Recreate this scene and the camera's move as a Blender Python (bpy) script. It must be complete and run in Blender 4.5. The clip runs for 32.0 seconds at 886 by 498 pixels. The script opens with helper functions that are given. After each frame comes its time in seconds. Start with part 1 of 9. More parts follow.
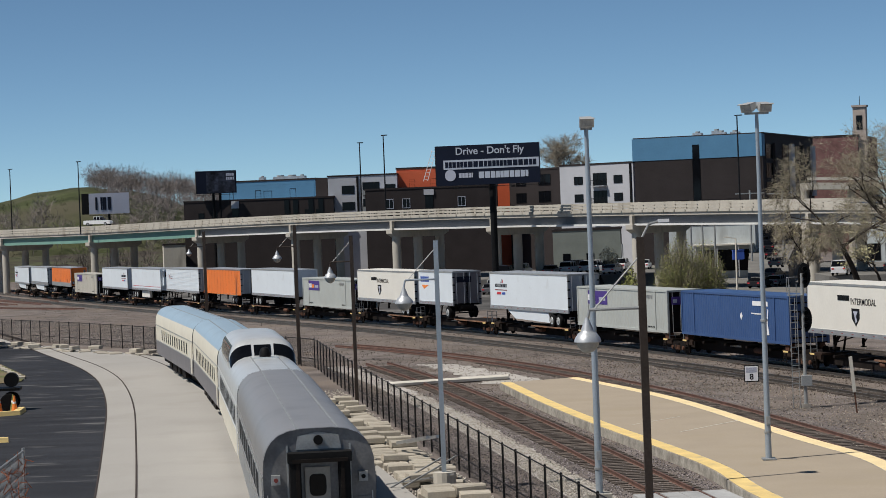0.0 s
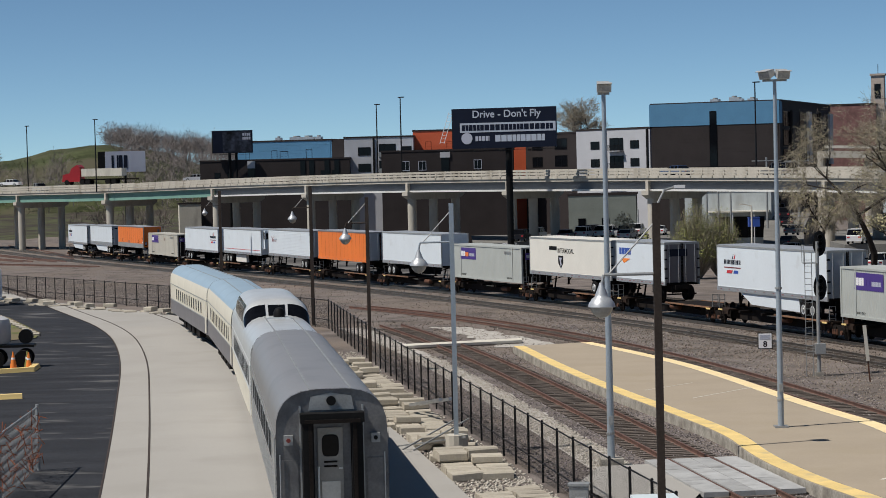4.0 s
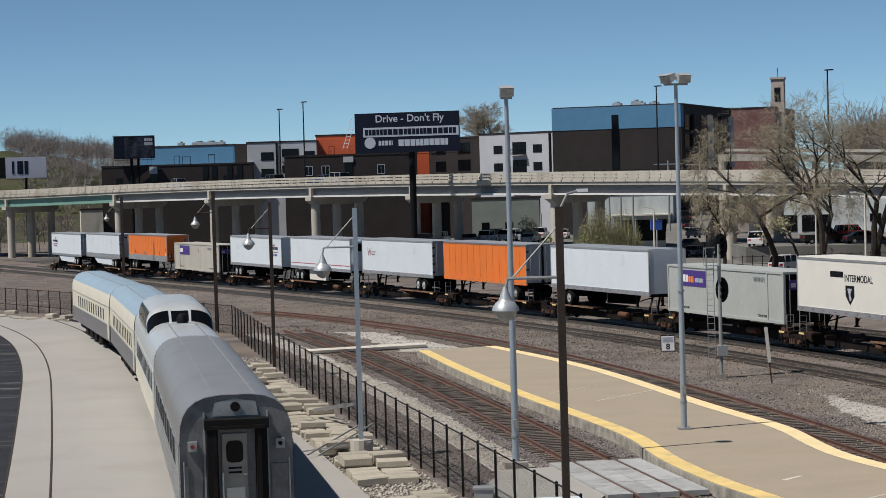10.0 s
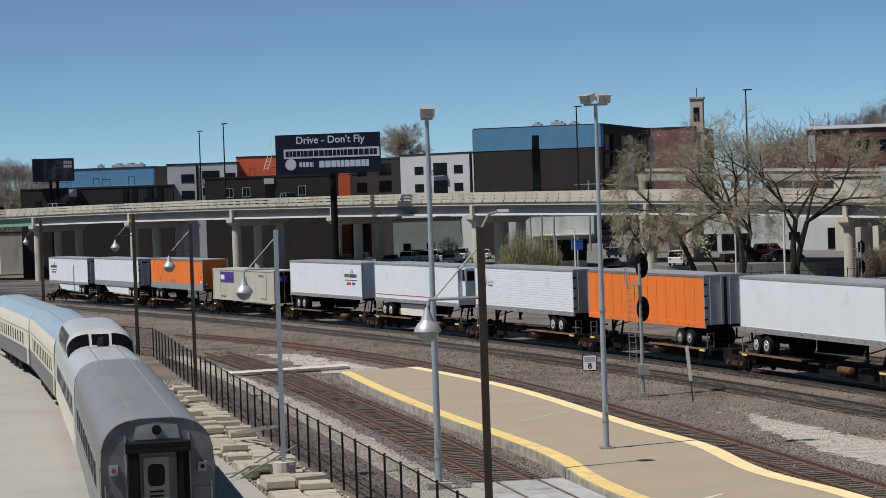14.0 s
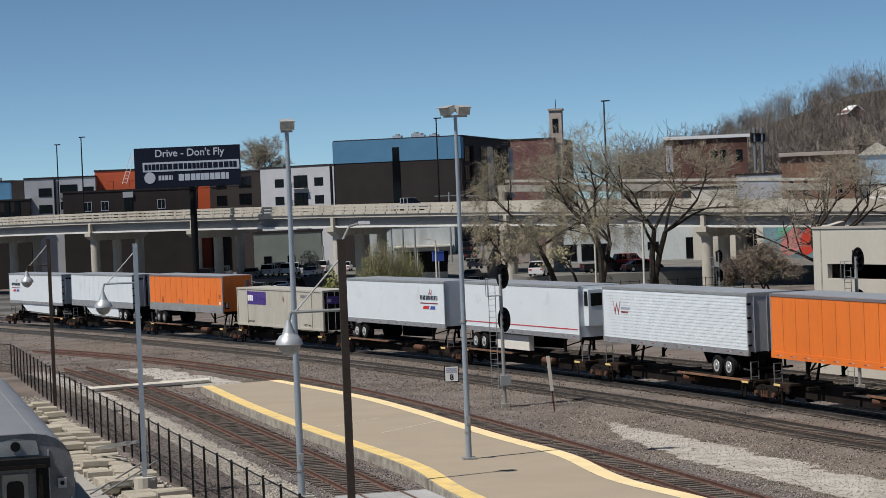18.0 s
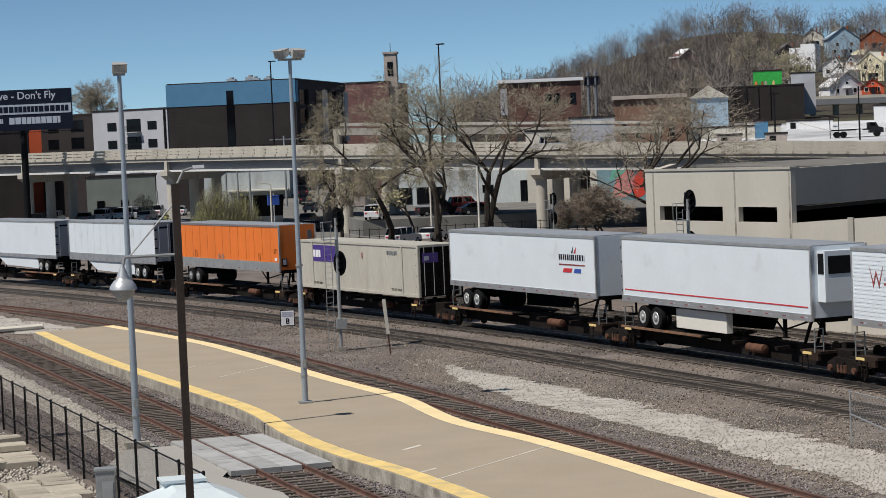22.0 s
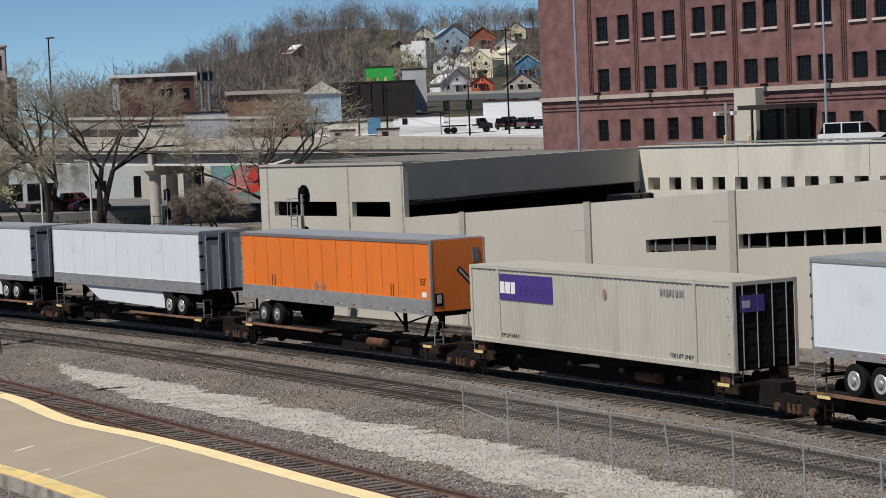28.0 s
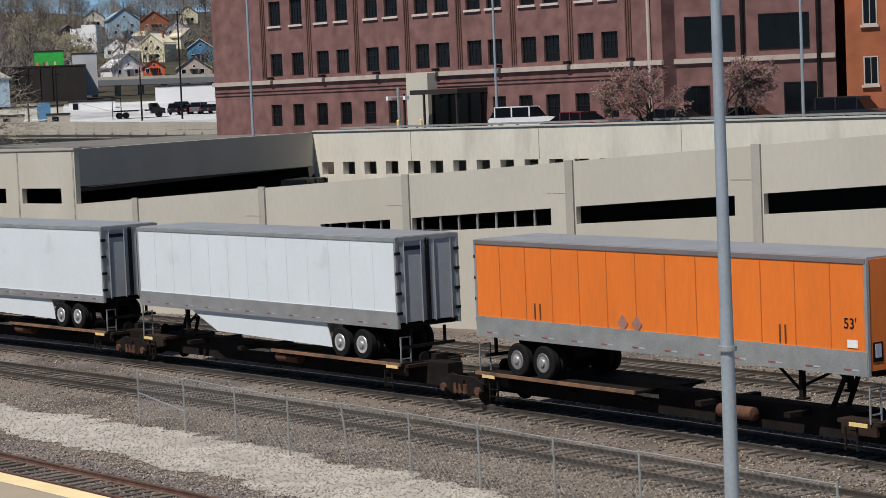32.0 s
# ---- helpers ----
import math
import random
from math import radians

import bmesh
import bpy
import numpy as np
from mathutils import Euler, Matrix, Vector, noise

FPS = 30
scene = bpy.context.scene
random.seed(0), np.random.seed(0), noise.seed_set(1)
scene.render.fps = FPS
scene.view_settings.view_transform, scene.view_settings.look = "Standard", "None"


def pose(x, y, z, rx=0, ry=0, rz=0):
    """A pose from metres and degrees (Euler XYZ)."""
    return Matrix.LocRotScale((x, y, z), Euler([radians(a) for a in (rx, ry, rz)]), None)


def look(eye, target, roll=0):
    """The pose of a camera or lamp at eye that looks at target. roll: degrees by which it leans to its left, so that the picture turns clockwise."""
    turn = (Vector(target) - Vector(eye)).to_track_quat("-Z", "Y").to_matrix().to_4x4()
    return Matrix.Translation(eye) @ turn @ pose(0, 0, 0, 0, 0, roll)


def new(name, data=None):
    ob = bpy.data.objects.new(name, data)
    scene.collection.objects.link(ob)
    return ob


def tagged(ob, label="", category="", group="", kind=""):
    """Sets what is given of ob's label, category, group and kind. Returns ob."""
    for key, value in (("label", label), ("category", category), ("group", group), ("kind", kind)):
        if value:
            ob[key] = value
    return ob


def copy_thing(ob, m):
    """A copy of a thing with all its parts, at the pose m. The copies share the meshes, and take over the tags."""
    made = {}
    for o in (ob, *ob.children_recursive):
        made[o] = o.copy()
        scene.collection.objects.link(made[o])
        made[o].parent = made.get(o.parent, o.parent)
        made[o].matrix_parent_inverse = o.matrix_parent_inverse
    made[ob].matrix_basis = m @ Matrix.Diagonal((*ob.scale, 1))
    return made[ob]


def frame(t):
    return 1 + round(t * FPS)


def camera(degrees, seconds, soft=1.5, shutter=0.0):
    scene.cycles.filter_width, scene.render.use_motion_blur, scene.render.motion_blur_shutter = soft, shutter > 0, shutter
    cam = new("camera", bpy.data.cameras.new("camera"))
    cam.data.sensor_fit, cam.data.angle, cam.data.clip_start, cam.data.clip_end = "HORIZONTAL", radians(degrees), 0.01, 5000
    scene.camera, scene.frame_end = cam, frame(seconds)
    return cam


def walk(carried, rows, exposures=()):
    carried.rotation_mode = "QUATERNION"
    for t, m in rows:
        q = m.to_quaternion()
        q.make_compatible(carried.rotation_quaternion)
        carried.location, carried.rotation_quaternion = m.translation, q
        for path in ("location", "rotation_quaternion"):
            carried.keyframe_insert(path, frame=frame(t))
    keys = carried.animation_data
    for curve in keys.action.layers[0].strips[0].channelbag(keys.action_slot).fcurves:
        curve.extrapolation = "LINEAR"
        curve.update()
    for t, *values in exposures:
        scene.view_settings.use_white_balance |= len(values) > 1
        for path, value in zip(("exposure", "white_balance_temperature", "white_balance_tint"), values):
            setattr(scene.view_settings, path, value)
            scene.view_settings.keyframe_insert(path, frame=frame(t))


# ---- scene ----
# ---- camera and its path: it stands on a footbridge and turns slowly to the right ----
EYE_Z = 9.85
cam = camera(2 * math.degrees(math.atan(784 / 3880)), 32.0, soft=0.75)
TURNS = [
    (0, 89.047, 2.190, -0.041), (0.5, 88.931, 1.807, 0.152), (1, 88.773, 1.542, 0.324), (1.5, 88.669, 1.351, 0.421),
    (2, 88.533, 1.527, 0.568), (2.5, 88.323, 1.473, 0.754), (3, 88.176, 1.386, 0.696), (3.5, 88.072, 1.362, 0.569),
    (5.5, 88.177, 1.485, -0.483), (6, 88.155, 1.505, -0.752), (6.5, 88.153, 1.478, -0.833), (7, 88.138, 1.441, -1.036),
    (7.5, 88.130, 1.480, -1.244), (8, 88.080, 1.399, -1.411), (8.5, 88.009, 1.339, -1.502), (9, 87.973, 1.384, -1.629),
    (9.5, 88.024, 1.527, -1.891), (10, 88.140, 1.618, -2.149), (10.5, 88.250, 1.642, -2.421), (11, 88.319, 1.593, -2.995),
    (11.5, 88.415, 1.677, -3.133), (12, 88.528, 1.605, -3.326), (12.5, 88.628, 1.653, -3.573), (13, 88.656, 1.780, -3.824),
    (13.5, 88.652, 1.856, -4.039), (14, 88.624, 1.930, -4.210), (14.5, 88.605, 1.968, -4.459), (16.5, 88.745, 2.245, -6.247),
    (17, 88.795, 2.279, -6.880), (17.5, 88.806, 2.300, -7.653), (18, 88.803, 2.312, -7.851), (18.5, 88.737, 2.239, -8.139),
    (19, 88.632, 2.075, -8.212), (19.5, 88.429, 2.250, -8.133), (20, 88.136, 2.344, -8.782), (20.5, 87.730, 2.529, -11.701),
    (21, 87.550, 2.534, -12.078), (21.5, 87.258, 2.462, -12.234), (22, 87.149, 2.436, -12.158), (22.5, 87.037, 2.513, -11.637),
    (23, 86.917, 2.576, -11.703), (23.5, 86.839, 2.609, -11.792), (24, 86.768, 2.670, -12.113), (24.5, 86.665, 2.695, -12.947),
    (25, 86.507, 2.597, -13.753), (25.5, 86.473, 2.631, -14.917), (26, 86.430, 2.421, -17.430), (26.5, 86.449, 2.273, -19.631),
    (28.5, 86.619, 2.410, -22.302), (29, 86.604, 2.325, -22.220), (29.5, 86.555, 2.367, -22.218), (30, 86.464, 2.621, -22.317),
    (30.5, 86.307, 2.512, -23.533), (31, 86.095, 2.025, -28.767), (31.5, 86.032, 1.869, -30.563), (32, 85.855, 2.443, -30.727),
]
walk(cam, [(t, pose(0, 0, EYE_Z, rx, ry, rz)) for t, rx, ry, rz in TURNS], exposures=[(0, 0.0), (32, 0.0)])

# ---- daylight ----
SUN_TRAVEL = Vector((0.52, 0.21, -0.86))
world = bpy.data.worlds.new("world")
scene.world = world
world.use_nodes = True
sky = world.node_tree.nodes.new("ShaderNodeTexSky")
sky.sky_type = "NISHITA"
sky.sun_disc = False
sky.sun_elevation = radians(57)
sky.sun_rotation = math.atan2(-SUN_TRAVEL.x, -SUN_TRAVEL.y)
sky.air_density, sky.dust_density, sky.ozone_density = 0.35, 0.0, 3.0
back = world.node_tree.nodes["Background"]
tint = world.node_tree.nodes.new("ShaderNodeMix")
tint.data_type, tint.blend_type = "RGBA", "MULTIPLY"
tint.inputs[0].default_value = 1.0
tint.inputs[7].default_value = (0.88, 0.98, 0.9, 1)
world.node_tree.links.new(sky.outputs["Color"], tint.inputs[6])
world.node_tree.links.new(tint.outputs[2], back.inputs["Color"])
back.inputs["Strength"].default_value = 0.1
sun = new("sun", bpy.data.lights.new("sun", "SUN"))
sun.data.energy, sun.data.angle, sun.data.color = 4.9, radians(0.53), (1.0, 0.945, 0.87)
sun.matrix_world = look((0, 0, 60), Vector((0, 0, 60)) + SUN_TRAVEL)

# ---- small tools ----
class Shape:
    """Collects verts and faces of one mesh."""
    def __init__(self):
        self.v, self.f = [], []

    def quad(self, *pts):
        n = len(self.v)
        self.v += [tuple(p) for p in pts]
        self.f.append(tuple(range(n, n + len(pts))))
        return self

    def box(self, cx, cy, cz, sx, sy, sz, rz=0.0, m=None):
        n = len(self.v)
        c, s = math.cos(rz), math.sin(rz)
        for dz in (-0.5, 0.5):
            for dx, dy in ((-0.5, -0.5), (0.5, -0.5), (0.5, 0.5), (-0.5, 0.5)):
                x, y = dx * sx, dy * sy
                p = (cx + x * c - y * s, cy + x * s + y * c, cz + dz * sz)
                self.v.append(tuple(m @ Vector(p)) if m else p)
        self.f += [(n, n + 3, n + 2, n + 1), (n + 4, n + 5, n + 6, n + 7), (n, n + 1, n + 5, n + 4),
                   (n + 1, n + 2, n + 6, n + 5), (n + 2, n + 3, n + 7, n + 6), (n + 3, n, n + 4, n + 7)]
        return self

    def bar(self, a, b, w, h=None):
        """A straight beam of section w x h from a to b."""
        a, b = Vector(a), Vector(b)
        d = b - a
        m = Matrix.Translation((a + b) / 2) @ d.to_track_quat("X", "Z").to_matrix().to_4x4()
        return self.box(0, 0, 0, d.length, w, h or w, m=m)

    def tube(self, a, b, r0, r1=None, n=10, caps=True):
        a, b = Vector(a), Vector(b)
        r1 = r0 if r1 is None else r1
        q = (b - a).to_track_quat("Z", "Y")
        k = len(self.v)
        for p, r in ((a, r0), (b, r1)):
            for i in range(n):
                u = 2 * math.pi * i / n
                self.v.append(tuple(p + q @ Vector((r * math.cos(u), r * math.sin(u), 0))))
        for i in range(n):
            j = (i + 1) % n
            self.f.append((k + i, k + j, k + n + j, k + n + i))
        if caps:
            self.f.append(tuple(k + i for i in reversed(range(n))))
            self.f.append(tuple(k + n + i for i in range(n)))
        return self

    def lathe(self, c, prof, n=16, axis="Z"):
        """Turns (radius, height) pairs about an axis through c."""
        q = {"Z": Matrix.Identity(3), "Y": Matrix.Rotation(-math.pi / 2, 3, "X"), "X": Matrix.Rotation(math.pi / 2, 3, "Y")}[axis]
        k, c = len(self.v), Vector(c)
        for r, h in prof:
            for i in range(n):
                u = 2 * math.pi * i / n
                self.v.append(tuple(c + q @ Vector((r * math.cos(u), r * math.sin(u), h))))
        for a in range(len(prof) - 1):
            for i in range(n):
                j = (i + 1) % n
                self.f.append((k + a * n + i, k + a * n + j, k + (a + 1) * n + j, k + (a + 1) * n + i))
        self.f.append(tuple(k + i for i in reversed(range(n))))
        self.f.append(tuple(k + (len(prof) - 1) * n + i for i in range(n)))
        return self

    def sweep(self, sections, closed=True, caps=True):
        """Joins equal rings of points one to the next."""
        k, n = len(self.v), len(sections[0])
        for ring in sections:
            self.v += [tuple(p) for p in ring]
        for a in range(len(sections) - 1):
            for i in range(n if closed else n - 1):
                j = (i + 1) % n
                self.f.append((k + a * n + i, k + a * n + j, k + (a + 1) * n + j, k + (a + 1) * n + i))
        if caps and closed:
            self.f.append(tuple(k + i for i in reversed(range(n))))
            self.f.append(tuple(k + (len(sections) - 1) * n + i for i in range(n)))
        return self

    def mesh(self, name, material, smooth=False):
        me = bpy.data.meshes.new(name)
        me.from_pydata(self.v, [], self.f)
        if smooth:
            me.shade_smooth()
            me.set_sharp_from_angle(angle=radians(40))
        me.materials.append(material)
        return me


def fix_normals(me):
    bm = bmesh.new()
    bm.from_mesh(me)
    bmesh.ops.recalc_face_normals(bm, faces=bm.faces)
    bm.to_mesh(me)
    bm.free()


def part(name, shape, material, parent=None, label="", smooth=False, at=None):
    """One mesh object under a thing or a part."""
    me = shape.mesh(name, material, smooth)
    if len(me.polygons) < 4000:
        fix_normals(me)
    ob = new(name, me)
    if parent:
        ob.parent = parent
    if at is not None:
        ob.matrix_basis = at
    if label:
        ob["label"] = label
    return ob


def thing(name, label, category, group="", kind="", at=None):
    ob = new(name)
    ob.empty_display_size = 0.3
    if at is not None:
        ob.matrix_basis = at
    return tagged(ob, label, category, group, kind)


def setting(name, shape, material, label, category, smooth=False, kind="structure"):
    return tagged(part(name, shape, material, smooth=smooth), label, category, kind=kind)


def gz(y):
    """Height of the rail heads: level near the bridge, falling gently away."""
    y = min(y, 480)
    return -0.0034 * max(y - 50, 0) - 0.0048 * max(y - 194, 0)


# ---- the main line's curve, by distance s along it ----
HEADINGS = [-0.0938, -0.1641, -0.2353, -0.3063, -0.3543, -0.365, -0.3704, -0.3723, -0.3737, -0.365, -0.3526, -0.3402, -0.3277, -0.3153]
S_GRID = np.arange(-320, 700, 1.0)
S_HEAD = np.interp(S_GRID, np.linspace(0, 420, 14), HEADINGS)
S_X, S_Y = np.cumsum(np.sin(S_HEAD)), np.cumsum(np.cos(S_HEAD))
S_X, S_Y = S_X + 37.222 - S_X[320], S_Y + 49.516 - S_Y[320]


def on_main(s, off=0.0):
    """x, y and heading at s along the main line, off metres to its far side."""
    x, y, h = (float(np.interp(s, S_GRID, a)) for a in (S_X, S_Y, S_HEAD))
    return x + off * math.cos(h), y - off * math.sin(h), h


def poly_line(coef, y0, y1, step=2.0):
    ys = np.arange(y0, y1 + 0.01, step)
    return [(float(np.polyval(coef, y)), float(y)) for y in ys]


def shifted(line, off):
    """The line moved off metres to its right (towards greater x)."""
    P = np.array(line, float)
    d = np.gradient(P, axis=0)
    d /= np.linalg.norm(d, axis=1)[:, None]
    return [(float(p[0] + off * q[1]), float(p[1] - off * q[0])) for p, q in zip(P, d)]


def strip(shape, left, right, dz, drop=0.0):
    """A ribbon between two lines, dz over the rail level, with a skirt of depth drop."""
    rings = []
    for (ax, ay), (bx, by) in zip(left, right):
        za, zb = gz(ay) + dz, gz(by) + dz
        ring = [(ax, ay, za), (bx, by, zb)]
        if drop:
            ring = [(ax, ay, za - drop)] + ring + [(bx, by, zb - drop)]
        rings.append(ring)
    return shape.sweep(rings, closed=False, caps=False)


def resample(line, n):
    P = np.array(line, float)
    d = np.concatenate([[0], np.cumsum(np.linalg.norm(np.diff(P, axis=0), axis=1))])
    t = np.linspace(0, d[-1], n)
    return [tuple(float(np.interp(u, d, P[:, k])) for k in range(P.shape[1])) for u in t]


def smooth_line(line, n, passes=3):
    """A rounded polyline of n points."""
    P = np.array(line, float)
    for _ in range(passes):
        Q = [P[0]]
        for a, b in zip(P[:-1], P[1:]):
            Q += [0.75 * a + 0.25 * b, 0.25 * a + 0.75 * b]
        P = np.array(Q + [P[-1]])
    return resample(P, n)


def face_pose(a, b):
    """A facade's own axes: x from a to b, y away from the viewer, z up."""
    return pose(a[0], a[1], 0, 0, 0, math.degrees(math.atan2(b[1] - a[1], b[0] - a[0])))


def span(a, b):
    return math.hypot(b[0] - a[0], b[1] - a[1])


def lettering(text, size, material, parent, m, bold=0.0):
    """Words as a thin raised mesh, centred on m, facing -y."""
    cu = bpy.data.curves.new("lettering", "FONT")
    cu.body, cu.size, cu.extrude, cu.offset = text, size, 0.004, bold
    cu.align_x, cu.align_y = "CENTER", "CENTER"
    tmp = bpy.data.objects.new("lettering", cu)
    me = bpy.data.meshes.new_from_object(tmp)
    bpy.data.objects.remove(tmp)
    me.materials.append(material)
    ob = new("lettering", me)
    ob.parent = parent
    ob.matrix_basis = m @ pose(0, 0, 0, 90, 0, 0)
    return ob


def window(parent, x0, x1, z0, z1, frame_mat, pane_mat, y=0.0, bars=0, sill=None, cross=0, depth=0.06):
    """A framed window standing a little proud of a facade: frame, pane, glazing bars, sill."""
    w, h, cx, cz = x1 - x0, z1 - z0, (x0 + x1) / 2, (z0 + z1) / 2
    t = min(0.09, w * 0.08)
    outer, inner = ((x0, z0), (x1, z0), (x1, z1), (x0, z1)), ((x0 + t, z0 + t), (x1 - t, z0 + t), (x1 - t, z1 - t), (x0 + t, z1 - t))
    s = Shape()
    s.v = [(x, y, z) for x, z in outer] + [(x, y - depth, z) for x, z in outer] + [(x, y - depth, z) for x, z in inner] + [(x, y, z) for x, z in inner]
    for k in range(4):
        n = (k + 1) % 4
        s.f += [(k, n, 4 + n, 4 + k), (4 + k, 4 + n, 8 + n, 8 + k), (8 + k, 8 + n, 12 + n, 12 + k)]
    ob = part("window", s, frame_mat, parent)
    for i in range(1, bars + 1):
        part("glazing_bar", Shape().box(x0 + w * i / (bars + 1), y - depth / 2, cz, t * 0.5, depth * 0.8, h - 2 * t), frame_mat, ob)
    for i in range(1, cross + 1):
        part("crossbar", Shape().box(cx, y - depth / 2 - 0.004, z0 + h * i / (cross + 1), w - 2 * t, depth * 0.8, t * 0.5), frame_mat, ob)
    part("pane", Shape().box(cx, y - 0.015, cz, w - 2 * t, 0.02, h - 2 * t), pane_mat, ob)
    if sill:
        part("sill", Shape().box(cx, y - 0.1, z0 - 0.09, w + 0.25, 0.2, 0.18), sill, ob)
    return ob


def bars(parent, x0, x1, z0, z1, material, y, rows=1, fill=0.9, seed=1, aspect=0.55):
    """Unreadable or private writing, as plain bars."""
    rnd = random.Random(seed)
    s, h = Shape(), (z1 - z0) / rows
    for r in range(rows):
        x = x0
        while x < x1 - 0.02:
            w = min(rnd.uniform(0.75, 1.35) * aspect * h, x1 - x)
            s.box(x + w * fill / 2, y, z1 - h * (r + 0.5), w * fill, 0.012, h * 0.72)
            x += w
    return tagged(part("writing", s, material, parent), kind="stuff")


CAR_COLOURS = {}


def car_paint(name, c):
    if name not in CAR_COLOURS:
        CAR_COLOURS[name] = mat("car_" + name, c, 0.3, metal=0.2, var=0.04)
    return CAR_COLOURS[name]


CAR_TONES = dict(white=(0.75, 0.75, 0.76), black=(0.015, 0.015, 0.018), red=(0.35, 0.02, 0.025), silver=(0.42, 0.43, 0.45), blue=(0.05, 0.1, 0.22), grey=(0.12, 0.12, 0.13), maroon=(0.13, 0.015, 0.02))
CAR_BUILT = {}


def motor_car(tone, kind, m, label, group="parked cars"):
    """A small road vehicle: body, cabin glass, roof, wheels, lights; its front at +x."""
    key = (tone, kind)
    if key in CAR_BUILT:
        ob = copy_thing(CAR_BUILT[key], m)
        return tagged(ob, label)
    t = thing("car" if kind != "pickup" else "pickup_truck", label, "car", group=group, at=m)
    p = car_paint(tone, CAR_TONES[tone])
    L, hb, ht = dict(sedan=(4.7, 0.95, 1.45), suv=(4.8, 1.08, 1.78), pickup=(5.6, 1.1, 1.85))[kind]
    h = L / 2
    side = [(-h, 0.35), (-h, hb - 0.1), (-h + 0.15, hb), (h - 1.3, hb), (h - 0.2, hb - 0.16), (h, hb - 0.4), (h, 0.35)]
    body = part("body", Shape().sweep([[(x, y, z) for x, z in side] for y in (-0.9, 0.9)]), p, t)
    cab = dict(sedan=[(-h + 0.5, hb), (-h + 1.2, ht - 0.06), (0.35, ht - 0.06), (h - 1.35, hb)], suv=[(-h + 0.1, hb), (-h + 0.4, ht - 0.06), (0.5, ht - 0.06), (h - 1.4, hb)],
               pickup=[(-0.7, hb), (-0.6, ht - 0.06), (0.7, ht - 0.06), (1.5, hb)])[kind]
    part("cabin_glass", Shape().sweep([[(x, y * (0.88 if z > hb else 1), z) for x, z in cab] for y in (-0.86, 0.86)]), M["pane"], t)
    part("car_roof", Shape().box((cab[1][0] + cab[2][0]) / 2, 0, ht - 0.03, cab[2][0] - cab[1][0], 1.5, 0.06), p, t)
    for x in (cab[1][0] + 0.05, (cab[1][0] + cab[2][0]) / 2, cab[2][0]):
        for y in (-0.83, 0.83):
            part("pillar", Shape().box(x, y, (hb + ht) / 2 - 0.03, 0.09, 0.05, ht - hb), p, t)
    for x in (-h + 0.9, h - 0.95):
        for y in (-0.82, 0.82):
            w = part("wheel", Shape().lathe((x, y, 0.34), [(0.2, -0.1), (0.33, -0.1), (0.34, 0), (0.33, 0.1), (0.2, 0.1)], 12, "Y"), M["rubber"], t)
            part("hub", Shape().lathe((x, y * 1.12, 0.34), [(0.2, -0.01), (0.2, 0.01)], 10, "Y"), M["dull_alu"], w)
    for y in (-0.65, 0.65):
        part("headlight", Shape().box(h - 0.02, y, hb - 0.35, 0.06, 0.35, 0.14), M["sign_white"], t)
        part("tail_light", Shape().box(-h + 0.0, y, hb - 0.25, 0.06, 0.3, 0.16), M["sign_red"], t)
    CAR_BUILT[key] = t
    return t

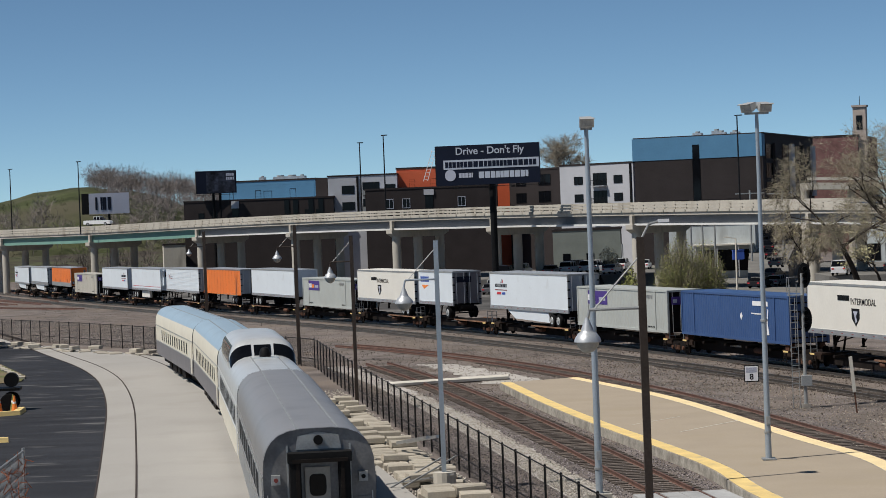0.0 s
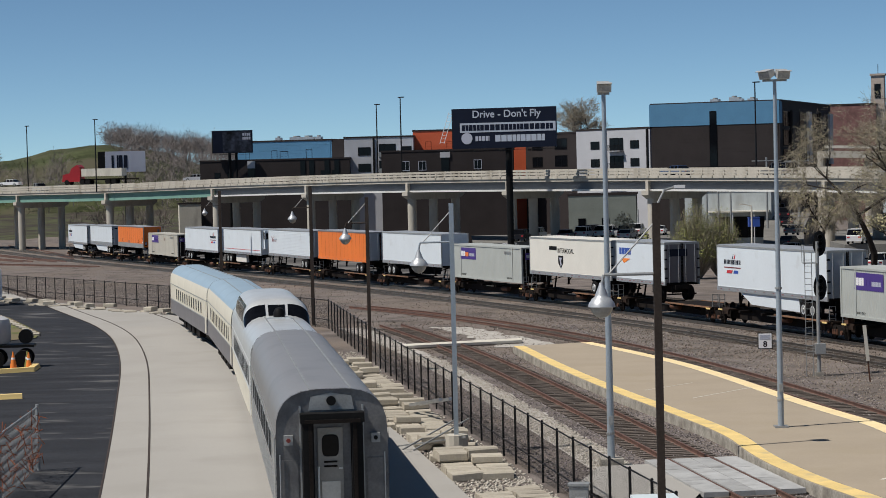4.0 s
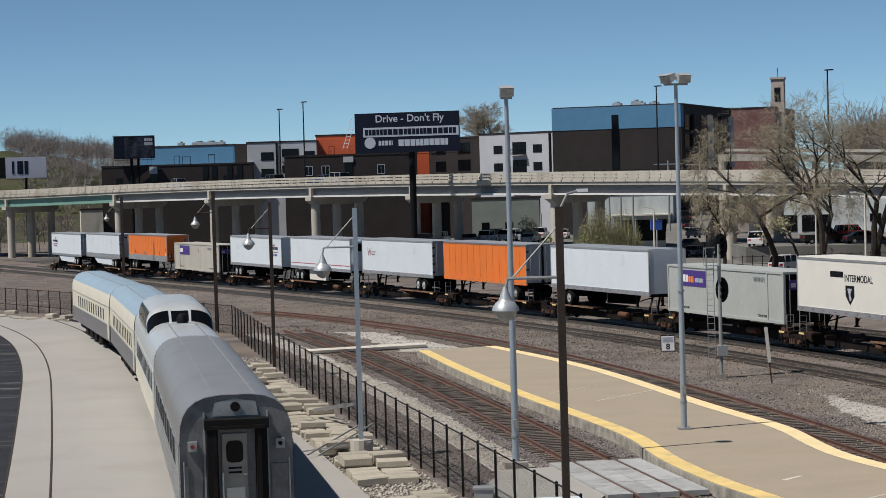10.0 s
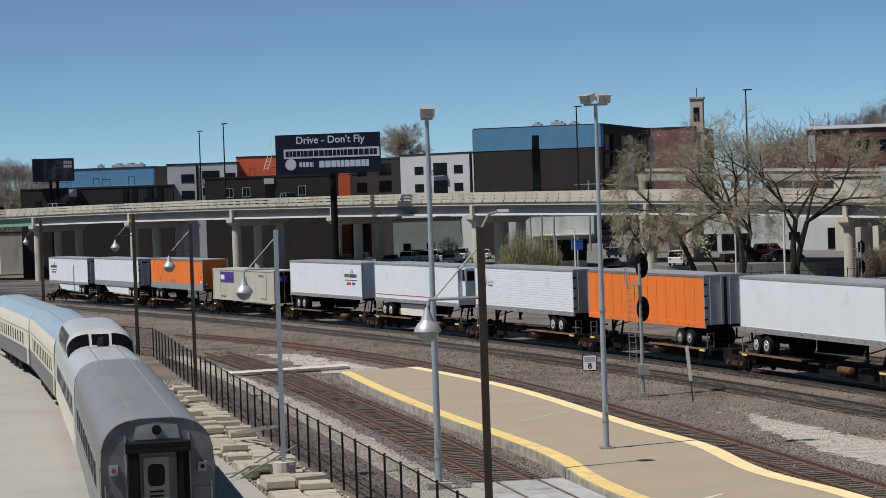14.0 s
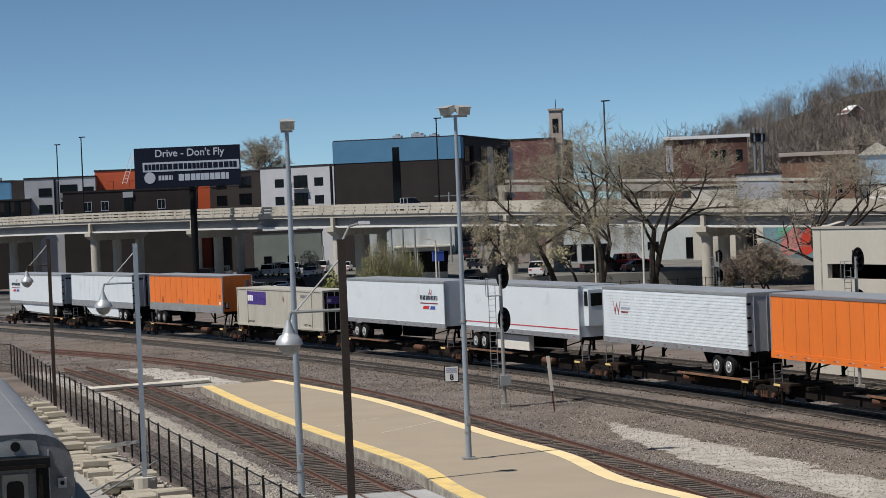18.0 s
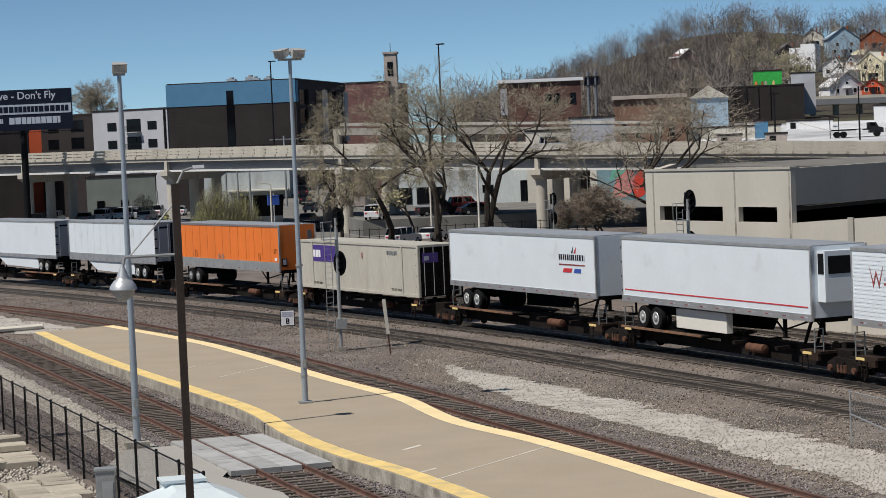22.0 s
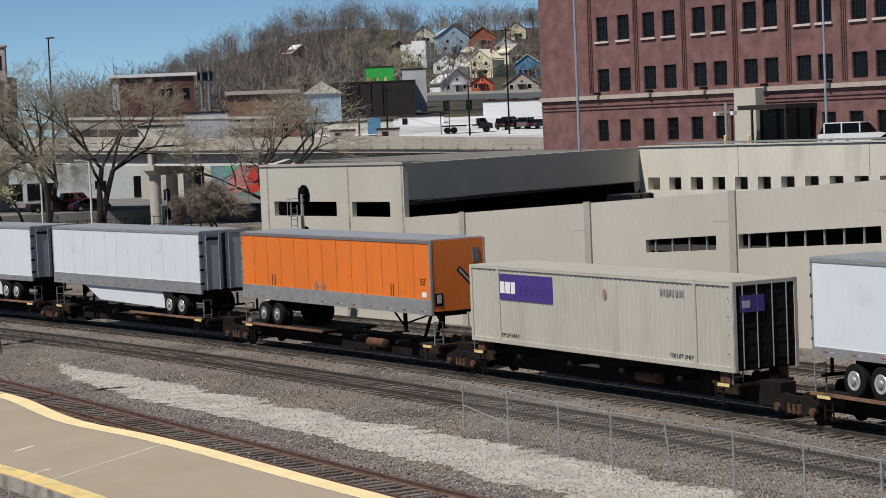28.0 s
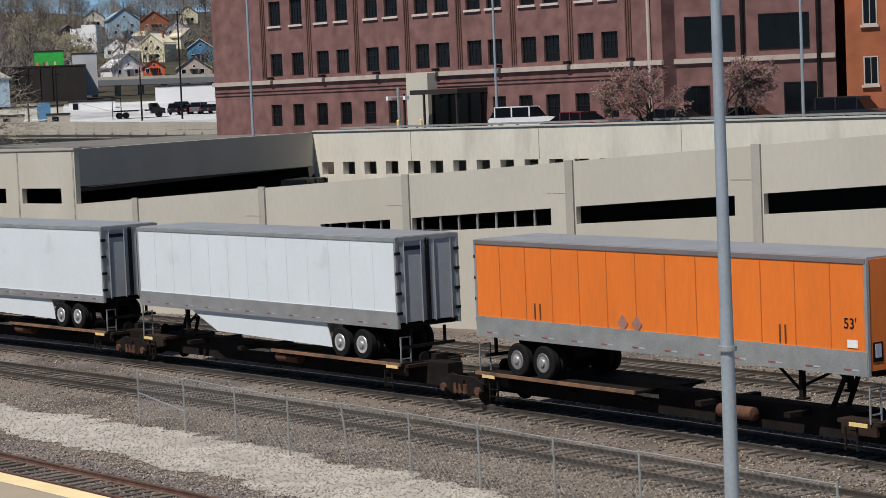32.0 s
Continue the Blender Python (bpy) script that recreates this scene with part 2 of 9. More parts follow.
# ---- materials ----
def mat(name, color, rough=0.7, metal=0.0, var=0.15, scale=2.0, fine=30.0, bump=0.0, bump_scale=60.0, spec=0.5,
        dark=None, dark_at=0.6, dark_scale=0.6, random_hue=0.0, streak=0.0, stretch=None):
    """A painted or natural surface: base colour varied at two scales, stains, and fine relief."""
    # dark colours go lower still, to deepen blacks and shaded parts
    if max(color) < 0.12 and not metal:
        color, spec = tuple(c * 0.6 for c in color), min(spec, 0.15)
    elif rough >= 0.8:
        spec = 0.2
    m = bpy.data.materials.new(name)
    m.use_nodes = True
    nt = m.node_tree
    N, L = nt.nodes, nt.links
    b = N["Principled BSDF"]
    b.inputs["Roughness"].default_value, b.inputs["Metallic"].default_value = rough, metal
    b.inputs["Specular IOR Level"].default_value = spec
    co = N.new("ShaderNodeTexCoord")
    src = co.outputs["Object"]
    if streak or stretch:
        mp = N.new("ShaderNodeMapping")
        mp.inputs["Scale"].default_value = stretch or (1, 1, streak)
        L.new(src, mp.inputs["Vector"])
        src = mp.outputs["Vector"]

    def noise_tex(sc, detail):
        n = N.new("ShaderNodeTexNoise")
        n.inputs["Scale"].default_value, n.inputs["Detail"].default_value = sc, detail
        L.new(src, n.inputs["Vector"])
        return n.outputs["Fac"]

    def mix(kind, fac, a, c):
        x = N.new("ShaderNodeMix")
        x.data_type, x.blend_type = "RGBA", kind
        for sock, val in ((x.inputs[0], fac), (x.inputs[6], a), (x.inputs[7], c)):
            if isinstance(val, (int, float)):
                sock.default_value = val
            elif isinstance(val, tuple):
                sock.default_value = (*val[:3], 1)
            else:
                L.new(val, sock)
        return x.outputs[2]

    def ramp(fac, lo, hi, c0=(0, 0, 0), c1=(1, 1, 1)):
        r = N.new("ShaderNodeValToRGB")
        r.color_ramp.elements[0].position, r.color_ramp.elements[1].position = lo, hi
        r.color_ramp.elements[0].color, r.color_ramp.elements[1].color = (*c0, 1), (*c1, 1)
        L.new(fac, r.inputs["Fac"])
        return r.outputs["Color"]

    lo, hi = tuple(c * (1 - var) for c in color), tuple(min(1, c * (1 + var)) for c in color)
    base = ramp(noise_tex(scale, 4), 0.3, 0.7, lo, hi)
    grain = ramp(noise_tex(fine, 6), 0.3, 0.7, (1 - var,) * 3, (1 + var * 0.6,) * 3)
    base = mix("MULTIPLY", 0.8, base, grain)
    if dark:
        base = mix("MIX", ramp(noise_tex(dark_scale, 6), dark_at - 0.08, dark_at + 0.12), base, dark)
    if random_hue:
        info = N.new("ShaderNodeObjectInfo")
        base = mix("MULTIPLY", 1.0, base, ramp(info.outputs["Random"], 0, 1, (1 - random_hue,) * 3, (1 + random_hue,) * 3))
    L.new(base, b.inputs["Base Color"])
    if bump:
        bp = N.new("ShaderNodeBump")
        bp.inputs["Strength"].default_value, bp.inputs["Distance"].default_value = bump, 0.02
        L.new(noise_tex(bump_scale, 5), bp.inputs["Height"])
        L.new(bp.outputs["Normal"], b.inputs["Normal"])
    return m


M = dict(
    ballast=mat("ballast", (0.152, 0.131, 0.12), 0.95, var=0.42, scale=0.35, fine=14, bump=1.0, bump_scale=14, dark=(0.17, 0.14, 0.118), dark_at=0.55, dark_scale=0.12),
    gravel=mat("gravel", (0.405, 0.383, 0.351), 0.95, var=0.16, scale=0.8, fine=12, bump=0.35, bump_scale=16, dark=(0.26, 0.24, 0.22), dark_at=0.66, dark_scale=0.35),
    concrete=mat("concrete", (0.335, 0.322, 0.3), 0.85, var=0.04, scale=0.15, fine=11, bump=0.2, dark=(0.305, 0.293, 0.27), dark_at=0.58, dark_scale=0.25),
    platform=mat("platform", (0.34, 0.288, 0.222), 0.85, var=0.05, scale=0.4, fine=10, bump=0.15, dark=(0.32, 0.27, 0.2), dark_at=0.62, dark_scale=0.3),
    kerb=mat("kerb", (0.34, 0.32, 0.28), 0.9, var=0.3, scale=1.5, fine=10, bump=0.5, dark=(0.18, 0.16, 0.14), dark_at=0.6, dark_scale=1.2),
    yellow=mat("yellow_paint", (0.74, 0.55, 0.22), 0.7, var=0.1, scale=1.0, fine=14, dark=(0.5, 0.4, 0.22), dark_at=0.62, dark_scale=1.3),
    pale_yellow=mat("pale_yellow", (0.8, 0.64, 0.36), 0.7, var=0.08, scale=1.0, fine=14),
    asphalt=mat("asphalt", (0.05, 0.053, 0.062), 0.85, var=0.3, scale=0.25, fine=9, bump=0.3, dark=(0.19, 0.185, 0.18), dark_at=0.67, dark_scale=0.42, stretch=(0.6, 2.2, 1)),
    street=mat("street", (0.16, 0.155, 0.145), 0.9, var=0.2, scale=0.3, fine=10),
    street_pale=mat("pale_paving", (0.5, 0.51, 0.53), 0.9, var=0.2, scale=0.1, fine=1.5, dark=(0.26, 0.27, 0.28), dark_at=0.56, dark_scale=0.06),
    rust=mat("rust", (0.12, 0.06, 0.04), 0.8, metal=0.2, var=0.3, scale=3, fine=30),
    spine=mat("spine_paint", (0.05, 0.032, 0.024), 0.8, var=0.4, scale=2, fine=20),
    rail_dark=mat("sunken_rail", (0.09, 0.07, 0.06), 0.7, var=0.3, scale=3, fine=20),
    steel_rail=mat("rail_steel", (0.13, 0.07, 0.053), 0.65, metal=0.1, var=0.3, scale=3, fine=20),
    shiny_rail=mat("worn_rail", (0.2, 0.18, 0.16), 0.35, metal=0.8, var=0.2, scale=3, fine=20),
    tie=mat("tie", (0.122, 0.102, 0.088), 0.95, var=0.3, scale=2, fine=20, random_hue=0.3),
    white=mat("white_trailer", (0.63, 0.682, 0.725), 0.4, var=0.03, scale=0.6, fine=6, dark=(0.52, 0.55, 0.57), dark_at=0.7, dark_scale=0.8),
    orange=mat("orange_paint", (0.72, 0.17, 0.02), 0.45, var=0.07, scale=0.6, fine=8, dark=(0.5, 0.13, 0.03), dark_at=0.7, dark_scale=0.9, streak=0.25),
    beige=mat("beige_paint", (0.43, 0.41, 0.355), 0.5, var=0.06, scale=0.6, fine=8, dark=(0.33, 0.3, 0.25), dark_at=0.66, dark_scale=0.9, streak=0.25),
    grey_box=mat("grey_paint", (0.38, 0.4, 0.38), 0.5, var=0.05, scale=0.6, fine=8),
    blue_box=mat("blue_paint", (0.035, 0.078, 0.2), 0.45, var=0.06, scale=0.6, fine=8),
    cream=mat("cream_paint", (0.68, 0.66, 0.6), 0.45, var=0.04, scale=0.6, fine=8),
    alu=mat("aluminium", (0.5, 0.51, 0.52), 0.35, metal=0.7, var=0.1, scale=2, fine=20),
    dull_alu=mat("dull_aluminium", (0.33, 0.34, 0.34), 0.5, metal=0.4, var=0.15, scale=1.5, fine=20),
    roof_grey=mat("roof_grey", (0.3, 0.32, 0.35), 0.5, metal=0.2, var=0.1, scale=1.0, fine=12),
    black=mat("black_steel", (0.012, 0.012, 0.013), 0.55, var=0.3, scale=2, fine=20),
    rubber=mat("rubber", (0.015, 0.015, 0.016), 0.85, var=0.2, scale=6, fine=30),
    under=mat("underframe", (0.022, 0.017, 0.015), 0.85, var=0.4, scale=1.5, fine=20),
    pole_blue=mat("pole_paint", (0.33, 0.38, 0.43), 0.45, metal=0.3, var=0.1, scale=1, fine=15, dark=(0.2, 0.2, 0.2), dark_at=0.68, dark_scale=1.5),
    pole_brown=mat("brown_pole", (0.08, 0.062, 0.052), 0.6, var=0.25, scale=1, fine=15),
    dark_pole=mat("dark_pole", (0.02, 0.02, 0.022), 0.5, var=0.2, scale=1, fine=15),
    via=mat("viaduct_concrete", (0.45, 0.42, 0.365), 0.9, var=0.1, scale=0.25, fine=3, dark=(0.29, 0.26, 0.21), dark_at=0.62, dark_scale=0.4, streak=0.4),
    # girder grey is set low, with the shade below the deck in it
    girder=mat("girder_grey", (0.155, 0.165, 0.18), 0.7, var=0.08, scale=0.3, fine=3),
    green=mat("green_girder", (0.16, 0.3, 0.25), 0.6, var=0.1, scale=0.3, fine=3),
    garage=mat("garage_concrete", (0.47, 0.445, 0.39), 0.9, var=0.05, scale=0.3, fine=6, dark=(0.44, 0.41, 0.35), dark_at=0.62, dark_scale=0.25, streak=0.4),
    # the garage concrete again, with a shaded tone put into its colour
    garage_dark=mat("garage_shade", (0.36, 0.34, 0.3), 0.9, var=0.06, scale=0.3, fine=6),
    wall_white=mat("old_concrete", (0.6, 0.57, 0.5), 0.9, var=0.08, scale=0.4, fine=6, dark=(0.42, 0.39, 0.34), dark_at=0.62, dark_scale=0.5, streak=0.3),
    brick=mat("red_brick", (0.186, 0.1, 0.094), 0.9, var=0.26, scale=0.9, fine=14, bump=0.4, bump_scale=20),
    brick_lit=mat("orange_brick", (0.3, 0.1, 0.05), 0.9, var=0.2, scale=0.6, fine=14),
    stone=mat("stone_band", (0.42, 0.36, 0.32), 0.9, var=0.12, scale=1.0, fine=10),
    dark_clad=mat("dark_cladding", (0.056, 0.047, 0.047), 0.75, var=0.12, scale=0.4, fine=5),
    blue_clad=mat("blue_cladding", (0.07, 0.2, 0.34), 0.6, var=0.06, scale=0.4, fine=5),
    grey_clad=mat("grey_cladding", (0.42, 0.43, 0.46), 0.7, var=0.06, scale=0.4, fine=5),
    red_clad=mat("orange_red_cladding", (0.55, 0.1, 0.035), 0.6, var=0.06, scale=0.4, fine=5),
    pane=mat("dark_pane", (0.008, 0.009, 0.012), 0.1, var=0.2, scale=1, fine=5),
    navy=mat("navy_panel", (0.012, 0.018, 0.04), 0.5, var=0.1, scale=0.5, fine=5),
    sign_white=mat("sign_white", (0.75, 0.75, 0.76), 0.5, var=0.02),
    sign_pale=mat("sign_pale", (0.4, 0.44, 0.52), 0.5, var=0.02),
    sign_grey=mat("sign_grey", (0.4, 0.42, 0.5), 0.5, var=0.02),
    purple=mat("purple", (0.06, 0.03, 0.2), 0.5, var=0.05),
    sign_orange=mat("sign_orange", (0.8, 0.22, 0.03), 0.5, var=0.02),
    sign_red=mat("sign_red", (0.5, 0.03, 0.04), 0.5, var=0.02),
    sign_blue=mat("sign_blue", (0.03, 0.08, 0.35), 0.5, var=0.02),
    tail_grey=mat("trailer_door", (0.34, 0.37, 0.4), 0.5, var=0.08, scale=0.8, fine=10),
    panel_grey=mat("crossing_concrete", (0.36, 0.365, 0.365), 0.85, var=0.12, scale=1.2, fine=12, dark=(0.24, 0.24, 0.235), dark_at=0.62, dark_scale=1.5, random_hue=0.12),
    silver=mat("silver_paint", (0.66, 0.675, 0.67), 0.3, metal=0.4, var=0.07, scale=1.0, fine=12),
    end_steel=mat("weathered_end_steel", (0.15, 0.15, 0.155), 0.45, metal=0.2, var=0.2, scale=1.5, fine=12, dark=(0.09, 0.09, 0.095), dark_at=0.58, dark_scale=1.4),
    stainless=mat("stainless", (0.42, 0.43, 0.43), 0.32, metal=0.75, var=0.1, scale=1.5, fine=15),
    car_roof=mat("car_roof", (0.218, 0.212, 0.21), 0.36, var=0.06, scale=0.5, fine=14, spec=0.5, dark=(0.175, 0.17, 0.168), dark_at=0.6, dark_scale=0.7),
    blue_roof=mat("blue_roof", (0.32, 0.42, 0.5), 0.38, metal=0.1, var=0.08, scale=0.8, fine=12),
    car_cream=mat("car_cream", (0.62, 0.58, 0.48), 0.5, var=0.05, scale=0.8, fine=12),
    car_grey=mat("car_grey", (0.155, 0.145, 0.15), 0.5, var=0.1, scale=0.8, fine=12),
    bark=mat("bark", (0.075, 0.062, 0.053), 0.95, var=0.3, scale=2, fine=15),
    twig=mat("twig", (0.3, 0.262, 0.205), 0.95, var=0.3, scale=2, fine=15),
    bud=mat("spring_leaf", (0.34, 0.315, 0.185), 0.8, var=0.3, scale=2, fine=15, random_hue=0.2),
    leaf=mat("green_leaf", (0.22, 0.235, 0.075), 0.8, var=0.3, scale=2, fine=15),
    pink=mat("redbud", (0.16, 0.07, 0.075), 0.8, var=0.3, scale=2, fine=15),
    grass=mat("grass", (0.115, 0.13, 0.045), 0.95, var=0.4, scale=0.4, fine=6, dark=(0.17, 0.135, 0.085), dark_at=0.5, dark_scale=0.25),
    hill=mat("hill_ground", (0.1, 0.084, 0.068), 0.95, var=0.45, scale=0.05, fine=0.6, dark=(0.075, 0.08, 0.04), dark_at=0.6, dark_scale=0.02),
    hill_green=mat("hill_grass", (0.086, 0.102, 0.042), 0.95, var=0.4, scale=0.06, fine=0.6, dark=(0.075, 0.07, 0.045), dark_at=0.5, dark_scale=0.03),
    wood_far=mat("bare_wood", (0.165, 0.14, 0.13), 0.95, var=0.3, scale=0.2, fine=3),
    stone_block=mat("stone_block", (0.39, 0.355, 0.295), 0.9, var=0.12, scale=2, fine=14, bump=0.5, random_hue=0.15),
)

# ---- ground ----
def ground_sheet():
    s = Shape()
    ys = list(np.concatenate([np.arange(-300, 50, 50), np.arange(50, 500, 12), [520, 600, 800, 1200, 2000, 4000]]))
    xs = [-2500, -800, -200, -60, -20, 0, 20, 40, 60, 120, 300, 900, 2500]
    rings = [[(x, y, gz(y) - 0.2) for x in xs] for y in ys]
    return s.sweep(rings, closed=False, caps=False)


setting("ground", ground_sheet(), M["ballast"], "grey-brown crushed stone ground of the rail yard", "ground")

MAIN = [on_main(s)[:2] for s in np.arange(-120, 420, 4)]
MAIN_NEAR = [on_main(s, -4.7)[:2] for s in np.arange(-120, 420, 4)]
MAIN_FAR = [on_main(s, 4.6)[:2] for s in np.arange(-120, 300, 4)]
T3 = [-1.2938e-05, 0.0028907, -0.3423, 32.995]
T4 = [-5.5123e-06, 0.0012798, -0.23488, 20.604]
SIDING = poly_line(T3, 20, 176, 2)
BAY = poly_line(T4, 30, 152, 2)
CAR_LINE = np.polyfit([57, 61, 81, 102, 130, 157], [-3.4, -3.7, -6.2, -9.1, -13.4, -19.3], 3)
EXCURSION = poly_line(CAR_LINE, 30, 172, 2)
LOT_LINE = smooth_line([(-7, 40), (-9.6, 60), (-12.3, 80), (-14.6, 96.5), (-19.1, 128), (-24.2, 154), (-32.5, 180), (-45, 221), (-62, 268)], 60)


def rails(line, name, label, material, gauge=1.505, flush=False, check=False):
    """Two rails of head, web and foot along a line, as one piece of the setting."""
    t = thing(name, label, "railway track", kind="structure")
    for side in (-gauge / 2, gauge / 2):
        s = Shape()
        rings = []
        for x, y in shifted(line, side):
            i = gz(y)
            rings.append((x, y, i))
        P = np.array(rings)
        d = np.gradient(P[:, :2], axis=0)
        d /= np.linalg.norm(d, axis=1)[:, None]
        sect = [(-0.075, -0.17), (0.075, -0.17), (0.075, -0.15), (0.02, -0.13), (0.02, -0.05), (0.037, -0.04), (0.037, 0),
                (-0.037, 0), (-0.037, -0.04), (-0.02, -0.05), (-0.02, -0.13), (-0.075, -0.15)]
        s.sweep([[(p[0] + o * q[1], p[1] - o * q[0], p[2] + h) for o, h in sect] for p, q in zip(P, d)])
        part("rail", s, material, t)
    return t


def ties(line, parent_name, label, spacing=0.55, y_max=150, w=2.6):
    """Wooden ties under a track: separate ones up close, joined further off."""
    L = np.array(line)
    d = np.concatenate([[0], np.cumsum(np.linalg.norm(np.diff(L, axis=0), axis=1))])
    one = Shape().box(0, 0, -0.05, w, 0.23, 0.16).mesh("tie", M["tie"])
    parent = thing(parent_name, label, "railway ties", kind="structure")
    rest = Shape()
    k = 0
    for u in np.arange(0, d[-1], spacing):
        x, y = float(np.interp(u, d, L[:, 0])), float(np.interp(u, d, L[:, 1]))
        x2, y2 = float(np.interp(u + 0.5, d, L[:, 0])), float(np.interp(u + 0.5, d, L[:, 1]))
        if y < 34 or y > y_max:
            continue
        rz = math.atan2(y2 - y, x2 - x) - math.pi / 2 + random.uniform(-0.02, 0.02)
        z = gz(y) - 0.17 + random.uniform(-0.012, 0.012)
        if k < 170 and y < 105:
            ob = new("tie", one)
            ob.parent = parent
            ob.matrix_basis = Matrix.LocRotScale((x, y, z), Euler((0, 0, rz)), None)
            k += 1
        else:
            rest.box(x, y, z - 0.05, w, 0.23, 0.16, rz=rz)
    if rest.v:
        tagged(part("tie_row", rest, M["tie"], parent), kind="stuff")


rails(MAIN, "track_main", "worn steel rails of the main line under the freight train", M["shiny_rail"])
rails(MAIN_NEAR, "track_second", "worn steel rails of the second main track", M["shiny_rail"])
rails(MAIN_FAR, "track_far", "steel rails of the track behind the freight train", M["shiny_rail"])
MAIN_OUTER = [on_main(s, 9.2)[:2] for s in np.arange(-60, 175, 4)]
rails(MAIN_OUTER, "track_outer", "steel rails of the outer track before the garage", M["shiny_rail"])
rails(SIDING, "track_siding", "rusty rails of the curved track beside the platform", M["steel_rail"])
rails(BAY, "track_bay", "rusty rails of the bay track before the platform", M["steel_rail"])
rails(EXCURSION, "track_excursion", "rails set in concrete under the passenger cars", M["rail_dark"])
rails(LOT_LINE, "track_lot", "rails set in the concrete apron beside the asphalt", M["rail_dark"])

# gravel strip between siding and second track
def ragged(line, amount, seed):
    """A line whose every point strays sideways by rough noise."""
    return [(x + amount * (noise.noise(Vector((y * 0.35, seed, 0))) + 0.7 * noise.noise(Vector((y * 1.6, seed, 5)))), y) for x, y in line]


GRAVEL_A = ragged(smooth_line([(26.6, 30), (24.3, 47.7), (23.9, 54.3), (23.3, 59.9), (22.75, 64), (22.3, 69.6), (21.2, 75), (20.4, 80), (19.8, 86), (19.8, 92), (20.3, 97)], 260), 0.6, 1.0)
GRAVEL_B = ragged(smooth_line([(30.0, 30), (28.0, 48), (27.6, 54.3), (27.0, 60), (26.3, 64), (25.1, 69), (24.4, 74), (23.6, 79), (22.8, 86), (21.5, 91.5), (20.5, 97)], 260), 0.95, 9.0)
setting("gravel_strip", strip(Shape(), GRAVEL_A, GRAVEL_B, -0.18), M["gravel"], "pale limestone gravel strip between the tracks", "gravel")
BAY_L = shifted(BAY, -3.6)
setting("gravel_bank", strip(Shape(), resample(BAY_L, 300), ragged(resample(shifted(BAY, -2.1), 300), 0.5, 4.0), -0.17), M["gravel"], "pale gravel along the iron fence", "gravel")
setting("gravel_wedge", strip(Shape(), ragged(shifted(poly_line(T4, 130, 150, 0.5), 2.6), 0.8, 3.0), ragged(shifted(poly_line(T3, 130, 150, 0.5), -2.6), 0.8, 6.0), -0.17), M["gravel"],
        "pale gravel between the converging tracks", "gravel")

# ---- platform ----
PLAT_L = smooth_line([(3.0, 126), (4.6, 112), (6.5, 98.8), (8.35, 88.2), (9.3, 82.4), (9.66, 78.8), (9.7, 76.3), (9.85, 73.4), (10.2, 70.4), (10.68, 67.3), (11.16, 65.2), (11.66, 62.9), (12.14, 59.8), (12.55, 56.8), (12.96, 54.2), (14.2, 46), (15.8, 36), (18.2, 20), (20, 8)], 110, 2)
PLAT_R = smooth_line([(7.6, 128), (11.2, 114), (12.69, 104.9), (13.71, 96.9), (14.47, 91.1), (15.17, 86.8), (15.75, 83.6), (16.05, 80.6), (16.05, 77), (16.2, 73.8), (16.7, 71.2), (17.3, 68.9), (17.8, 66), (18.3, 62.6), (18.8, 58.4), (19.26, 54.9), (19.69, 52), (21.6, 36), (23.6, 20), (25.2, 8)], 110, 2)


def blend(a, b, k):
    return [tuple(p + (q - p) * k for p, q in zip(u, v)) for u, v in zip(a, b)]


def inset(a, b, w):
    """The line w metres from a towards b."""
    return [tuple(Vector(u) + (Vector(v) - Vector(u)).normalized() * w) for u, v in zip(a, b)]


plat = thing("platform", "tan concrete island platform with yellow edges", "platform", kind="structure")
part("deck", strip(Shape(), PLAT_L, PLAT_R, 0.2, 0.5), M["platform"], plat)
for e, (a, b) in enumerate(((PLAT_L, PLAT_R), (PLAT_R, PLAT_L))):
    l0, l1, l2 = inset(a, b, 0.02), inset(a, b, 0.7), inset(a, b, 0.75)
    part("edge_joint", strip(Shape(), l1, l2, 0.204), M["kerb"], plat)
    part("edge_stripe", strip(Shape(), l0, l1, 0.206), M["yellow"] if e == 0 else M["pale_yellow"], plat, "painted yellow edge stripe")
    part("edge_kerb", strip(Shape(), inset(a, b, -0.04), inset(a, b, 0.0), 0.19, 0.5), M["kerb"], plat, "weathered concrete edge")

for (xa, ya), (xb, yb), w in (((12.35, 60.8), (17.3, 66.2), 0.05), ((9.9, 94), (13.0, 98.2), 0.05), ((12.9, 67.6), (13.6, 68.4), 0.12), ((12.4, 62.6), (13.0, 63.2), 0.1), ((8.2, 98), (10.6, 101), 0.04), ((13.4, 92.5), (14.2, 93.2), 0.05)):
    part("repair_line", Shape().bar((xa, ya, gz(ya) + 0.195), (xb, yb, gz(yb) + 0.195), w * 1.3, 0.024), M["wall_white"], plat)

# ---- concrete apron and asphalt lot ----
APRON_R = smooth_line([(4.5, 30), (1.2, 60), (-1.4, 78), (-3.0, 88), (-7.5, 115), (-12, 140), (-19, 165), (-40, 200), (-75, 262)], 60)
APRON_L = shifted(LOT_LINE, -0.72)
setting("pavement_apron", strip(Shape(), APRON_L, resample(APRON_R, 60), -0.02), M["concrete"], "pale concrete apron round the passenger cars", "pavement")
LOT_FAR = [(-80, y) for y in np.linspace(30, 270, 60)]
setting("road_lot", strip(Shape(), LOT_FAR, APRON_L, -0.03), M["asphalt"], "dark patched asphalt parking lot", "asphalt lot")

# ---- freight train ----
M["seam_white"] = mat("white_seam", (0.585, 0.635, 0.675), 0.5, var=0.1)
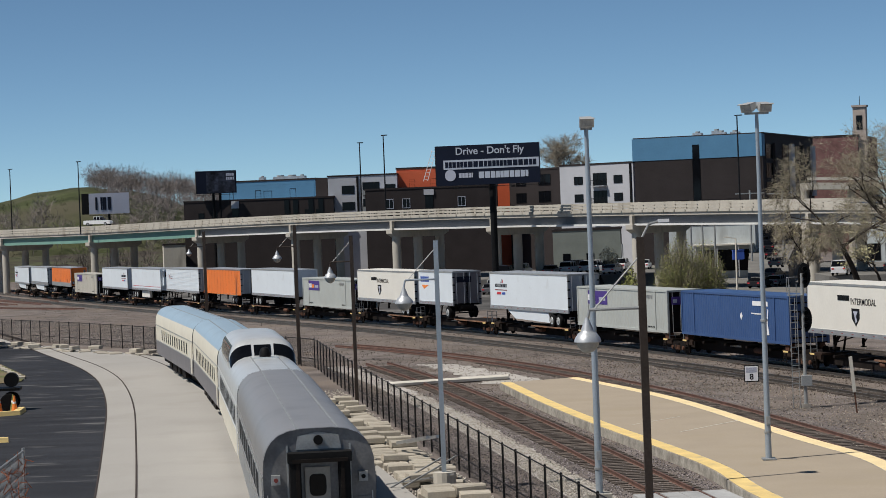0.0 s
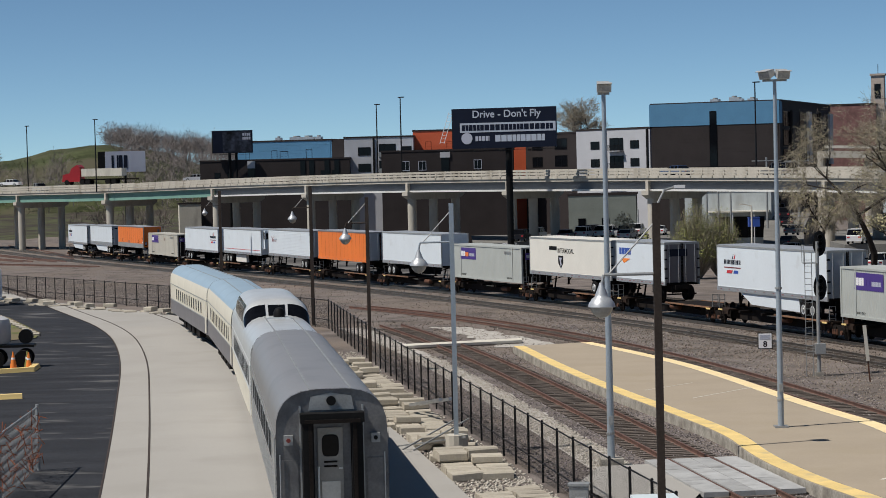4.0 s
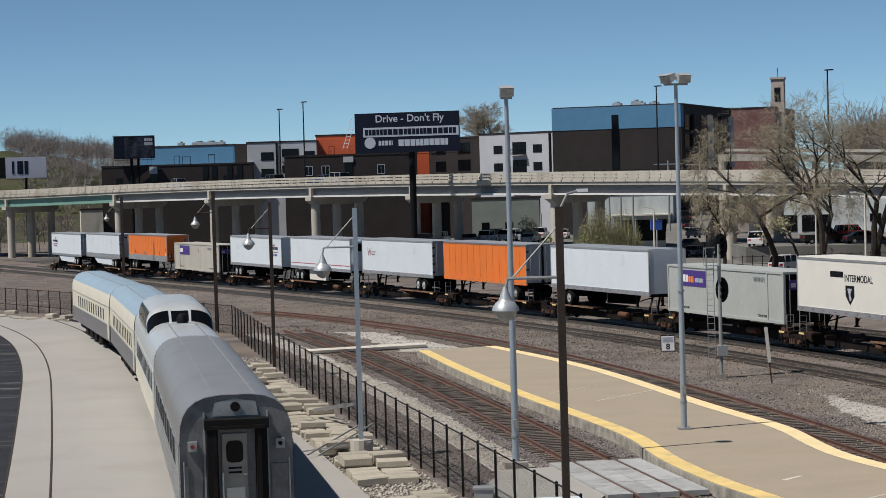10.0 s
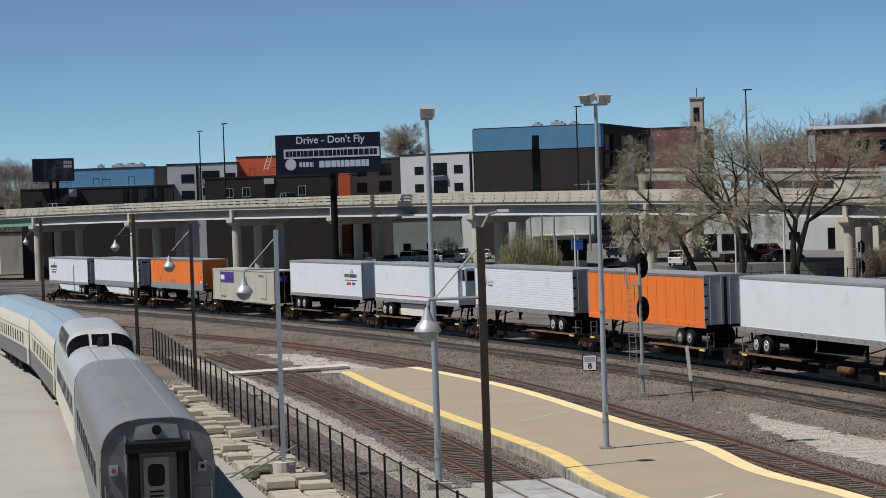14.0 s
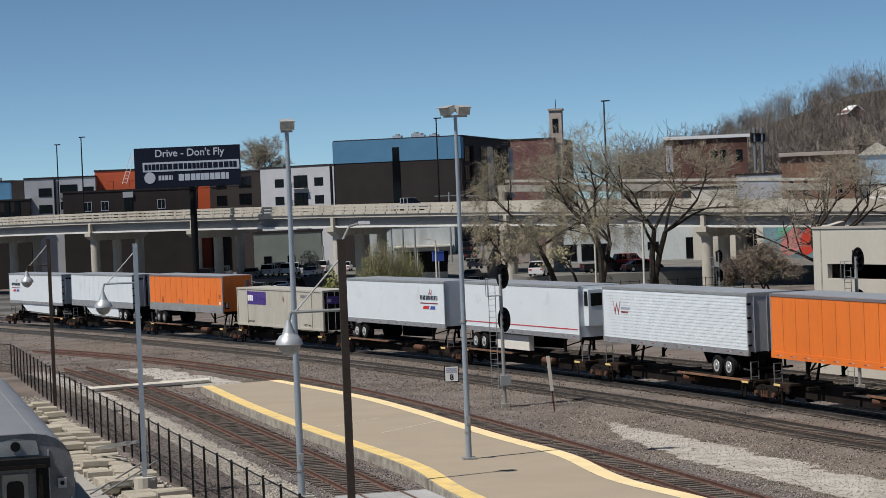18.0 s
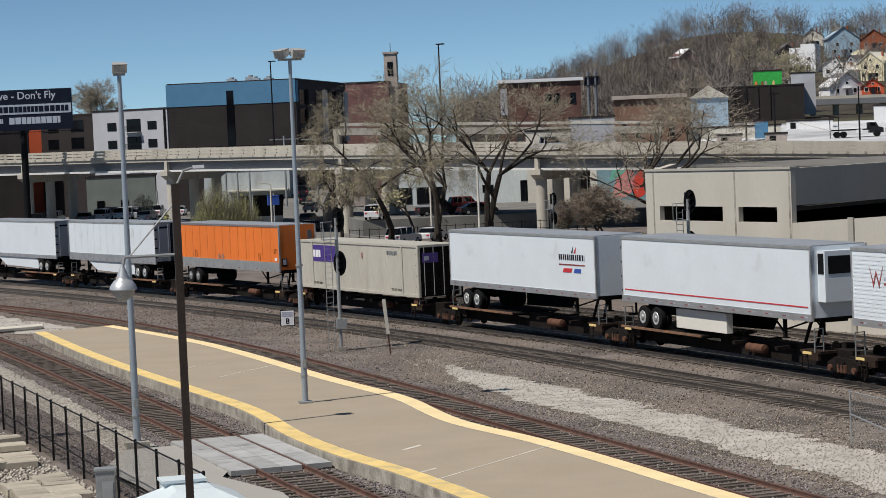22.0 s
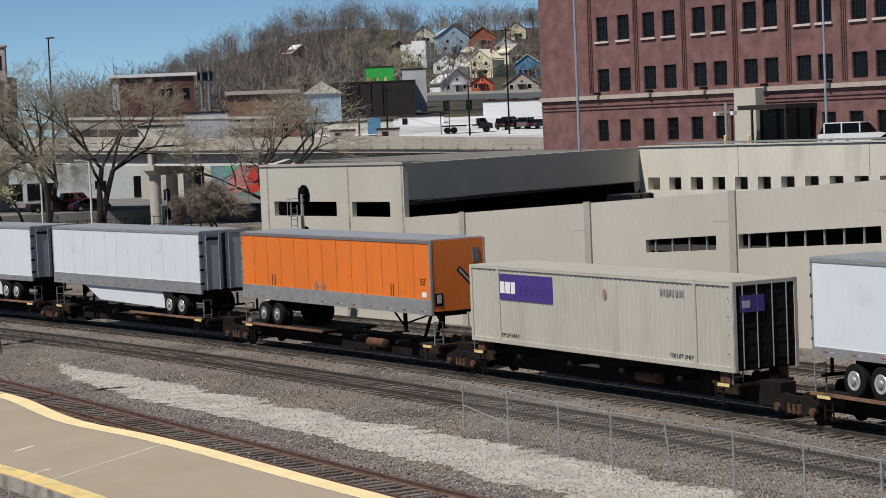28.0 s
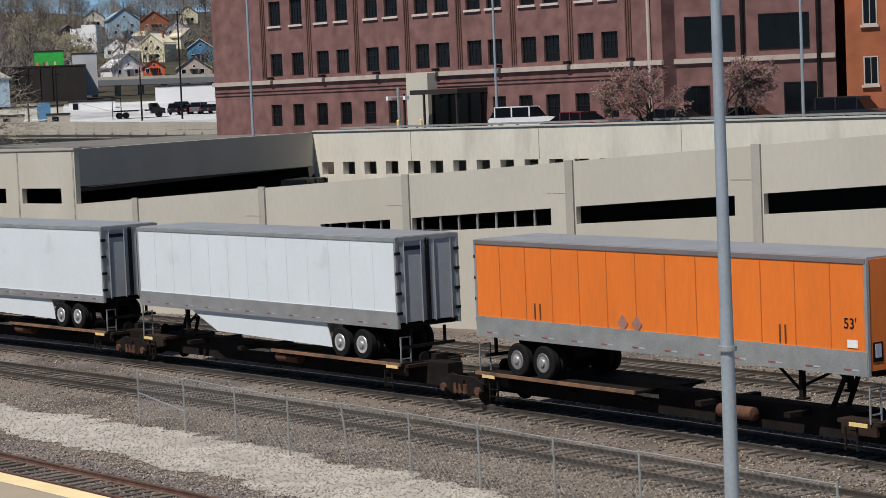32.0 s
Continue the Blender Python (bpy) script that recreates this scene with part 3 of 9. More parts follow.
M["seam_orange"] = mat("orange_seam", (0.46, 0.105, 0.016), 0.6, var=0.2)
M["tape_red"] = mat("reflector_red", (0.3, 0.07, 0.07), 0.4, var=0.3, fine=4)

M["rim_metal"] = mat("rim_metal", (0.62, 0.63, 0.62), 0.3, metal=0.5, var=0.15, scale=6, fine=30)
M["deck_rust"] = mat("deck_rust", (0.23, 0.12, 0.065), 0.75, var=0.35, scale=3, fine=20, dark=(0.08, 0.05, 0.04), dark_at=0.55, dark_scale=1.5)
SPEED, BRAKE = 9.9735, -0.0065
TRAIN = []       # (thing, s of its rear end at 0 s, length) for motions()


def wheel_pair(parent, x, z, r, material, name="wheel"):
    for y in (-0.75, 0.75):
        s = Shape().lathe((0, 0, 0), [(0.1, -0.08), (r * 0.86, -0.06), (r, -0.05), (r, 0.05), (r * 0.8, 0.06), (0.12, 0.08)], 16, "Y")
        part(name, s, material, parent, at=Matrix.Translation((x, y, z)), smooth=True)


def spine_car(length, boxed, flip):
    """One platform of an articulated spine car with the truck under its rear end."""
    t = thing("spine_car", "rust-brown skeleton spine car on the main line", "rail car", group="spine cars of the freight train")
    h = length / 2
    s = Shape().box(0, 0, 0.74, length + 2.4, 0.62, 0.74)
    s.box(0, 0, 0.62, length * 0.72, 0.4, 0.16)
    part("centre_sill", s, M["under"], t)
    far = -h * 0.55 if not flip else h * 0.55      # where the trailer's tyres stand
    if not boxed:
        p = Shape().box(far, 0, 1.08, 7.2, 2.6, 0.07)
        part("wheel_deck", p, M["under"], t)
        for y in (-1.36, 1.36):
            part("deck_rail", Shape().box(far, y, 1.1, 7.4, 0.08, 0.1), M["deck_rust"], t, "rusty edge rail")
            for x in (far - 3.3, far, far + 3.3):
                part("rail_bracket", Shape().bar((x, y * 0.97, 1.05), (x, y * 0.3, 0.72), 0.1), M["under"], t)
        k = -far * 1.42
        s = Shape().box(k, 0, 1.13, 1.3, 0.9, 0.06).bar((k - 0.5, -0.3, 1.1), (k, -0.25, 2.1), 0.1).bar((k - 0.5, 0.3, 1.1), (k, 0.25, 2.1), 0.1).box(k, 0, 2.14, 0.5, 0.8, 0.12)
        part("hitch_stand", s, M["under"], t)
    if boxed:
        for x in (-h + 0.5, h - 0.5):
            for y in (-1.0, 1.0):
                part("container_pedestal", Shape().box(x, y, 1.24, 0.5, 0.4, 0.4), M["rust"], t)
    for x in (-h * 0.62, -h * 0.2, h * 0.2, h * 0.62):
        part("cross_arm", Shape().box(x, 0, 0.98, 0.24, 2.3, 0.14), M["under"], t)
    for x in (-h + 0.6, h - 0.6):
        s = Shape().box(x, 0, 1.02, 1.5, 2.2, 0.1)
        s.box(x, -1.05, 0.85, 1.2, 0.12, 0.3).box(x, 1.05, 0.85, 1.2, 0.12, 0.3)
        part("end_platform", s, M["spine"], t)
    for y, x in ((-1.28, -h + 0.5), (-1.28, h - 0.9), (1.28, -h + 0.5), (1.28, h - 0.9)):
        s = Shape().box(x, y, 0.62, 0.05, 0.04, 0.6).box(x + 0.4, y, 0.62, 0.05, 0.04, 0.6)
        for z in (0.4, 0.62, 0.84):
            s.box(x + 0.2, y, z, 0.4, 0.03, 0.03)
        part("ladder", s, M["under"], t)
    for x in (-h - 0.1, h - 0.15):
        s = Shape()
        for y in (-1.15, -0.75):
            s.box(x, y, 1.5, 0.04, 0.04, 0.95)
        for z in (1.25, 1.6, 1.95):
            s.box(x, -0.95, z, 0.035, 0.4, 0.035)
        part("end_ladder", s, M["dull_alu"], t, "pale crew ladder")
        part("brake_gear", Shape().box(x, 0.35, 1.15, 0.5, 0.5, 0.3).lathe((x, -0.2, 1.2), [(0.2, -0.03), (0.22, 0.0), (0.2, 0.03)], 12, "X"), M["under"], t)
    s = Shape().lathe((0.8 if flip else 2.6, -0.62, 0.78), [(0.02, -0.7), (0.19, -0.66), (0.19, 0.66), (0.02, 0.7)], 12, "X")
    part("air_tank", s, M["rust"], t, "rust-red air tank", smooth=True)
    bx = -h - 1.25
    b = part("bogie", Shape().box(bx, 0, 0.62, 0.4, 2.3, 0.28).box(bx, 0, 0.8, 0.9, 0.9, 0.12), M["under"], t)
    for y in (-1.0, 1.0):
        s = Shape()
        s.sweep([[(bx + x, y + o, z) for x, z in ((-1.15, 0.45), (-1.15, 0.66), (-0.6, 0.86), (0.6, 0.86), (1.15, 0.66), (1.15, 0.45), (0.8, 0.4), (0.45, 0.26), (-0.45, 0.26), (-0.8, 0.4))] for o in (-0.07, 0.07)])
        part("side_frame", s, M["under"], b)
        for x in (-0.25, 0, 0.25):
            part("spring", Shape().tube((bx + x, y * 1.09, 0.32), (bx + x, y * 1.09, 0.62), 0.09, n=8), M["rust"], b)
        for x in (-0.9, 0.9):
            part("axle_box", Shape().lathe((bx + x, y * 1.1, 0.45), [(0.13, -0.06), (0.13, 0.06)], 10, "Y"), M["rust"], b)
    for x in (-0.9, 0.9):
        wheel_pair(b, bx + x, 0.43, 0.43, M["under"])
        part("axle", Shape().tube((bx + x, -0.75, 0.43), (bx + x, 0.75, 0.43), 0.08), M["under"], b)
    return t


Z0, Z1 = 2.25, 5.22


def trailer(length, flip, body, name_label, tail=None, ribs=0, skirt=False, reefer=False, rail_h=0.28, rail_mat="alu", roof="roof_grey", nose=None):
    """A box trailer with its nose at +x (or its doors there, if flipped)."""
    t = thing("box_trailer", name_label, "trailer", group="trailers of the freight train")
    h, w = length / 2, 1.3
    f = -1 if flip else 1
    s = Shape()
    r = 0.09
    ring = [(-w, Z0 + rail_h), (-w, Z1 - r), (-w + r * 0.3, Z1 - r * 0.3), (-w + r, Z1 - 0.03), (w - r, Z1 - 0.03), (w - r * 0.3, Z1 - r * 0.3), (w, Z1 - r), (w, Z0 + rail_h)]
    s.sweep([[(x, y, z) for y, z in ring] for x in (-h + 0.06, h - 0.06)])
    part("body", s, M[body], t)
    s = Shape().box(0, 0, Z1 - 0.005, length - 0.1, 2.44, 0.05)
    part("roof", s, M[roof], t)
    for y in (-w - 0.012, w + 0.012):
        part("side_rail", Shape().box(0, y * 0.999, Z0 + rail_h / 2, length - 0.02, 0.05, rail_h), M[rail_mat], t)
        part("top_rail", Shape().box(0, y, Z1 - 0.07, length - 0.02, 0.03, 0.12), M["car_grey" if body == "orange" else "dull_alu"], t)
        m = Shape()
        for i in range(12):
            m.box(-h + length * (i + 0.5) / 12, y * 1.022, Z0 + 0.14, 0.24, 0.006, 0.04)
        m2 = Shape()
        for i in range(12):
            m2.box(-h + length * (i + 0.5) / 12 + 0.28, y * 1.022, Z0 + 0.14, 0.22, 0.006, 0.04)
        tagged(part("reflector_tape", m2, M["sign_grey"], t, "white reflector tape"), kind="stuff")
        tagged(part("reflector_tape", m, M["tape_red"], t, "red and white reflector tape"), kind="stuff")
        for i in range(1, ribs):
            x = -h + length * i / ribs
            part("panel_seam", Shape().box(x, y * 0.993, (Z0 + rail_h + Z1 - 0.14) / 2, 0.03, 0.012, Z1 - Z0 - rail_h - 0.16), M["seam_" + body], t)
    part("floor", Shape().box(0, 0, Z0 + 0.05, length - 0.3, 2.4, 0.1), M["under"], t)
    # nose and doors
    xn, xd = f * (h - 0.03), -f * (h - 0.03)
    part("nose_wall", Shape().box(xn, 0, (Z0 + Z1) / 2 + 0.05, 0.06, 2.5, Z1 - Z0 - 0.16), M[nose or body], t)
    for y in (-0.62, 0.62):
        d = part("door", Shape().box(xd, y, (Z0 + Z1) / 2 + 0.06, 0.05, 1.2, Z1 - Z0 - 0.26), M[tail or body], t)
        for o in (-0.35, 0.35):
            part("lock_rod", Shape().tube((xd - f * 0.05, y + o, Z0 + 0.15), (xd - f * 0.05, y + o, Z1 - 0.15), 0.022, n=6), M["alu"], d)
        for q in range(4):
            part("hinge", Shape().box(xd - f * 0.03, y + (0.6 if y > 0 else -0.6), Z0 + 0.5 + q * 0.65, 0.07, 0.2, 0.1), M["black"], d)
    for y in (-1.27, 1.27):
        part("corner_post", Shape().box(xd, y, (Z0 + Z1) / 2, 0.1, 0.09, Z1 - Z0 - 0.02), M["dull_alu"], t)
        part("corner_post", Shape().box(xn, y, (Z0 + Z1) / 2, 0.1, 0.09, Z1 - Z0 - 0.02), M["alu"], t)
    for y in (-0.05, 0.05):
        part("door_edge", Shape().box(xd - f * 0.035, y, (Z0 + Z1) / 2 + 0.06, 0.03, 0.07, Z1 - Z0 - 0.26), M["black"], t)
    part("door_header", Shape().box(xd, 0, Z1 - 0.07, 0.1, 2.5, 0.14), M["dull_alu"], t)
    part("bumper", Shape().box(xd + f * 0.1, 0, 1.62, 0.1, 2.2, 0.1).box(xd + f * 0.1, -0.7, 1.9, 0.08, 0.08, 0.6).box(xd + f * 0.1, 0.7, 1.9, 0.08, 0.08, 0.6), M["under"], t)
    # running gear
    bx = -f * (h - 2.6) if length > 10 else -f * (h - 1.4)
    part("bogie_frame", Shape().box(bx, 0, Z0 - 0.15, 3.0, 1.1, 0.3).box(bx, 0, Z0 - 0.42, 2.0, 0.9, 0.25), M["under"], t)
    for x in ((-0.62, 0.62) if length > 10 else (0,)):
        for y in (-1.06, 1.06):
            for o in (-0.15, 0.15):
                ty = part("tyre", Shape().lathe((bx + x, y + o, 1.63), [(0.3, -0.13), (0.47, -0.13), (0.515, -0.09), (0.515, 0.09), (0.47, 0.13), (0.3, 0.13)], 20, "Y"), M["rubber"], t, smooth=True)
                sgn = 1 if y > 0 else -1
                if o * sgn > 0:
                    part("rim", Shape().lathe((bx + x, y + o, 1.63), [(0.3, 0.128 * sgn), (0.285, 0.145 * sgn), (0.22, 0.147 * sgn), (0.18, 0.12 * sgn)], 16, "Y"), M["rim_metal"] if body != "orange" else M["car_grey"], ty, smooth=True)
                    part("hub", Shape().lathe((bx + x, y + o, 1.63), [(0.2, 0.139 * sgn), (0.13, 0.145 * sgn), (0.1, 0.19 * sgn), (0.03, 0.2 * sgn)], 12, "Y"), M["dull_alu"], ty, smooth=True)
    gx = f * (h - 2.7 if length > 10 else h - 1.6)
    for y in (-0.9, 0.9):
        s = Shape().box(gx, y, 1.85, 0.13, 0.13, 0.8).box(gx, y, 1.43, 0.3, 0.25, 0.05).bar((gx, y, 1.6), (gx - f * 0.9, y, Z0), 0.06)
        part("landing_leg", s, M["under"], t)
    part("leg_brace", Shape().bar((gx, -0.9, 1.75), (gx, 0.9, 2.15), 0.06), M["under"], t)
    part("kingpin_plate", Shape().box(f * (h - 1.0), 0, Z0 - 0.06, 1.2, 1.2, 0.1), M["under"], t)
    if skirt:
        for y in (-1.22, 1.22):
            s = Shape()
            a, b = gx - f * 0.9, bx + f * 1.5
            s.sweep([[(a + f * 0.1, y + o, Z0), (b, y + o, Z0), (b - f * 0.3, y + o, 1.42), (a - f * 1.6, y + o, 1.55)] for o in (-0.015, 0.015)])
            part("side_skirt", s, M["white"], t)
    elif length > 10 and body != "orange":
        # added black sheet, stands in for the shade under the trailer
        a, b = bx + f * 1.4, bx + f * 7.2
        part("side_skirt", Shape().sweep([[(a, 1.22 + o, Z0), (b, 1.22 + o, Z0), (b - f * 0.8, 1.22 + o, 1.3), (a, 1.22 + o, 1.2)] for o in (-0.015, 0.015)]), M["rubber"], t, "added black sheet standing in for shade under the trailer")
    if reefer:
        s = Shape().box(f * (h + 0.28), 0, Z1 - 1.2, 0.55, 2.0, 2.0)
        u = part("cooling_unit", s, M["white"], t, "white refrigeration unit")
        part("grille", Shape().box(f * (h + 0.565), 0, Z1 - 0.75, 0.02, 1.7, 0.7), M["black"], u)
        part("side_grille", Shape().box(f * (h + 0.28), -1.01, Z1 - 0.7, 0.4, 0.02, 0.8), M["black"], u)
        part("fuel_tank", Shape().box(bx + f * 4.2, -0.9, 1.72, 4.4, 0.3, 0.85), M["cream"], t)
    return t


def container(length, body, label, top=4.33, height=2.9, doors="under"):
    """A corrugated container with its doors at +x."""
    t = thing("container", label, "container", group="containers of the freight train")
    h, w, z0 = length / 2, 1.28, top - height
    n = int(length / 0.28)
    for y in (-w, w):
        sg = 1 if y > 0 else -1
        s, k = Shape(), []
        for i in range(n):
            x0 = -h + 0.16 + (length - 0.32) * i / n
            dx = (length - 0.32) / n
            k += [(x0, 0.0), (x0 + dx * 0.35, 0.0), (x0 + dx * 0.5, -0.02), (x0 + dx * 0.85, -0.02)]
        k.append((h - 0.16, 0.0))
        s.sweep([[(x, y + o * sg, z) for x, o in k] for z in (z0 + 0.16, top - 0.12)], closed=False, caps=False)
        part("side_wall", s, M[body], t)
        part("bottom_rail", Shape().box(0, y, z0 + 0.08, length, 0.08, 0.16), M[body], t)
        part("top_rail", Shape().box(0, y, top - 0.06, length, 0.07, 0.12), M[body], t)
        for x in (-h + 0.09, h - 0.09, -h + 2.06, h - 2.06):
            part("post", Shape().box(x, y, (z0 + top) / 2, 0.16, 0.09, height), M[body], t)
    part("roof", Shape().box(0, 0, top - 0.02, length - 0.1, 2.5, 0.04), M[body], t)
    part("floor", Shape().box(0, 0, z0 + 0.1, length - 0.2, 2.5, 0.14), M["under"], t)
    part("front_wall", Shape().box(-h + 0.06, 0, (z0 + top) / 2, 0.08, 2.5, height - 0.1), M[body], t)
    for y in (-0.6, 0.6):
        d = part("door", Shape().box(h - 0.05, y, (z0 + top) / 2, 0.05, 1.17, height - 0.22), M[doors], t)
        for o in (-0.33, 0.25):
            part("lock_rod", Shape().tube((h + 0.01, y + o, z0 + 0.1), (h + 0.01, y + o, top - 0.1), 0.022, n=6), M["dull_alu"], d)
        for z in np.linspace(z0 + 0.4, top - 0.4, 5):
            part("door_rib", Shape().box(h - 0.02, y, z, 0.02, 1.0, 0.1), M["black"], d)
    part("door_frame", Shape().box(h - 0.05, -w + 0.04, (z0 + top) / 2, 0.12, 0.12, height).box(h - 0.05, w - 0.04, (z0 + top) / 2, 0.12, 0.12, height).box(h - 0.05, 0, top - 0.06, 0.12, 2.5, 0.12), M[body], t)
    return t


UNITS = [
    # s at the rear at 0 s, length, what it carries
    (363.25, 16.15, lambda: trailer(16.15, True, "white", "white box trailer with a blue and red haulier's logo", tail="tail_grey", skirt=True)),
    (344.39, 16.15, lambda: trailer(16.15, True, "white", "plain white plate trailer with silver lower rail and side skirt", tail="tail_grey", skirt=True, ribs=13, rail_h=0.55)),
    (324.04, 16.15, lambda: trailer(16.15, False, "orange", "weathered orange box trailer with a grey lower rail", ribs=13, rail_h=0.62, rail_mat="dull_alu", roof="roof_grey")),
    (304.90, 16.36, lambda: container(16.36, "beige", "beige corrugated container with a purple parcel-carrier panel")),
    (284.50, 16.15, lambda: trailer(16.15, False, "white", "white box trailer with a haulier's logo near its nose")),
    (265.70, 16.15, lambda: trailer(16.15, False, "white", "white refrigerated trailer with a thin red line", reefer=True)),
    (246.52, 16.15, lambda: trailer(16.15, True, "white", "white ribbed trailer with a small red emblem", tail="tail_grey", ribs=0)),
    (228.04, 16.15, lambda: trailer(16.15, True, "orange", "orange box trailer with grey doors", tail="tail_grey", ribs=13, rail_h=0.3, rail_mat="orange")),
    (207.43, 16.15, lambda: trailer(16.15, False, "white", "clean white box trailer")),
    (188.42, 16.01, lambda: container(16.01, "grey_box", "grey corrugated container with a purple parcel-carrier panel")),
    (170.61, 16.15, lambda: trailer(16.15, True, "cream", "cream trailer with a black shield emblem", tail="tail_grey", roof="cream")),
    (153.45, 8.6, lambda: trailer(8.6, True, "white", "short white pup trailer with blue letters", tail="car_grey")),
    (136.21, 16.15, lambda: trailer(16.15, True, "white", "white box trailer with a logo and side skirt", tail="tail_grey", skirt=True)),
    (118.27, 16.16, lambda: container(16.16, "grey_box", "pale grey container with a purple parcel-carrier panel")),
    (99.80, 16.31, lambda: container(16.31, "blue_box", "deep blue container with a white name panel", doors="blue_box")),
    (80.83, 16.15, lambda: trailer(16.15, True, "cream", "cream trailer with black shield emblem and name", tail="tail_grey", roof="cream")),
]
LOADS = []
for s0, ln, make in UNITS:
    load = make()
    LOADS.append(load)
    TRAIN.append((load, s0, ln))
    boxed = load.name.startswith("container")
    car = spine_car(16.2, boxed, UNITS.index((s0, ln, make)) in (0, 1, 6, 7, 10, 11, 12, 15))
    TRAIN.append((car, s0 + 0.02, 16.2))


def rail_pose(s_rear, length):
    """Where a thing of that length stands when its rear end is at s_rear; its +x points ahead."""
    ax, ay, _ = on_main(s_rear - 0.8)
    bx, by, _ = on_main(s_rear - length + 0.8)
    z = gz((ay + by) / 2)
    a = math.atan2(by - ay, bx - ax)
    return pose((ax + bx) / 2, (ay + by) / 2, z, 0, 0, math.degrees(a))

# ---- viaduct ----
VIA = [(-135, 480, 9.0), (-107, 449, 9.4), (-84.9, 421.5, 9.7), (-64.3, 394.8, 9.75), (-40.8, 372.8, 10.25), (-23.9, 351.2, 10.42), (-8.6, 329.9, 10.5), (8.0, 313, 10.4),
       (25.6, 292.5, 10.15), (44.3, 270, 9.72), (54.2, 255.5, 9.35), (63.6, 243.8, 8.85), (78.7, 233, 8.35), (87.5, 226.7, 8.0), (99.4, 220.6, 7.35), (125, 209, 6.6), (170, 190, 6.0)]
VL = smooth_line(VIA, 140, 2)


def along(line, off, dz):
    P = np.array(line)
    d = np.gradient(P[:, :2], axis=0)
    d /= np.linalg.norm(d, axis=1)[:, None]
    return [(float(p[0] - off * q[1]), float(p[1] + off * q[0]), float(p[2] + dz)) for p, q in zip(P, d)]


def via_beam(name, o0, o1, z0, z1, material, parent, lo=0, hi=None, label=""):
    a, b = along(VL, o0, 0)[lo:hi], along(VL, o1, 0)[lo:hi]
    rings = [[(p[0], p[1], p[2] + z0), (q[0], q[1], q[2] + z0), (q[0], q[1], q[2] + z1), (p[0], p[1], p[2] + z1)] for p, q in zip(a, b)]
    return part(name, Shape().sweep(rings), material, parent, label)


def via_at(u, off=0.0):
    """Point on the viaduct's near edge, u from 0 to 139 along its line, and its heading."""
    P = np.array(VL)
    i = int(min(max(u, 0), 137))
    d = P[i + 1] - P[i]
    p = P[i] + (u - i) * d
    h = math.atan2(d[1], d[0])
    return Vector((p[0] - off * math.sin(h), p[1] + off * math.cos(h), p[2])), h


def via_near(x, y):
    P = np.array(VL)
    return int(np.argmin((P[:, 0] - x) ** 2 + (P[:, 1] - y) ** 2))


via = thing("viaduct", "long curved tan concrete road viaduct on round columns", "viaduct", kind="structure")
via_beam("deck", 0.1, 11.5, -1.65, -1.15, M["via"], via)
via_beam("road_surface", 0.45, 11.1, -1.15, -1.13, M["street"], via)
GREEN_END = via_near(-40.8, 372.8)
for o in (0, 11.2):
    via_beam("kerb", o - 0.06, o + 0.4, -1.25, -0.86, M["via"], via)
    via_beam("parapet_rail", o + 0.02, o + 0.26, -0.68, -0.42, M["via"], via)
    via_beam("parapet_rail", o + 0.02, o + 0.3, -0.28, 0.0, M["via"], via)
via_beam("girder", 0.62, 1.0, -3.0, -1.65, M["green"], via, 0, GREEN_END + 1, "green painted steel girder")
via_beam("girder", 0.82, 1.2, -2.75, -1.65, M["girder"], via, GREEN_END)
# white with the sunlight on the flange put into its colour, plus stains
M["flange_white"] = mat("flange_sunlit_paint", (0.62, 0.62, 0.6), 0.7, var=0.08, scale=0.3, fine=4, dark=(0.45, 0.43, 0.38), dark_at=0.66, dark_scale=0.4)
via_beam("girder_flange", 0.3, 1.4, -3.0, -2.75, M["flange_white"], via, GREEN_END, None, "white lower flange, toned bright as in sun")
for o in (4.2, 7.4, 10.4):
    via_beam("girder", o, o + 0.4, -2.85, -1.65, M["girder"], via)
VP = np.array(VL)
VD = np.concatenate([[0], np.cumsum(np.linalg.norm(np.diff(VP[:, :2], axis=0), axis=1))])


def via_s(x, y):
    return float(VD[via_near(x, y)])


post_me = Shape().box(0, 0.14, -0.43, 0.22, 0.2, 0.9).mesh("rail_post", M["via"])
foot_me = Shape().box(0, -0.07, -1.05, 0.2, 0.12, 0.25).mesh("drain_block", M["kerb"])
for u in np.arange(via_s(-95, 435), via_s(105, 218), 1.95):
    i = float(np.interp(u, VD, np.arange(len(VD))))
    for o in (0.0, 11.2):
        p, h = via_at(i, o)
        ob = new("rail_post", post_me)
        ob.parent = via
        ob.matrix_basis = pose(p.x, p.y, p.z, 0, 0, math.degrees(h))
    p, h = via_at(i, 0)
    ob = new("drain_block", foot_me)
    ob.parent = via
    ob.matrix_basis = pose(p.x, p.y, p.z, 0, 0, math.degrees(h))

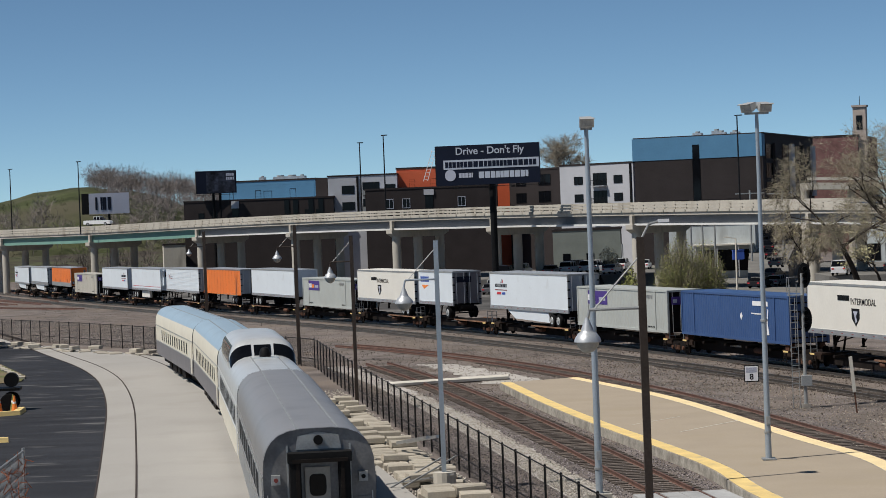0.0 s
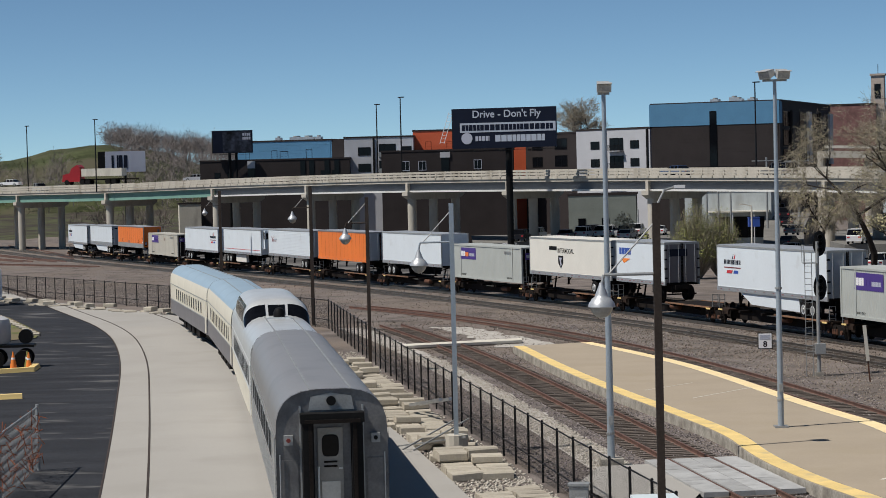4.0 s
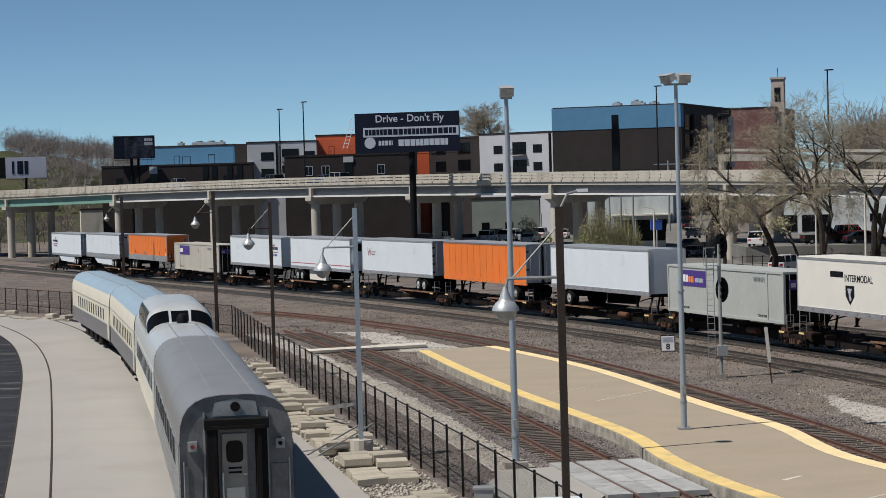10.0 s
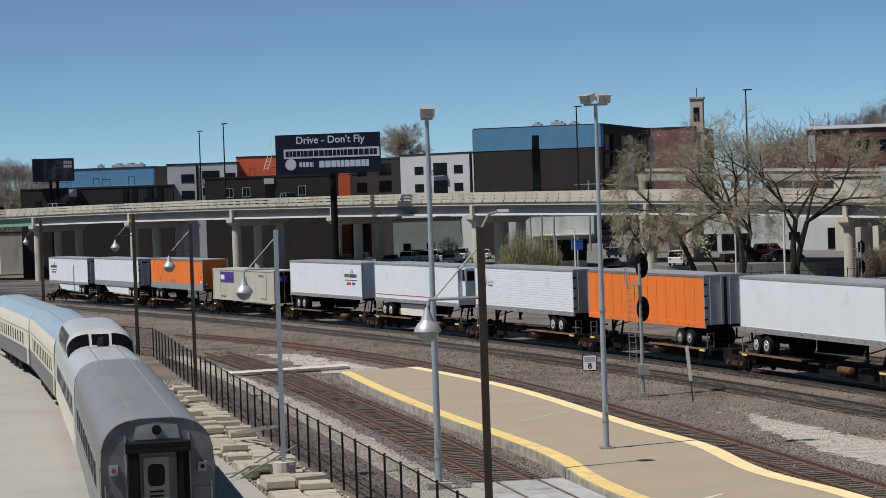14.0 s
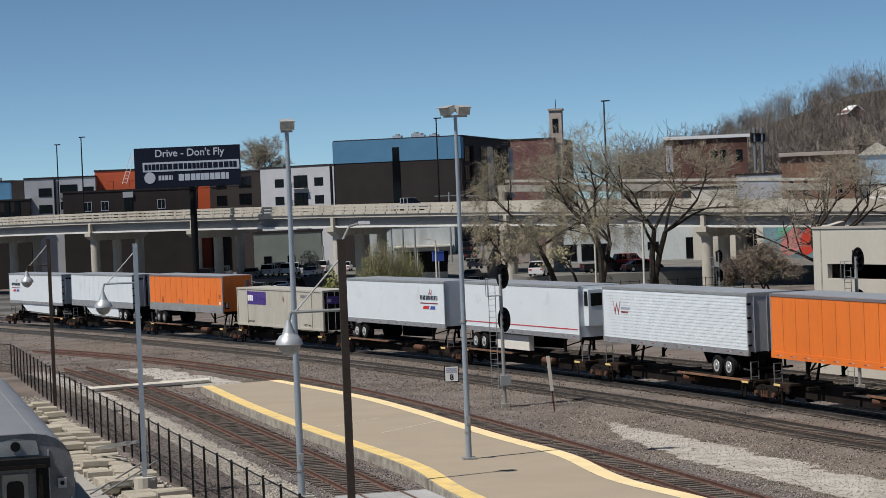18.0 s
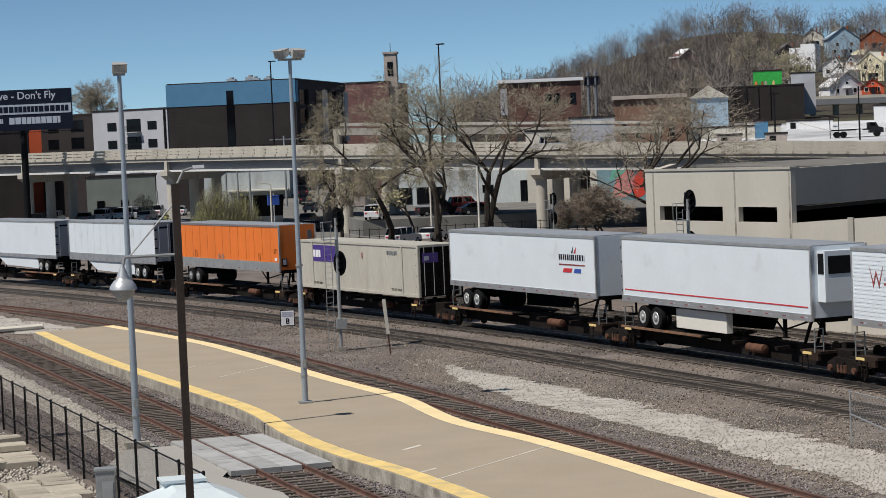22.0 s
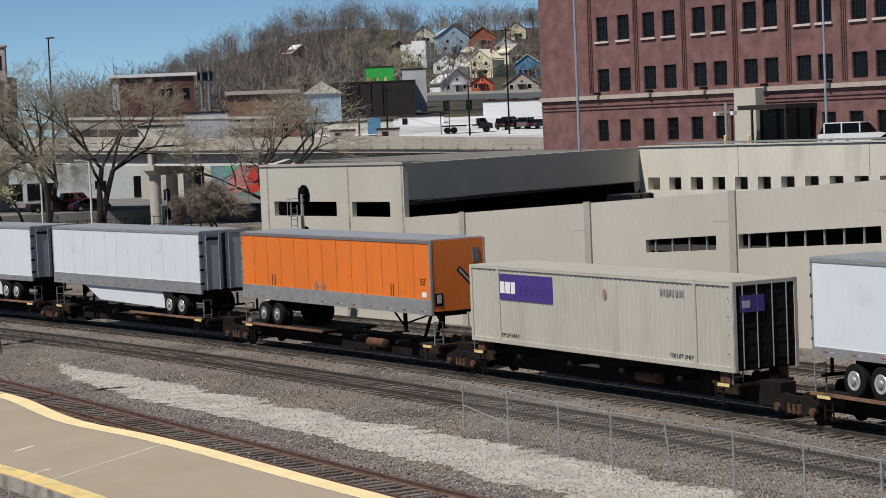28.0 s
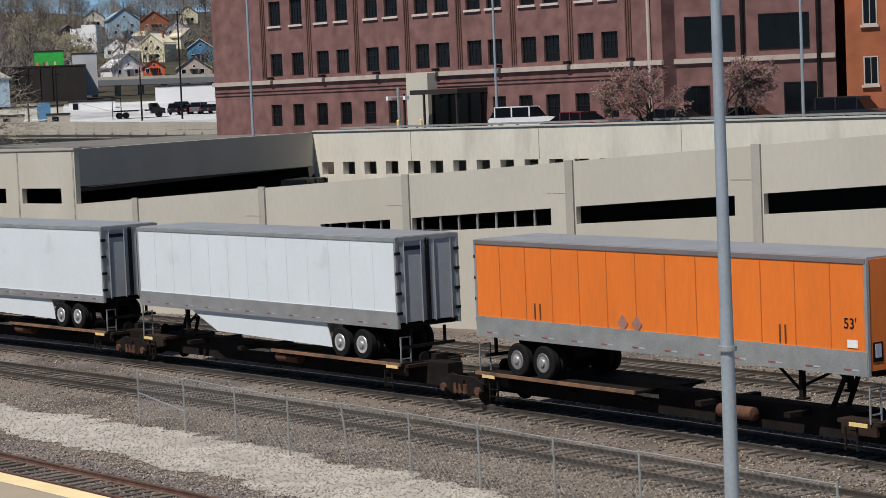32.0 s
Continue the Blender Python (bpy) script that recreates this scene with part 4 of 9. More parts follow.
for cx, cy in ((-107, 449), (-85, 421), (-64.4, 394.8), (-41, 372.8), (-24.1, 351.2), (-8.8, 329.9), (7.8, 312.9), (25.2, 292.9), (44.0, 268.4), (63.4, 243.9), (99, 221)):
    i = via_near(cx, cy)
    p, h = via_at(i, 0)
    z0 = gz(cy) - 0.4
    for o in (1.0, 5.2, 9.6):
        q, _ = via_at(i, o)
        s = Shape().tube((q.x, q.y, z0), (q.x, q.y, p.z - 3.3), 0.68, n=18)
        part("column", s, M["via"], via, smooth=True)
    m = pose(p.x, p.y, 0, 0, 0, math.degrees(h))
    s = Shape().sweep([[(x, y, z) for y, z in ((-0.4, p.z - 2.9), (10.9, p.z - 2.9), (10.9, p.z - 3.5), (9.8, p.z - 4.1), (0.6, p.z - 4.1), (-0.4, p.z - 3.5))] for x in (-0.65, 0.65)])
    part("pier_cap", s, M["via"], via, at=m)
    part("bearing_block", Shape().box(0, 0.2, p.z - 2.3, 0.5, 0.45, 1.3), M["via"], via, at=m)

# ---- tall lamps on the viaduct ----
for (x, y, z), o in (((39.95, 293.3, 21.3), 0.2), ((-8.35, 330.9, 21.8), 0.2), ((-12.4, 342.8, 21.2), 11.3), ((-64.7, 392.7, 21.4), 0.2), ((-81.9, 418, 21.2), 11.3), ((55.1, 256.1, 21.2), 0.2)):
    i = via_near(x, y)
    p, h = via_at(i, o)
    t = thing("street_lamp", "slender black street lamp on the viaduct parapet", "street lamp", group="viaduct lamps", at=pose(x, y, 0, 0, 0, math.degrees(h)))
    part("pole", Shape().tube((0, 0, p.z - 1.4), (0, 0, z), 0.13, 0.08), M["dark_pole"], t)
    part("lamp_head", Shape().box(0.35, -0.1, z + 0.02, 1.0, 0.45, 0.14), M["dark_pole"], t)

# ---- ramp behind the viaduct ----
RAMP = [(-190, 470, 9.4), (-88, 437.5, 9.75), (-64.5, 431.5, 9.85), (-39.7, 428, 9.9), (0, 440, 10)]
s = Shape().sweep([[(x, y - 5, z), (x, y + 5, z), (x, y + 5, z - 1), (x, y - 5, z - 1)] for x, y, z in RAMP])
ramp = setting("road_ramp", s, M["via"], "tan concrete ramp behind the viaduct", "road ramp")
for x, y, z in RAMP[:-1]:
    part("column", Shape().tube((x, y, gz(y) - 0.4), (x, y, z - 0.5), 0.7, n=12), M["via"], ramp)


def building(name, a, b, depth, z0, z1, material, label, category="building"):
    t = thing(name, label, category, at=face_pose(a, b))
    L = span(a, b)
    part("wall", Shape().box(L / 2, depth / 2, (z0 + z1) / 2, L, depth, z1 - z0), M[material], t)
    s = Shape().box(L / 2, 0.1, z1 + 0.12, L + 0.2, 0.35, 0.3).box(L / 2, depth - 0.1, z1 + 0.12, L + 0.2, 0.35, 0.3)
    s.box(0, depth / 2, z1 + 0.12, 0.3, depth - 0.6, 0.3).box(L, depth / 2, z1 + 0.12, 0.3, depth - 0.6, 0.3)
    part("coping", s, M["dark_clad"], t)
    part("roof", Shape().box(L / 2, depth / 2, z1 + 0.03, L - 0.4, depth - 0.6, 0.05), M["roof_grey"], t)
    return t


def rooftop_unit(parent, x, y, z, sx, sy, sz):
    u = part("rooftop_unit", Shape().box(x, y, z + sz / 2, sx, sy, sz), M["alu"], parent)
    part("fan_hood", Shape().tube((x, y, z + sz), (x, y, z + sz + 0.25), sx * 0.3, n=10), M["dull_alu"], u)


# blue-topped block
b = building("apartment_building", (30.93, 348.63), (50.26, 341.32), 40.5, -2.5, 20.2, "dark_clad", "dark brown apartment block with a blue top band")
part("blue_band", Shape().box(10.2, -0.06, 18.55, 20.9, 0.12, 3.5), M["blue_clad"], b, "sky-blue metal cladding")
part("blue_corner", Shape().box(20.72, 0.75, 18.55, 0.1, 1.4, 3.5), M["blue_clad"], b)
part("window_strip", Shape().box(10.1, -0.08, 14.5, 1.15, 0.1, 9), M["pane"], b, "tall dark window strip")
for z in np.arange(10.6, 16.8, 0.55):
    part("cladding_board", Shape().box(4.8, -0.02, z, 9.3, 0.05, 0.535), M["dark_clad"], b)
    part("cladding_board", Shape().box(15.6, -0.02, z, 9.7, 0.05, 0.535), M["dark_clad"], b)
sb = part("side_wall", Shape().box(0, 0, 15, 0.06, 0.06, 1), M["dark_clad"], b, at=Matrix.Translation((20.72, 0, 0)) @ pose(0, 0, 0, 0, 0, 90))
for k, (u0, u1) in enumerate(((2.2, 7.0), (14.8, 19.4), (25.5, 29.4), (33.4, 36.3))):
    for z in (10.3, 13.3, 16.3):
        w = window(sb, u0, u1, z, z + 2.5, M["black"], M["pane"], bars=2)
    part("balcony_bay", Shape().box((u0 + u1) / 2 + 4.2, -0.2, 14.6, 2.6, 0.4, 8.6), M["grey_clad"] if k % 2 else M["dark_clad"], sb)
for x in (9, 11.5, 12.7, 14.5):
    rooftop_unit(b, x, 6 + x % 3, 20.2, 1.4, 1.4, 0.8 if x != 11.5 else 1.1)

# grey block with balconies
b = building("apartment_building", (20.97, 384.43), (32.9, 373.55), 30, -2.5, 17.1, "grey_clad", "pale grey apartment block with square dark windows")
for z0 in (7.7, 10.7, 13.75):
    for u0, u1 in ((3.2, 5.15), (11.9, 13.8)):
        window(b, u0, u1, z0, z0 + 1.4, M["black"], M["pane"], bars=1)
    window(b, 7.4, 10.4, z0 - 0.3, z0 + 1.9, M["black"], M["pane"], bars=2)
    bal = part("balcony", Shape().box(8.9, -0.55, z0 - 0.36, 3.2, 1.1, 0.12), M["grey_clad"], b)
    s = Shape().box(8.9, -1.06, z0 + 0.65, 3.2, 0.05, 0.06)
    for x in np.arange(7.35, 10.5, 0.2):
        s.box(x, -1.06, z0 + 0.2, 0.03, 0.03, 0.95)
    part("railing", s, M["black"], bal)
part("downpipe", Shape().box(6.6, -0.1, 13, 0.35, 0.2, 8), M["black"], b)
part("downpipe", Shape().box(15.6, -0.1, 13, 0.35, 0.2, 8), M["black"], b)

# dark recessed wing between
b = building("apartment_building", (12.5, 398), (21.2, 386), 20, -2.5, 16.8, "dark_clad", "dark brick wing with stacked balconies")
for z0 in (8, 11, 14):
    window(b, 2, 5, z0, z0 + 1.8, M["black"], M["pane"], bars=1)
    window(b, 8.5, 12, z0, z0 + 2, M["black"], M["pane"], bars=1)
# orange-red stair tower
b = building("apartment_building", (-8.0, 403), (14.0, 401), 20, -2.5, 18.1, "red_clad", "orange-red clad apartment wing")
window(b, 2.3, 3.4, 14.6, 16.2, M["black"], M["pane"])
window(b, 6.2, 7.3, 14.6, 16.2, M["black"], M["pane"])
for z in np.arange(10.5, 18, 0.5):
    part("cladding_board", Shape().box(10.9, -0.03, z, 21.8, 0.06, 0.485), M["red_clad"], b)
# lower dark block before it
b = building("apartment_building", (-13.5, 392), (10.0, 391), 9, -2.5, 14.3, "dark_clad", "low dark-brown apartment block")
for u0 in (3.6, 6.6, 16.5):
    window(b, u0, u0 + 1.4, 10.9, 12.6, M["sign_grey"], M["pane"], bars=1)
part("slot", Shape().box(11.4, -0.05, 12.2, 1.4, 0.1, 4), M["pane"], b)
part("hood", Shape().box(11.4, -0.1, 13.6, 1.8, 0.2, 1.0), M["grey_clad"], b)
# grey block further west
b = building("apartment_building", (-20.5, 400), (-7.9, 399.5), 30, -2.5, 17.1, "grey_clad", "grey apartment block with dark balconies")
for z0 in (7.9, 10.9, 13.9):
    window(b, 2.5, 4.8, z0, z0 + 1.5, M["black"], M["pane"], bars=1)
    window(b, 6.3, 9.4, z0 - 0.4, z0 + 2.0, M["black"], M["pane"], bars=2)
    part("balcony_rail", Shape().box(7.9, -0.5, z0 + 0.1, 3.2, 1.0, 0.9), M["dull_alu"], b)
    window(b, 10.5, 12.3, z0, z0 + 1.5, M["black"], M["pane"], bars=1)
part("downpipe", Shape().box(5.4, -0.1, 13, 0.35, 0.2, 8), M["black"], b)
# blue block, west
b = building("apartment_building", (-41.0, 408), (-23.0, 404.4), 25, -2.5, 16.9, "blue_clad", "sky-blue clad apartment block on a dark base")
part("dark_end", Shape().box(19.4, 1.0, 13.5, 2.4, 2.0, 7.2), M["dark_clad"], b)
for u0, z0, w in ((1.8, 13.5, 0.8), (6.8, 13.5, 1.1), (8.4, 13.3, 1.6), (13.4, 13.6, 1.2)):
    window(b, u0, u0 + w, z0, z0 + 1.8, M["black"], M["pane"])
for z in np.arange(13.4, 16.8, 0.5):
    part("cladding_board", Shape().box(9.0, -0.025, z, 18.1, 0.05, 0.485), M["blue_clad"], b)
for x, sx in ((9.5, 2.4), (11.8, 2.6), (13.8, 1.2), (6, 1)):
    rooftop_unit(b, x, 8, 16.9, sx, 1.6, 0.9)
b = building("apartment_building", (-46.8, 399), (-19.5, 398), 9, -2.5, 13.4, "dark_clad", "long low dark-brown block with small windows")
for u0 in (2.6, 5.0, 22.0, 24.0):
    window(b, u0, u0 + 1.1, 9.9, 11.4, M["black"], M["pane"])
part("hood", Shape().box(9.4, -0.1, 12.7, 1.4, 0.2, 1.3), M["grey_clad"], b)
part("slot", Shape().box(9.4, -0.06, 11.0, 1.2, 0.1, 2.2), M["pane"], b)
for u0 in (18.8, 20.4, 23.2, 25):
    part("slot", Shape().box(u0, -0.05, 11.2, 0.9, 0.1, 4), M["pane"], b)

# ---- billboards ----
def billboard(name, a, b, z0, z1, label, pole_w, legs, face="navy"):
    t = thing(name, label, "billboard", at=face_pose(a, b))
    L = span(a, b)
    part("panel", Shape().box(L / 2, 0.4, (z0 + z1) / 2, L, 0.5, z1 - z0), M[face], t)
    part("back_panel", Shape().sweep([[(x, y, z) for x, y in ((-0.15, 0.3), (0.0, 0.2), (L * 0.55, 4.2), (L * 0.5, 4.6))] for z in (z0, z1)]), M["black"], t)
    s = Shape().box(L / 2, -0.5, z0 - 0.25, L, 0.8, 0.06)
    for x in np.arange(0.5, L, 2.0):
        s.bar((x, 0.3, z0), (x, -0.9, z0 - 0.28), 0.06)
    part("catwalk", s, M["black"], t)
    for x in legs:
        part("pole", Shape().tube((x, 0.9, gz(a[1]) - 0.5), (x, 0.9, z0 + 1), pole_w / 2, n=14), M["black"], t)
    return t


bb = billboard("billboard", (-0.53, 303.0), (13.62, 299.69), 13.5, 19.0, "navy roadside billboard with white words on a black pole", 0.95, (7.7,))
part("white_band", Shape().box(7.75, 0.12, 16.35, 13.4, 0.03, 1.3), M["sign_pale"], bb)
lettering("Drive - Don't Fly", 1.4, M["sign_pale"], bb, Matrix.Translation((7.6, 0.11, 18.15)), 0.02)
bars(bb, 1.3, 14.2, 15.8, 16.9, M["navy"], 0.09, 1, 0.84, 4)
bars(bb, 6.0, 13.0, 14.2, 15.45, M["sign_pale"], 0.13, 1, 0.86, 6)
bars(bb, 3.2, 5.2, 14.4, 15.3, M["sign_grey"], 0.13, 1, 0.8, 7)
part("round_mark", Shape().lathe((2.0, 0.12, 14.9), [(0.72, -0.02), (0.72, 0.02), (0.62, 0.03)], 24, "Y"), M["navy"], bb, "dark round emblem")
part("round_ring", Shape().lathe((2.0, 0.1, 14.9), [(0.78, -0.01), (0.78, 0.01), (0.66, 0.012), (0.66, -0.012)], 24, "Y"), M["sign_grey"], bb)
for x in (3, 7, 11):
    part("floodlight", Shape().box(x, -1.1, 13.1, 0.5, 0.3, 0.2), M["black"], bb)
s = Shape()
for y in (-2.2, -1.6):
    s.bar((y, 1.5, 14.3), (y + 1.4, 1.5, 18.6), 0.07)
for k in range(9):
    s.bar((-2.2 + k * 0.16, 1.5, 14.5 + k * 0.48), (-1.6 + k * 0.16, 1.5, 14.5 + k * 0.48), 0.05)
part("ladder", s, M["sign_white"], bb)
sm = billboard("billboard", (-44.2, 397.6), (-37, 398.3), 14.9, 19.0, "dark poster billboard on a lattice mast", 0.5, (3.0, 4.2))
part("poster", Shape().box(4.4, 0.12, 16.9, 5.2, 0.03, 3.8), mat("poster", (0.05, 0.06, 0.09), 0.6, var=0.9, scale=0.5, fine=1.2), sm)
bars(sm, 5.4, 6.9, 17.2, 18.6, M["sign_grey"], 0.1, 2, 0.8, 9)
s2 = billboard("billboard", (-71.3, 444.3), (-63.3, 445.5), 12.2, 16.4, "pale grey billboard with dark letters beside the ramp", 0.5, (4.0,), "sign_grey")
for u, w in ((1.5, 0.45), (2.5, 0.35), (3.1, 0.75), (4.1, 0.7)):
    part("letter_bar", Shape().box(u, 0.12, 14.3, w, 0.04, 2.6), M["navy"], s2)
part("dark_side", Shape().box(-0.75, 0.6, 14.3, 1.4, 0.4, 4.2), M["black"], s2)

# ---- church and red building behind the trees ----
b = building("church", (63.5, 402), (76, 398), 30, 0, 20.9, "brick", "red brick church with a stone bell tower")
tw = part("bell_tower", Shape().box(13.4, 2.0, 13, 2.3, 2.3, 26.6), M["stone"], b, "pale stone tower")
part("louvre", Shape().box(13.4, 0.83, 23.3, 1.1, 0.06, 2.6), M["pane"], tw)
part("cornice", Shape().box(13.4, 2.0, 26.3, 2.7, 2.7, 0.35).box(13.4, 2, 20.2, 2.6, 2.6, 0.3), M["stone"], tw)
part("mast", Shape().tube((13.4, 2, 26.4), (13.4, 2, 28.2), 0.06, n=6), M["dark_pole"], tw)

M["pale_render"] = mat("pale_render", (0.46, 0.5, 0.51), 0.85, var=0.1, scale=0.4, fine=4, dark=(0.33, 0.35, 0.35), dark_at=0.6, dark_scale=0.4, streak=0.3)
M["green_grey"] = mat("green_grey_render", (0.2, 0.22, 0.2), 0.8, var=0.1, scale=0.4, fine=5)
# ---- low buildings under and behind the viaduct ----
b = building("low_shop", (17.4, 346), (28.0, 345), 15, -2, 6.2, "green_grey", "low green-grey commercial building")
for u in (1.5, 5.2):
    window(b, u, u + 1.2, 1.2, 2.6, M["black"], M["pane"])
b = building("low_shop", (34.5, 334), (47.3, 331.5), 14, -2, 6.4, "pale_render", "pale flat-roofed shop with an awning")
part("awning", Shape().box(8.2, -1.3, 3.4, 9.2, 2.6, 0.22), M["wall_white"], b)
for x in (4.2, 7.4, 10.6):
    part("awning_post", Shape().tube((x, -2.4, -1.5), (x, -2.4, 3.3), 0.08, n=8), M["grey_clad"], b)
window(b, 4.5, 12, -0.6, 2.6, M["black"], M["pane"], bars=5)
b = building("low_shop", (51.3, 272), (71.0, 264), 12, -1.6, 6.4, "pale_render", "long bluish-white workshop with loading bays")
for u0, u1, z0, z1 in ((0.8, 3.0, 1.9, 4.0), (3.6, 7.2, 1.9, 4.0), (12.0, 13.4, 3.0, 4.0), (16.8, 18.6, 1.8, 4.4)):
    window(b, u0, u1, z0, z1, M["black"], M["pane"], bars=2)
AFAR = [b]
b = building("low_shop", (71.5, 263), (83.0, 256.5), 10, -1.4, 6.3, "dark_clad", "dark workshop with a glazed roll-up door")
window(b, 3.2, 8.2, 0.9, 4.6, M["sign_white"], M["pane"], bars=2, cross=4)
AFAR.append(b)
mw = building("mural_wall", (72.2, 252.6), (81.0, 249.0), 8, -1.3, 6.3, "wall_white", "workshop wall painted with a colourful abstract mural")
part("mural_ground", Shape().box(4.6, -0.03, 3.6, 7.6, 0.05, 4.8), mat("mural_blue", (0.16, 0.27, 0.31), 0.7, var=0.25, scale=0.6, fine=4), mw)
for nm, pts, c in (("mural_field", ((2.6, 2.2), (3.2, 4.9), (5.2, 5.8), (5.4, 3.4), (4.4, 2.0)), (0.62, 0.2, 0.2)), ("mural_field", ((5.2, 1.9), (5.0, 4.4), (6.6, 5.8), (7.4, 4.6), (6.6, 2.2)), (0.55, 0.04, 0.02)),
                   ("mural_field", ((2.3, 4.1), (2.7, 5.7), (4.6, 5.9), (4.0, 4.8)), (0.1, 0.42, 0.3)), ("mural_field", ((4.6, 5.2), (5.2, 5.95), (7.0, 5.9), (5.8, 4.9)), (0.02, 0.02, 0.03)),
                   ("mural_field", ((6.9, 2.3), (7.0, 4.2), (7.9, 4.0), (7.8, 2.2)), (0.6, 0.16, 0.05))):
    ring = smooth_line(list(pts) + [pts[0]], 20, 2)[:-1]
    part(nm, Shape().sweep([[(x, y, z) for x, z in ring] for y in (-0.075, -0.06)]), mat("mural_paint", c, 0.7, var=0.15), mw)

for ob in AFAR + [mw]:      # these stand back beyond the viaduct's shadow
    ob.matrix_basis = Matrix.Translation((0, 0, EYE_Z)) @ Matrix.Scale(1.12, 4) @ Matrix.Translation((0, 0, -EYE_Z)) @ ob.matrix_basis
M["yard_asphalt"] = mat("yard_asphalt", (0.13, 0.125, 0.12), 0.9, var=0.35, scale=0.15, fine=2, dark=(0.055, 0.053, 0.052), dark_at=0.5, dark_scale=0.08)
M["lot_asphalt"] = mat("lot_asphalt", (0.13, 0.128, 0.125), 0.9, var=0.2, scale=0.4, fine=8)
# ---- ground, streets and parking beyond the tracks ----
def patch(name, pts, dz, material, label, category):
    s = Shape()
    s.v = [(x, y, gz(y) + dz) for x, y in pts]
    s.f = [tuple(range(len(pts)))]
    return setting(name, s, M[material], label, category)


patch("grass_bank", [(52, 196), (60, 190), (66, 196), (69, 222), (60, 232), (54, 222)], -0.16, "grass", "spring grass below the viaduct", "grass")
patch("road_car_lot", [(29, 204), (33, 163), (43, 158), (47, 172), (43.5, 196), (38, 212)], -0.13, "lot_asphalt", "dark asphalt car lot beyond the train", "asphalt lot")
us = [s for s in np.arange(-120, 420, 4) if 232 < on_main(s)[1] < 385]
setting("road_under_viaduct", strip(Shape(), [on_main(s, 8.5)[:2] for s in us], [on_main(s, 46)[:2] for s in us], -0.15), M["yard_asphalt"], "dark asphalt ground under the viaduct", "asphalt")
patch("street_lot", [(8, 300), (24, 262), (40, 240), (60, 240), (84, 246), (72, 262), (50, 274), (54, 420), (44, 420), (40, 332), (20, 344), (2, 344)], -0.14, "street", "grey street and parking ground under the viaduct", "street")

def slab_street(name, pts, label):
    """A street on made-up ground: pts are (x, y, z) round its edge."""
    return setting(name, Shape().sweep([[(x, y, -3.0) for x, y, _ in pts], pts]), M["street"], label, "street")


slab_street("street_workshops", [(45, 256, 0.7), (70, 252, 0.72), (84, 246, 0.72), (98, 268, 0.72), (88, 290, 0.72), (60, 306, 0.72), (54, 312, 0.72), (46, 285, 0.7)], "grey asphalt yard before the workshops")
slab_street("street_lower_lot", [(2, 312, 0.1), (33, 312, 0.1), (36, 330, 0.25), (33.5, 345, 0.3), (2, 346, 0.3)], "dark parking lot before the low shop")
slab_street("street_climbing", [(40.2, 290, -0.9), (45.4, 288, -0.9), (49, 312, 1.0), (57, 352, 3.4), (49.5, 353, 3.4), (43.5, 313, 1.0)], "pale street climbing away beneath the viaduct")


def lot_z(x, y):
    """Street level beyond the tracks."""
    if x > 45 and 250 < y < 312:
        return 0.72
    if x < 36 and 312 <= y < 346:
        return 0.2
    if 40 < x < 58 and y >= 288:
        return float(np.interp(y, [289, 312, 352], [-0.9, 1.0, 3.4]))
    return gz(y) - 0.14


# ---- rising ground and town to the east ----
M["bank"] = mat("weedy_bank", (0.085, 0.072, 0.06), 0.95, var=0.4, scale=0.15, fine=1.5, dark=(0.07, 0.075, 0.04), dark_at=0.5, dark_scale=0.08)


def east_z(d, az):
    """Height of the ground d metres off in the direction az (degrees right of the view's start)."""
    k = float(np.interp(az, [9, 12.4, 13.4, 14.9, 16.2, 18, 20, 22, 31, 40], [0, 1, 7, 21, 32, 42, 44, 40, 40, 34]))
    g = float(np.interp(d, [600, 700, 780, 850, 910, 950, 1050, 1200, 1400], [0, 0.11, 0.28, 0.43, 0.6, 0.69, 0.92, 1.1, 1.15]))
    base = float(np.interp(d, [262, 268, 300, 330, 420, 480, 600, 1400], [-1.5, 6.3, 6.7, 7.2, 10.2, 11.6, 13, 13]))
    low = float(np.interp(az, [6, 17.7, 18.6], [-9, -9, 0]))
    return max(base + (low if d < 430 else low * 0.4) + k * g, -1.2 if az < 13 else -9)


def polar(d, az, z=0.0):
    a = radians(az)
    return (d * math.sin(a), d * math.cos(a), z)


s = Shape()
rings = []
for d in (262, 268, 300, 330, 380, 420, 480, 540, 600, 650, 700, 740, 780, 815, 850, 880, 910, 950, 1000, 1050, 1120, 1200, 1400):
    rings.append([polar(d, az, east_z(d, az) + (noise.noise(Vector((d * 0.02, az * 0.7, 0))) * 2 if d > 980 else 0)) for az in np.arange(12.5, 48, 0.75)])
s.sweep(rings, closed=False, caps=False)
setting("hill_east", s, M["hill"], "wooded brown hillside with houses above the town", "hill", smooth=True)
s = Shape()
rings = []
for d in (688, 720, 750, 780, 830, 900, 1000, 1200):
    rings.append([polar(d, az, (np.interp(az, [-24, -14, -11.3, -9.4, -7.8, -6.4, -4, 0], [8, 16, 20, 25, 22, 15, 6, 2])) * float(np.interp(d, [688, 720, 760, 830, 1200], [-0.25, 0.3, 0.75, 1, 1.05])) + noise.noise(Vector((d * 0.03, az, 3))) * 1.2) for az in np.arange(-26, 2, 0.5)])
s.sweep(rings, closed=False, caps=False)
setting("hill_west", s, M["hill_green"], "green grassy hill topped by bare trees", "hill", smooth=True)

s = Shape()
s.sweep([[polar(d, az, z + noise.noise(Vector((d * 0.02, az, 7))) * 0.5) for az in np.arange(-26, 2, 0.5)] for d, z in ((520, -3.6), (560, -2.6), (620, -1.6), (690, 0.2), (720, 2.0))], closed=False, caps=False)
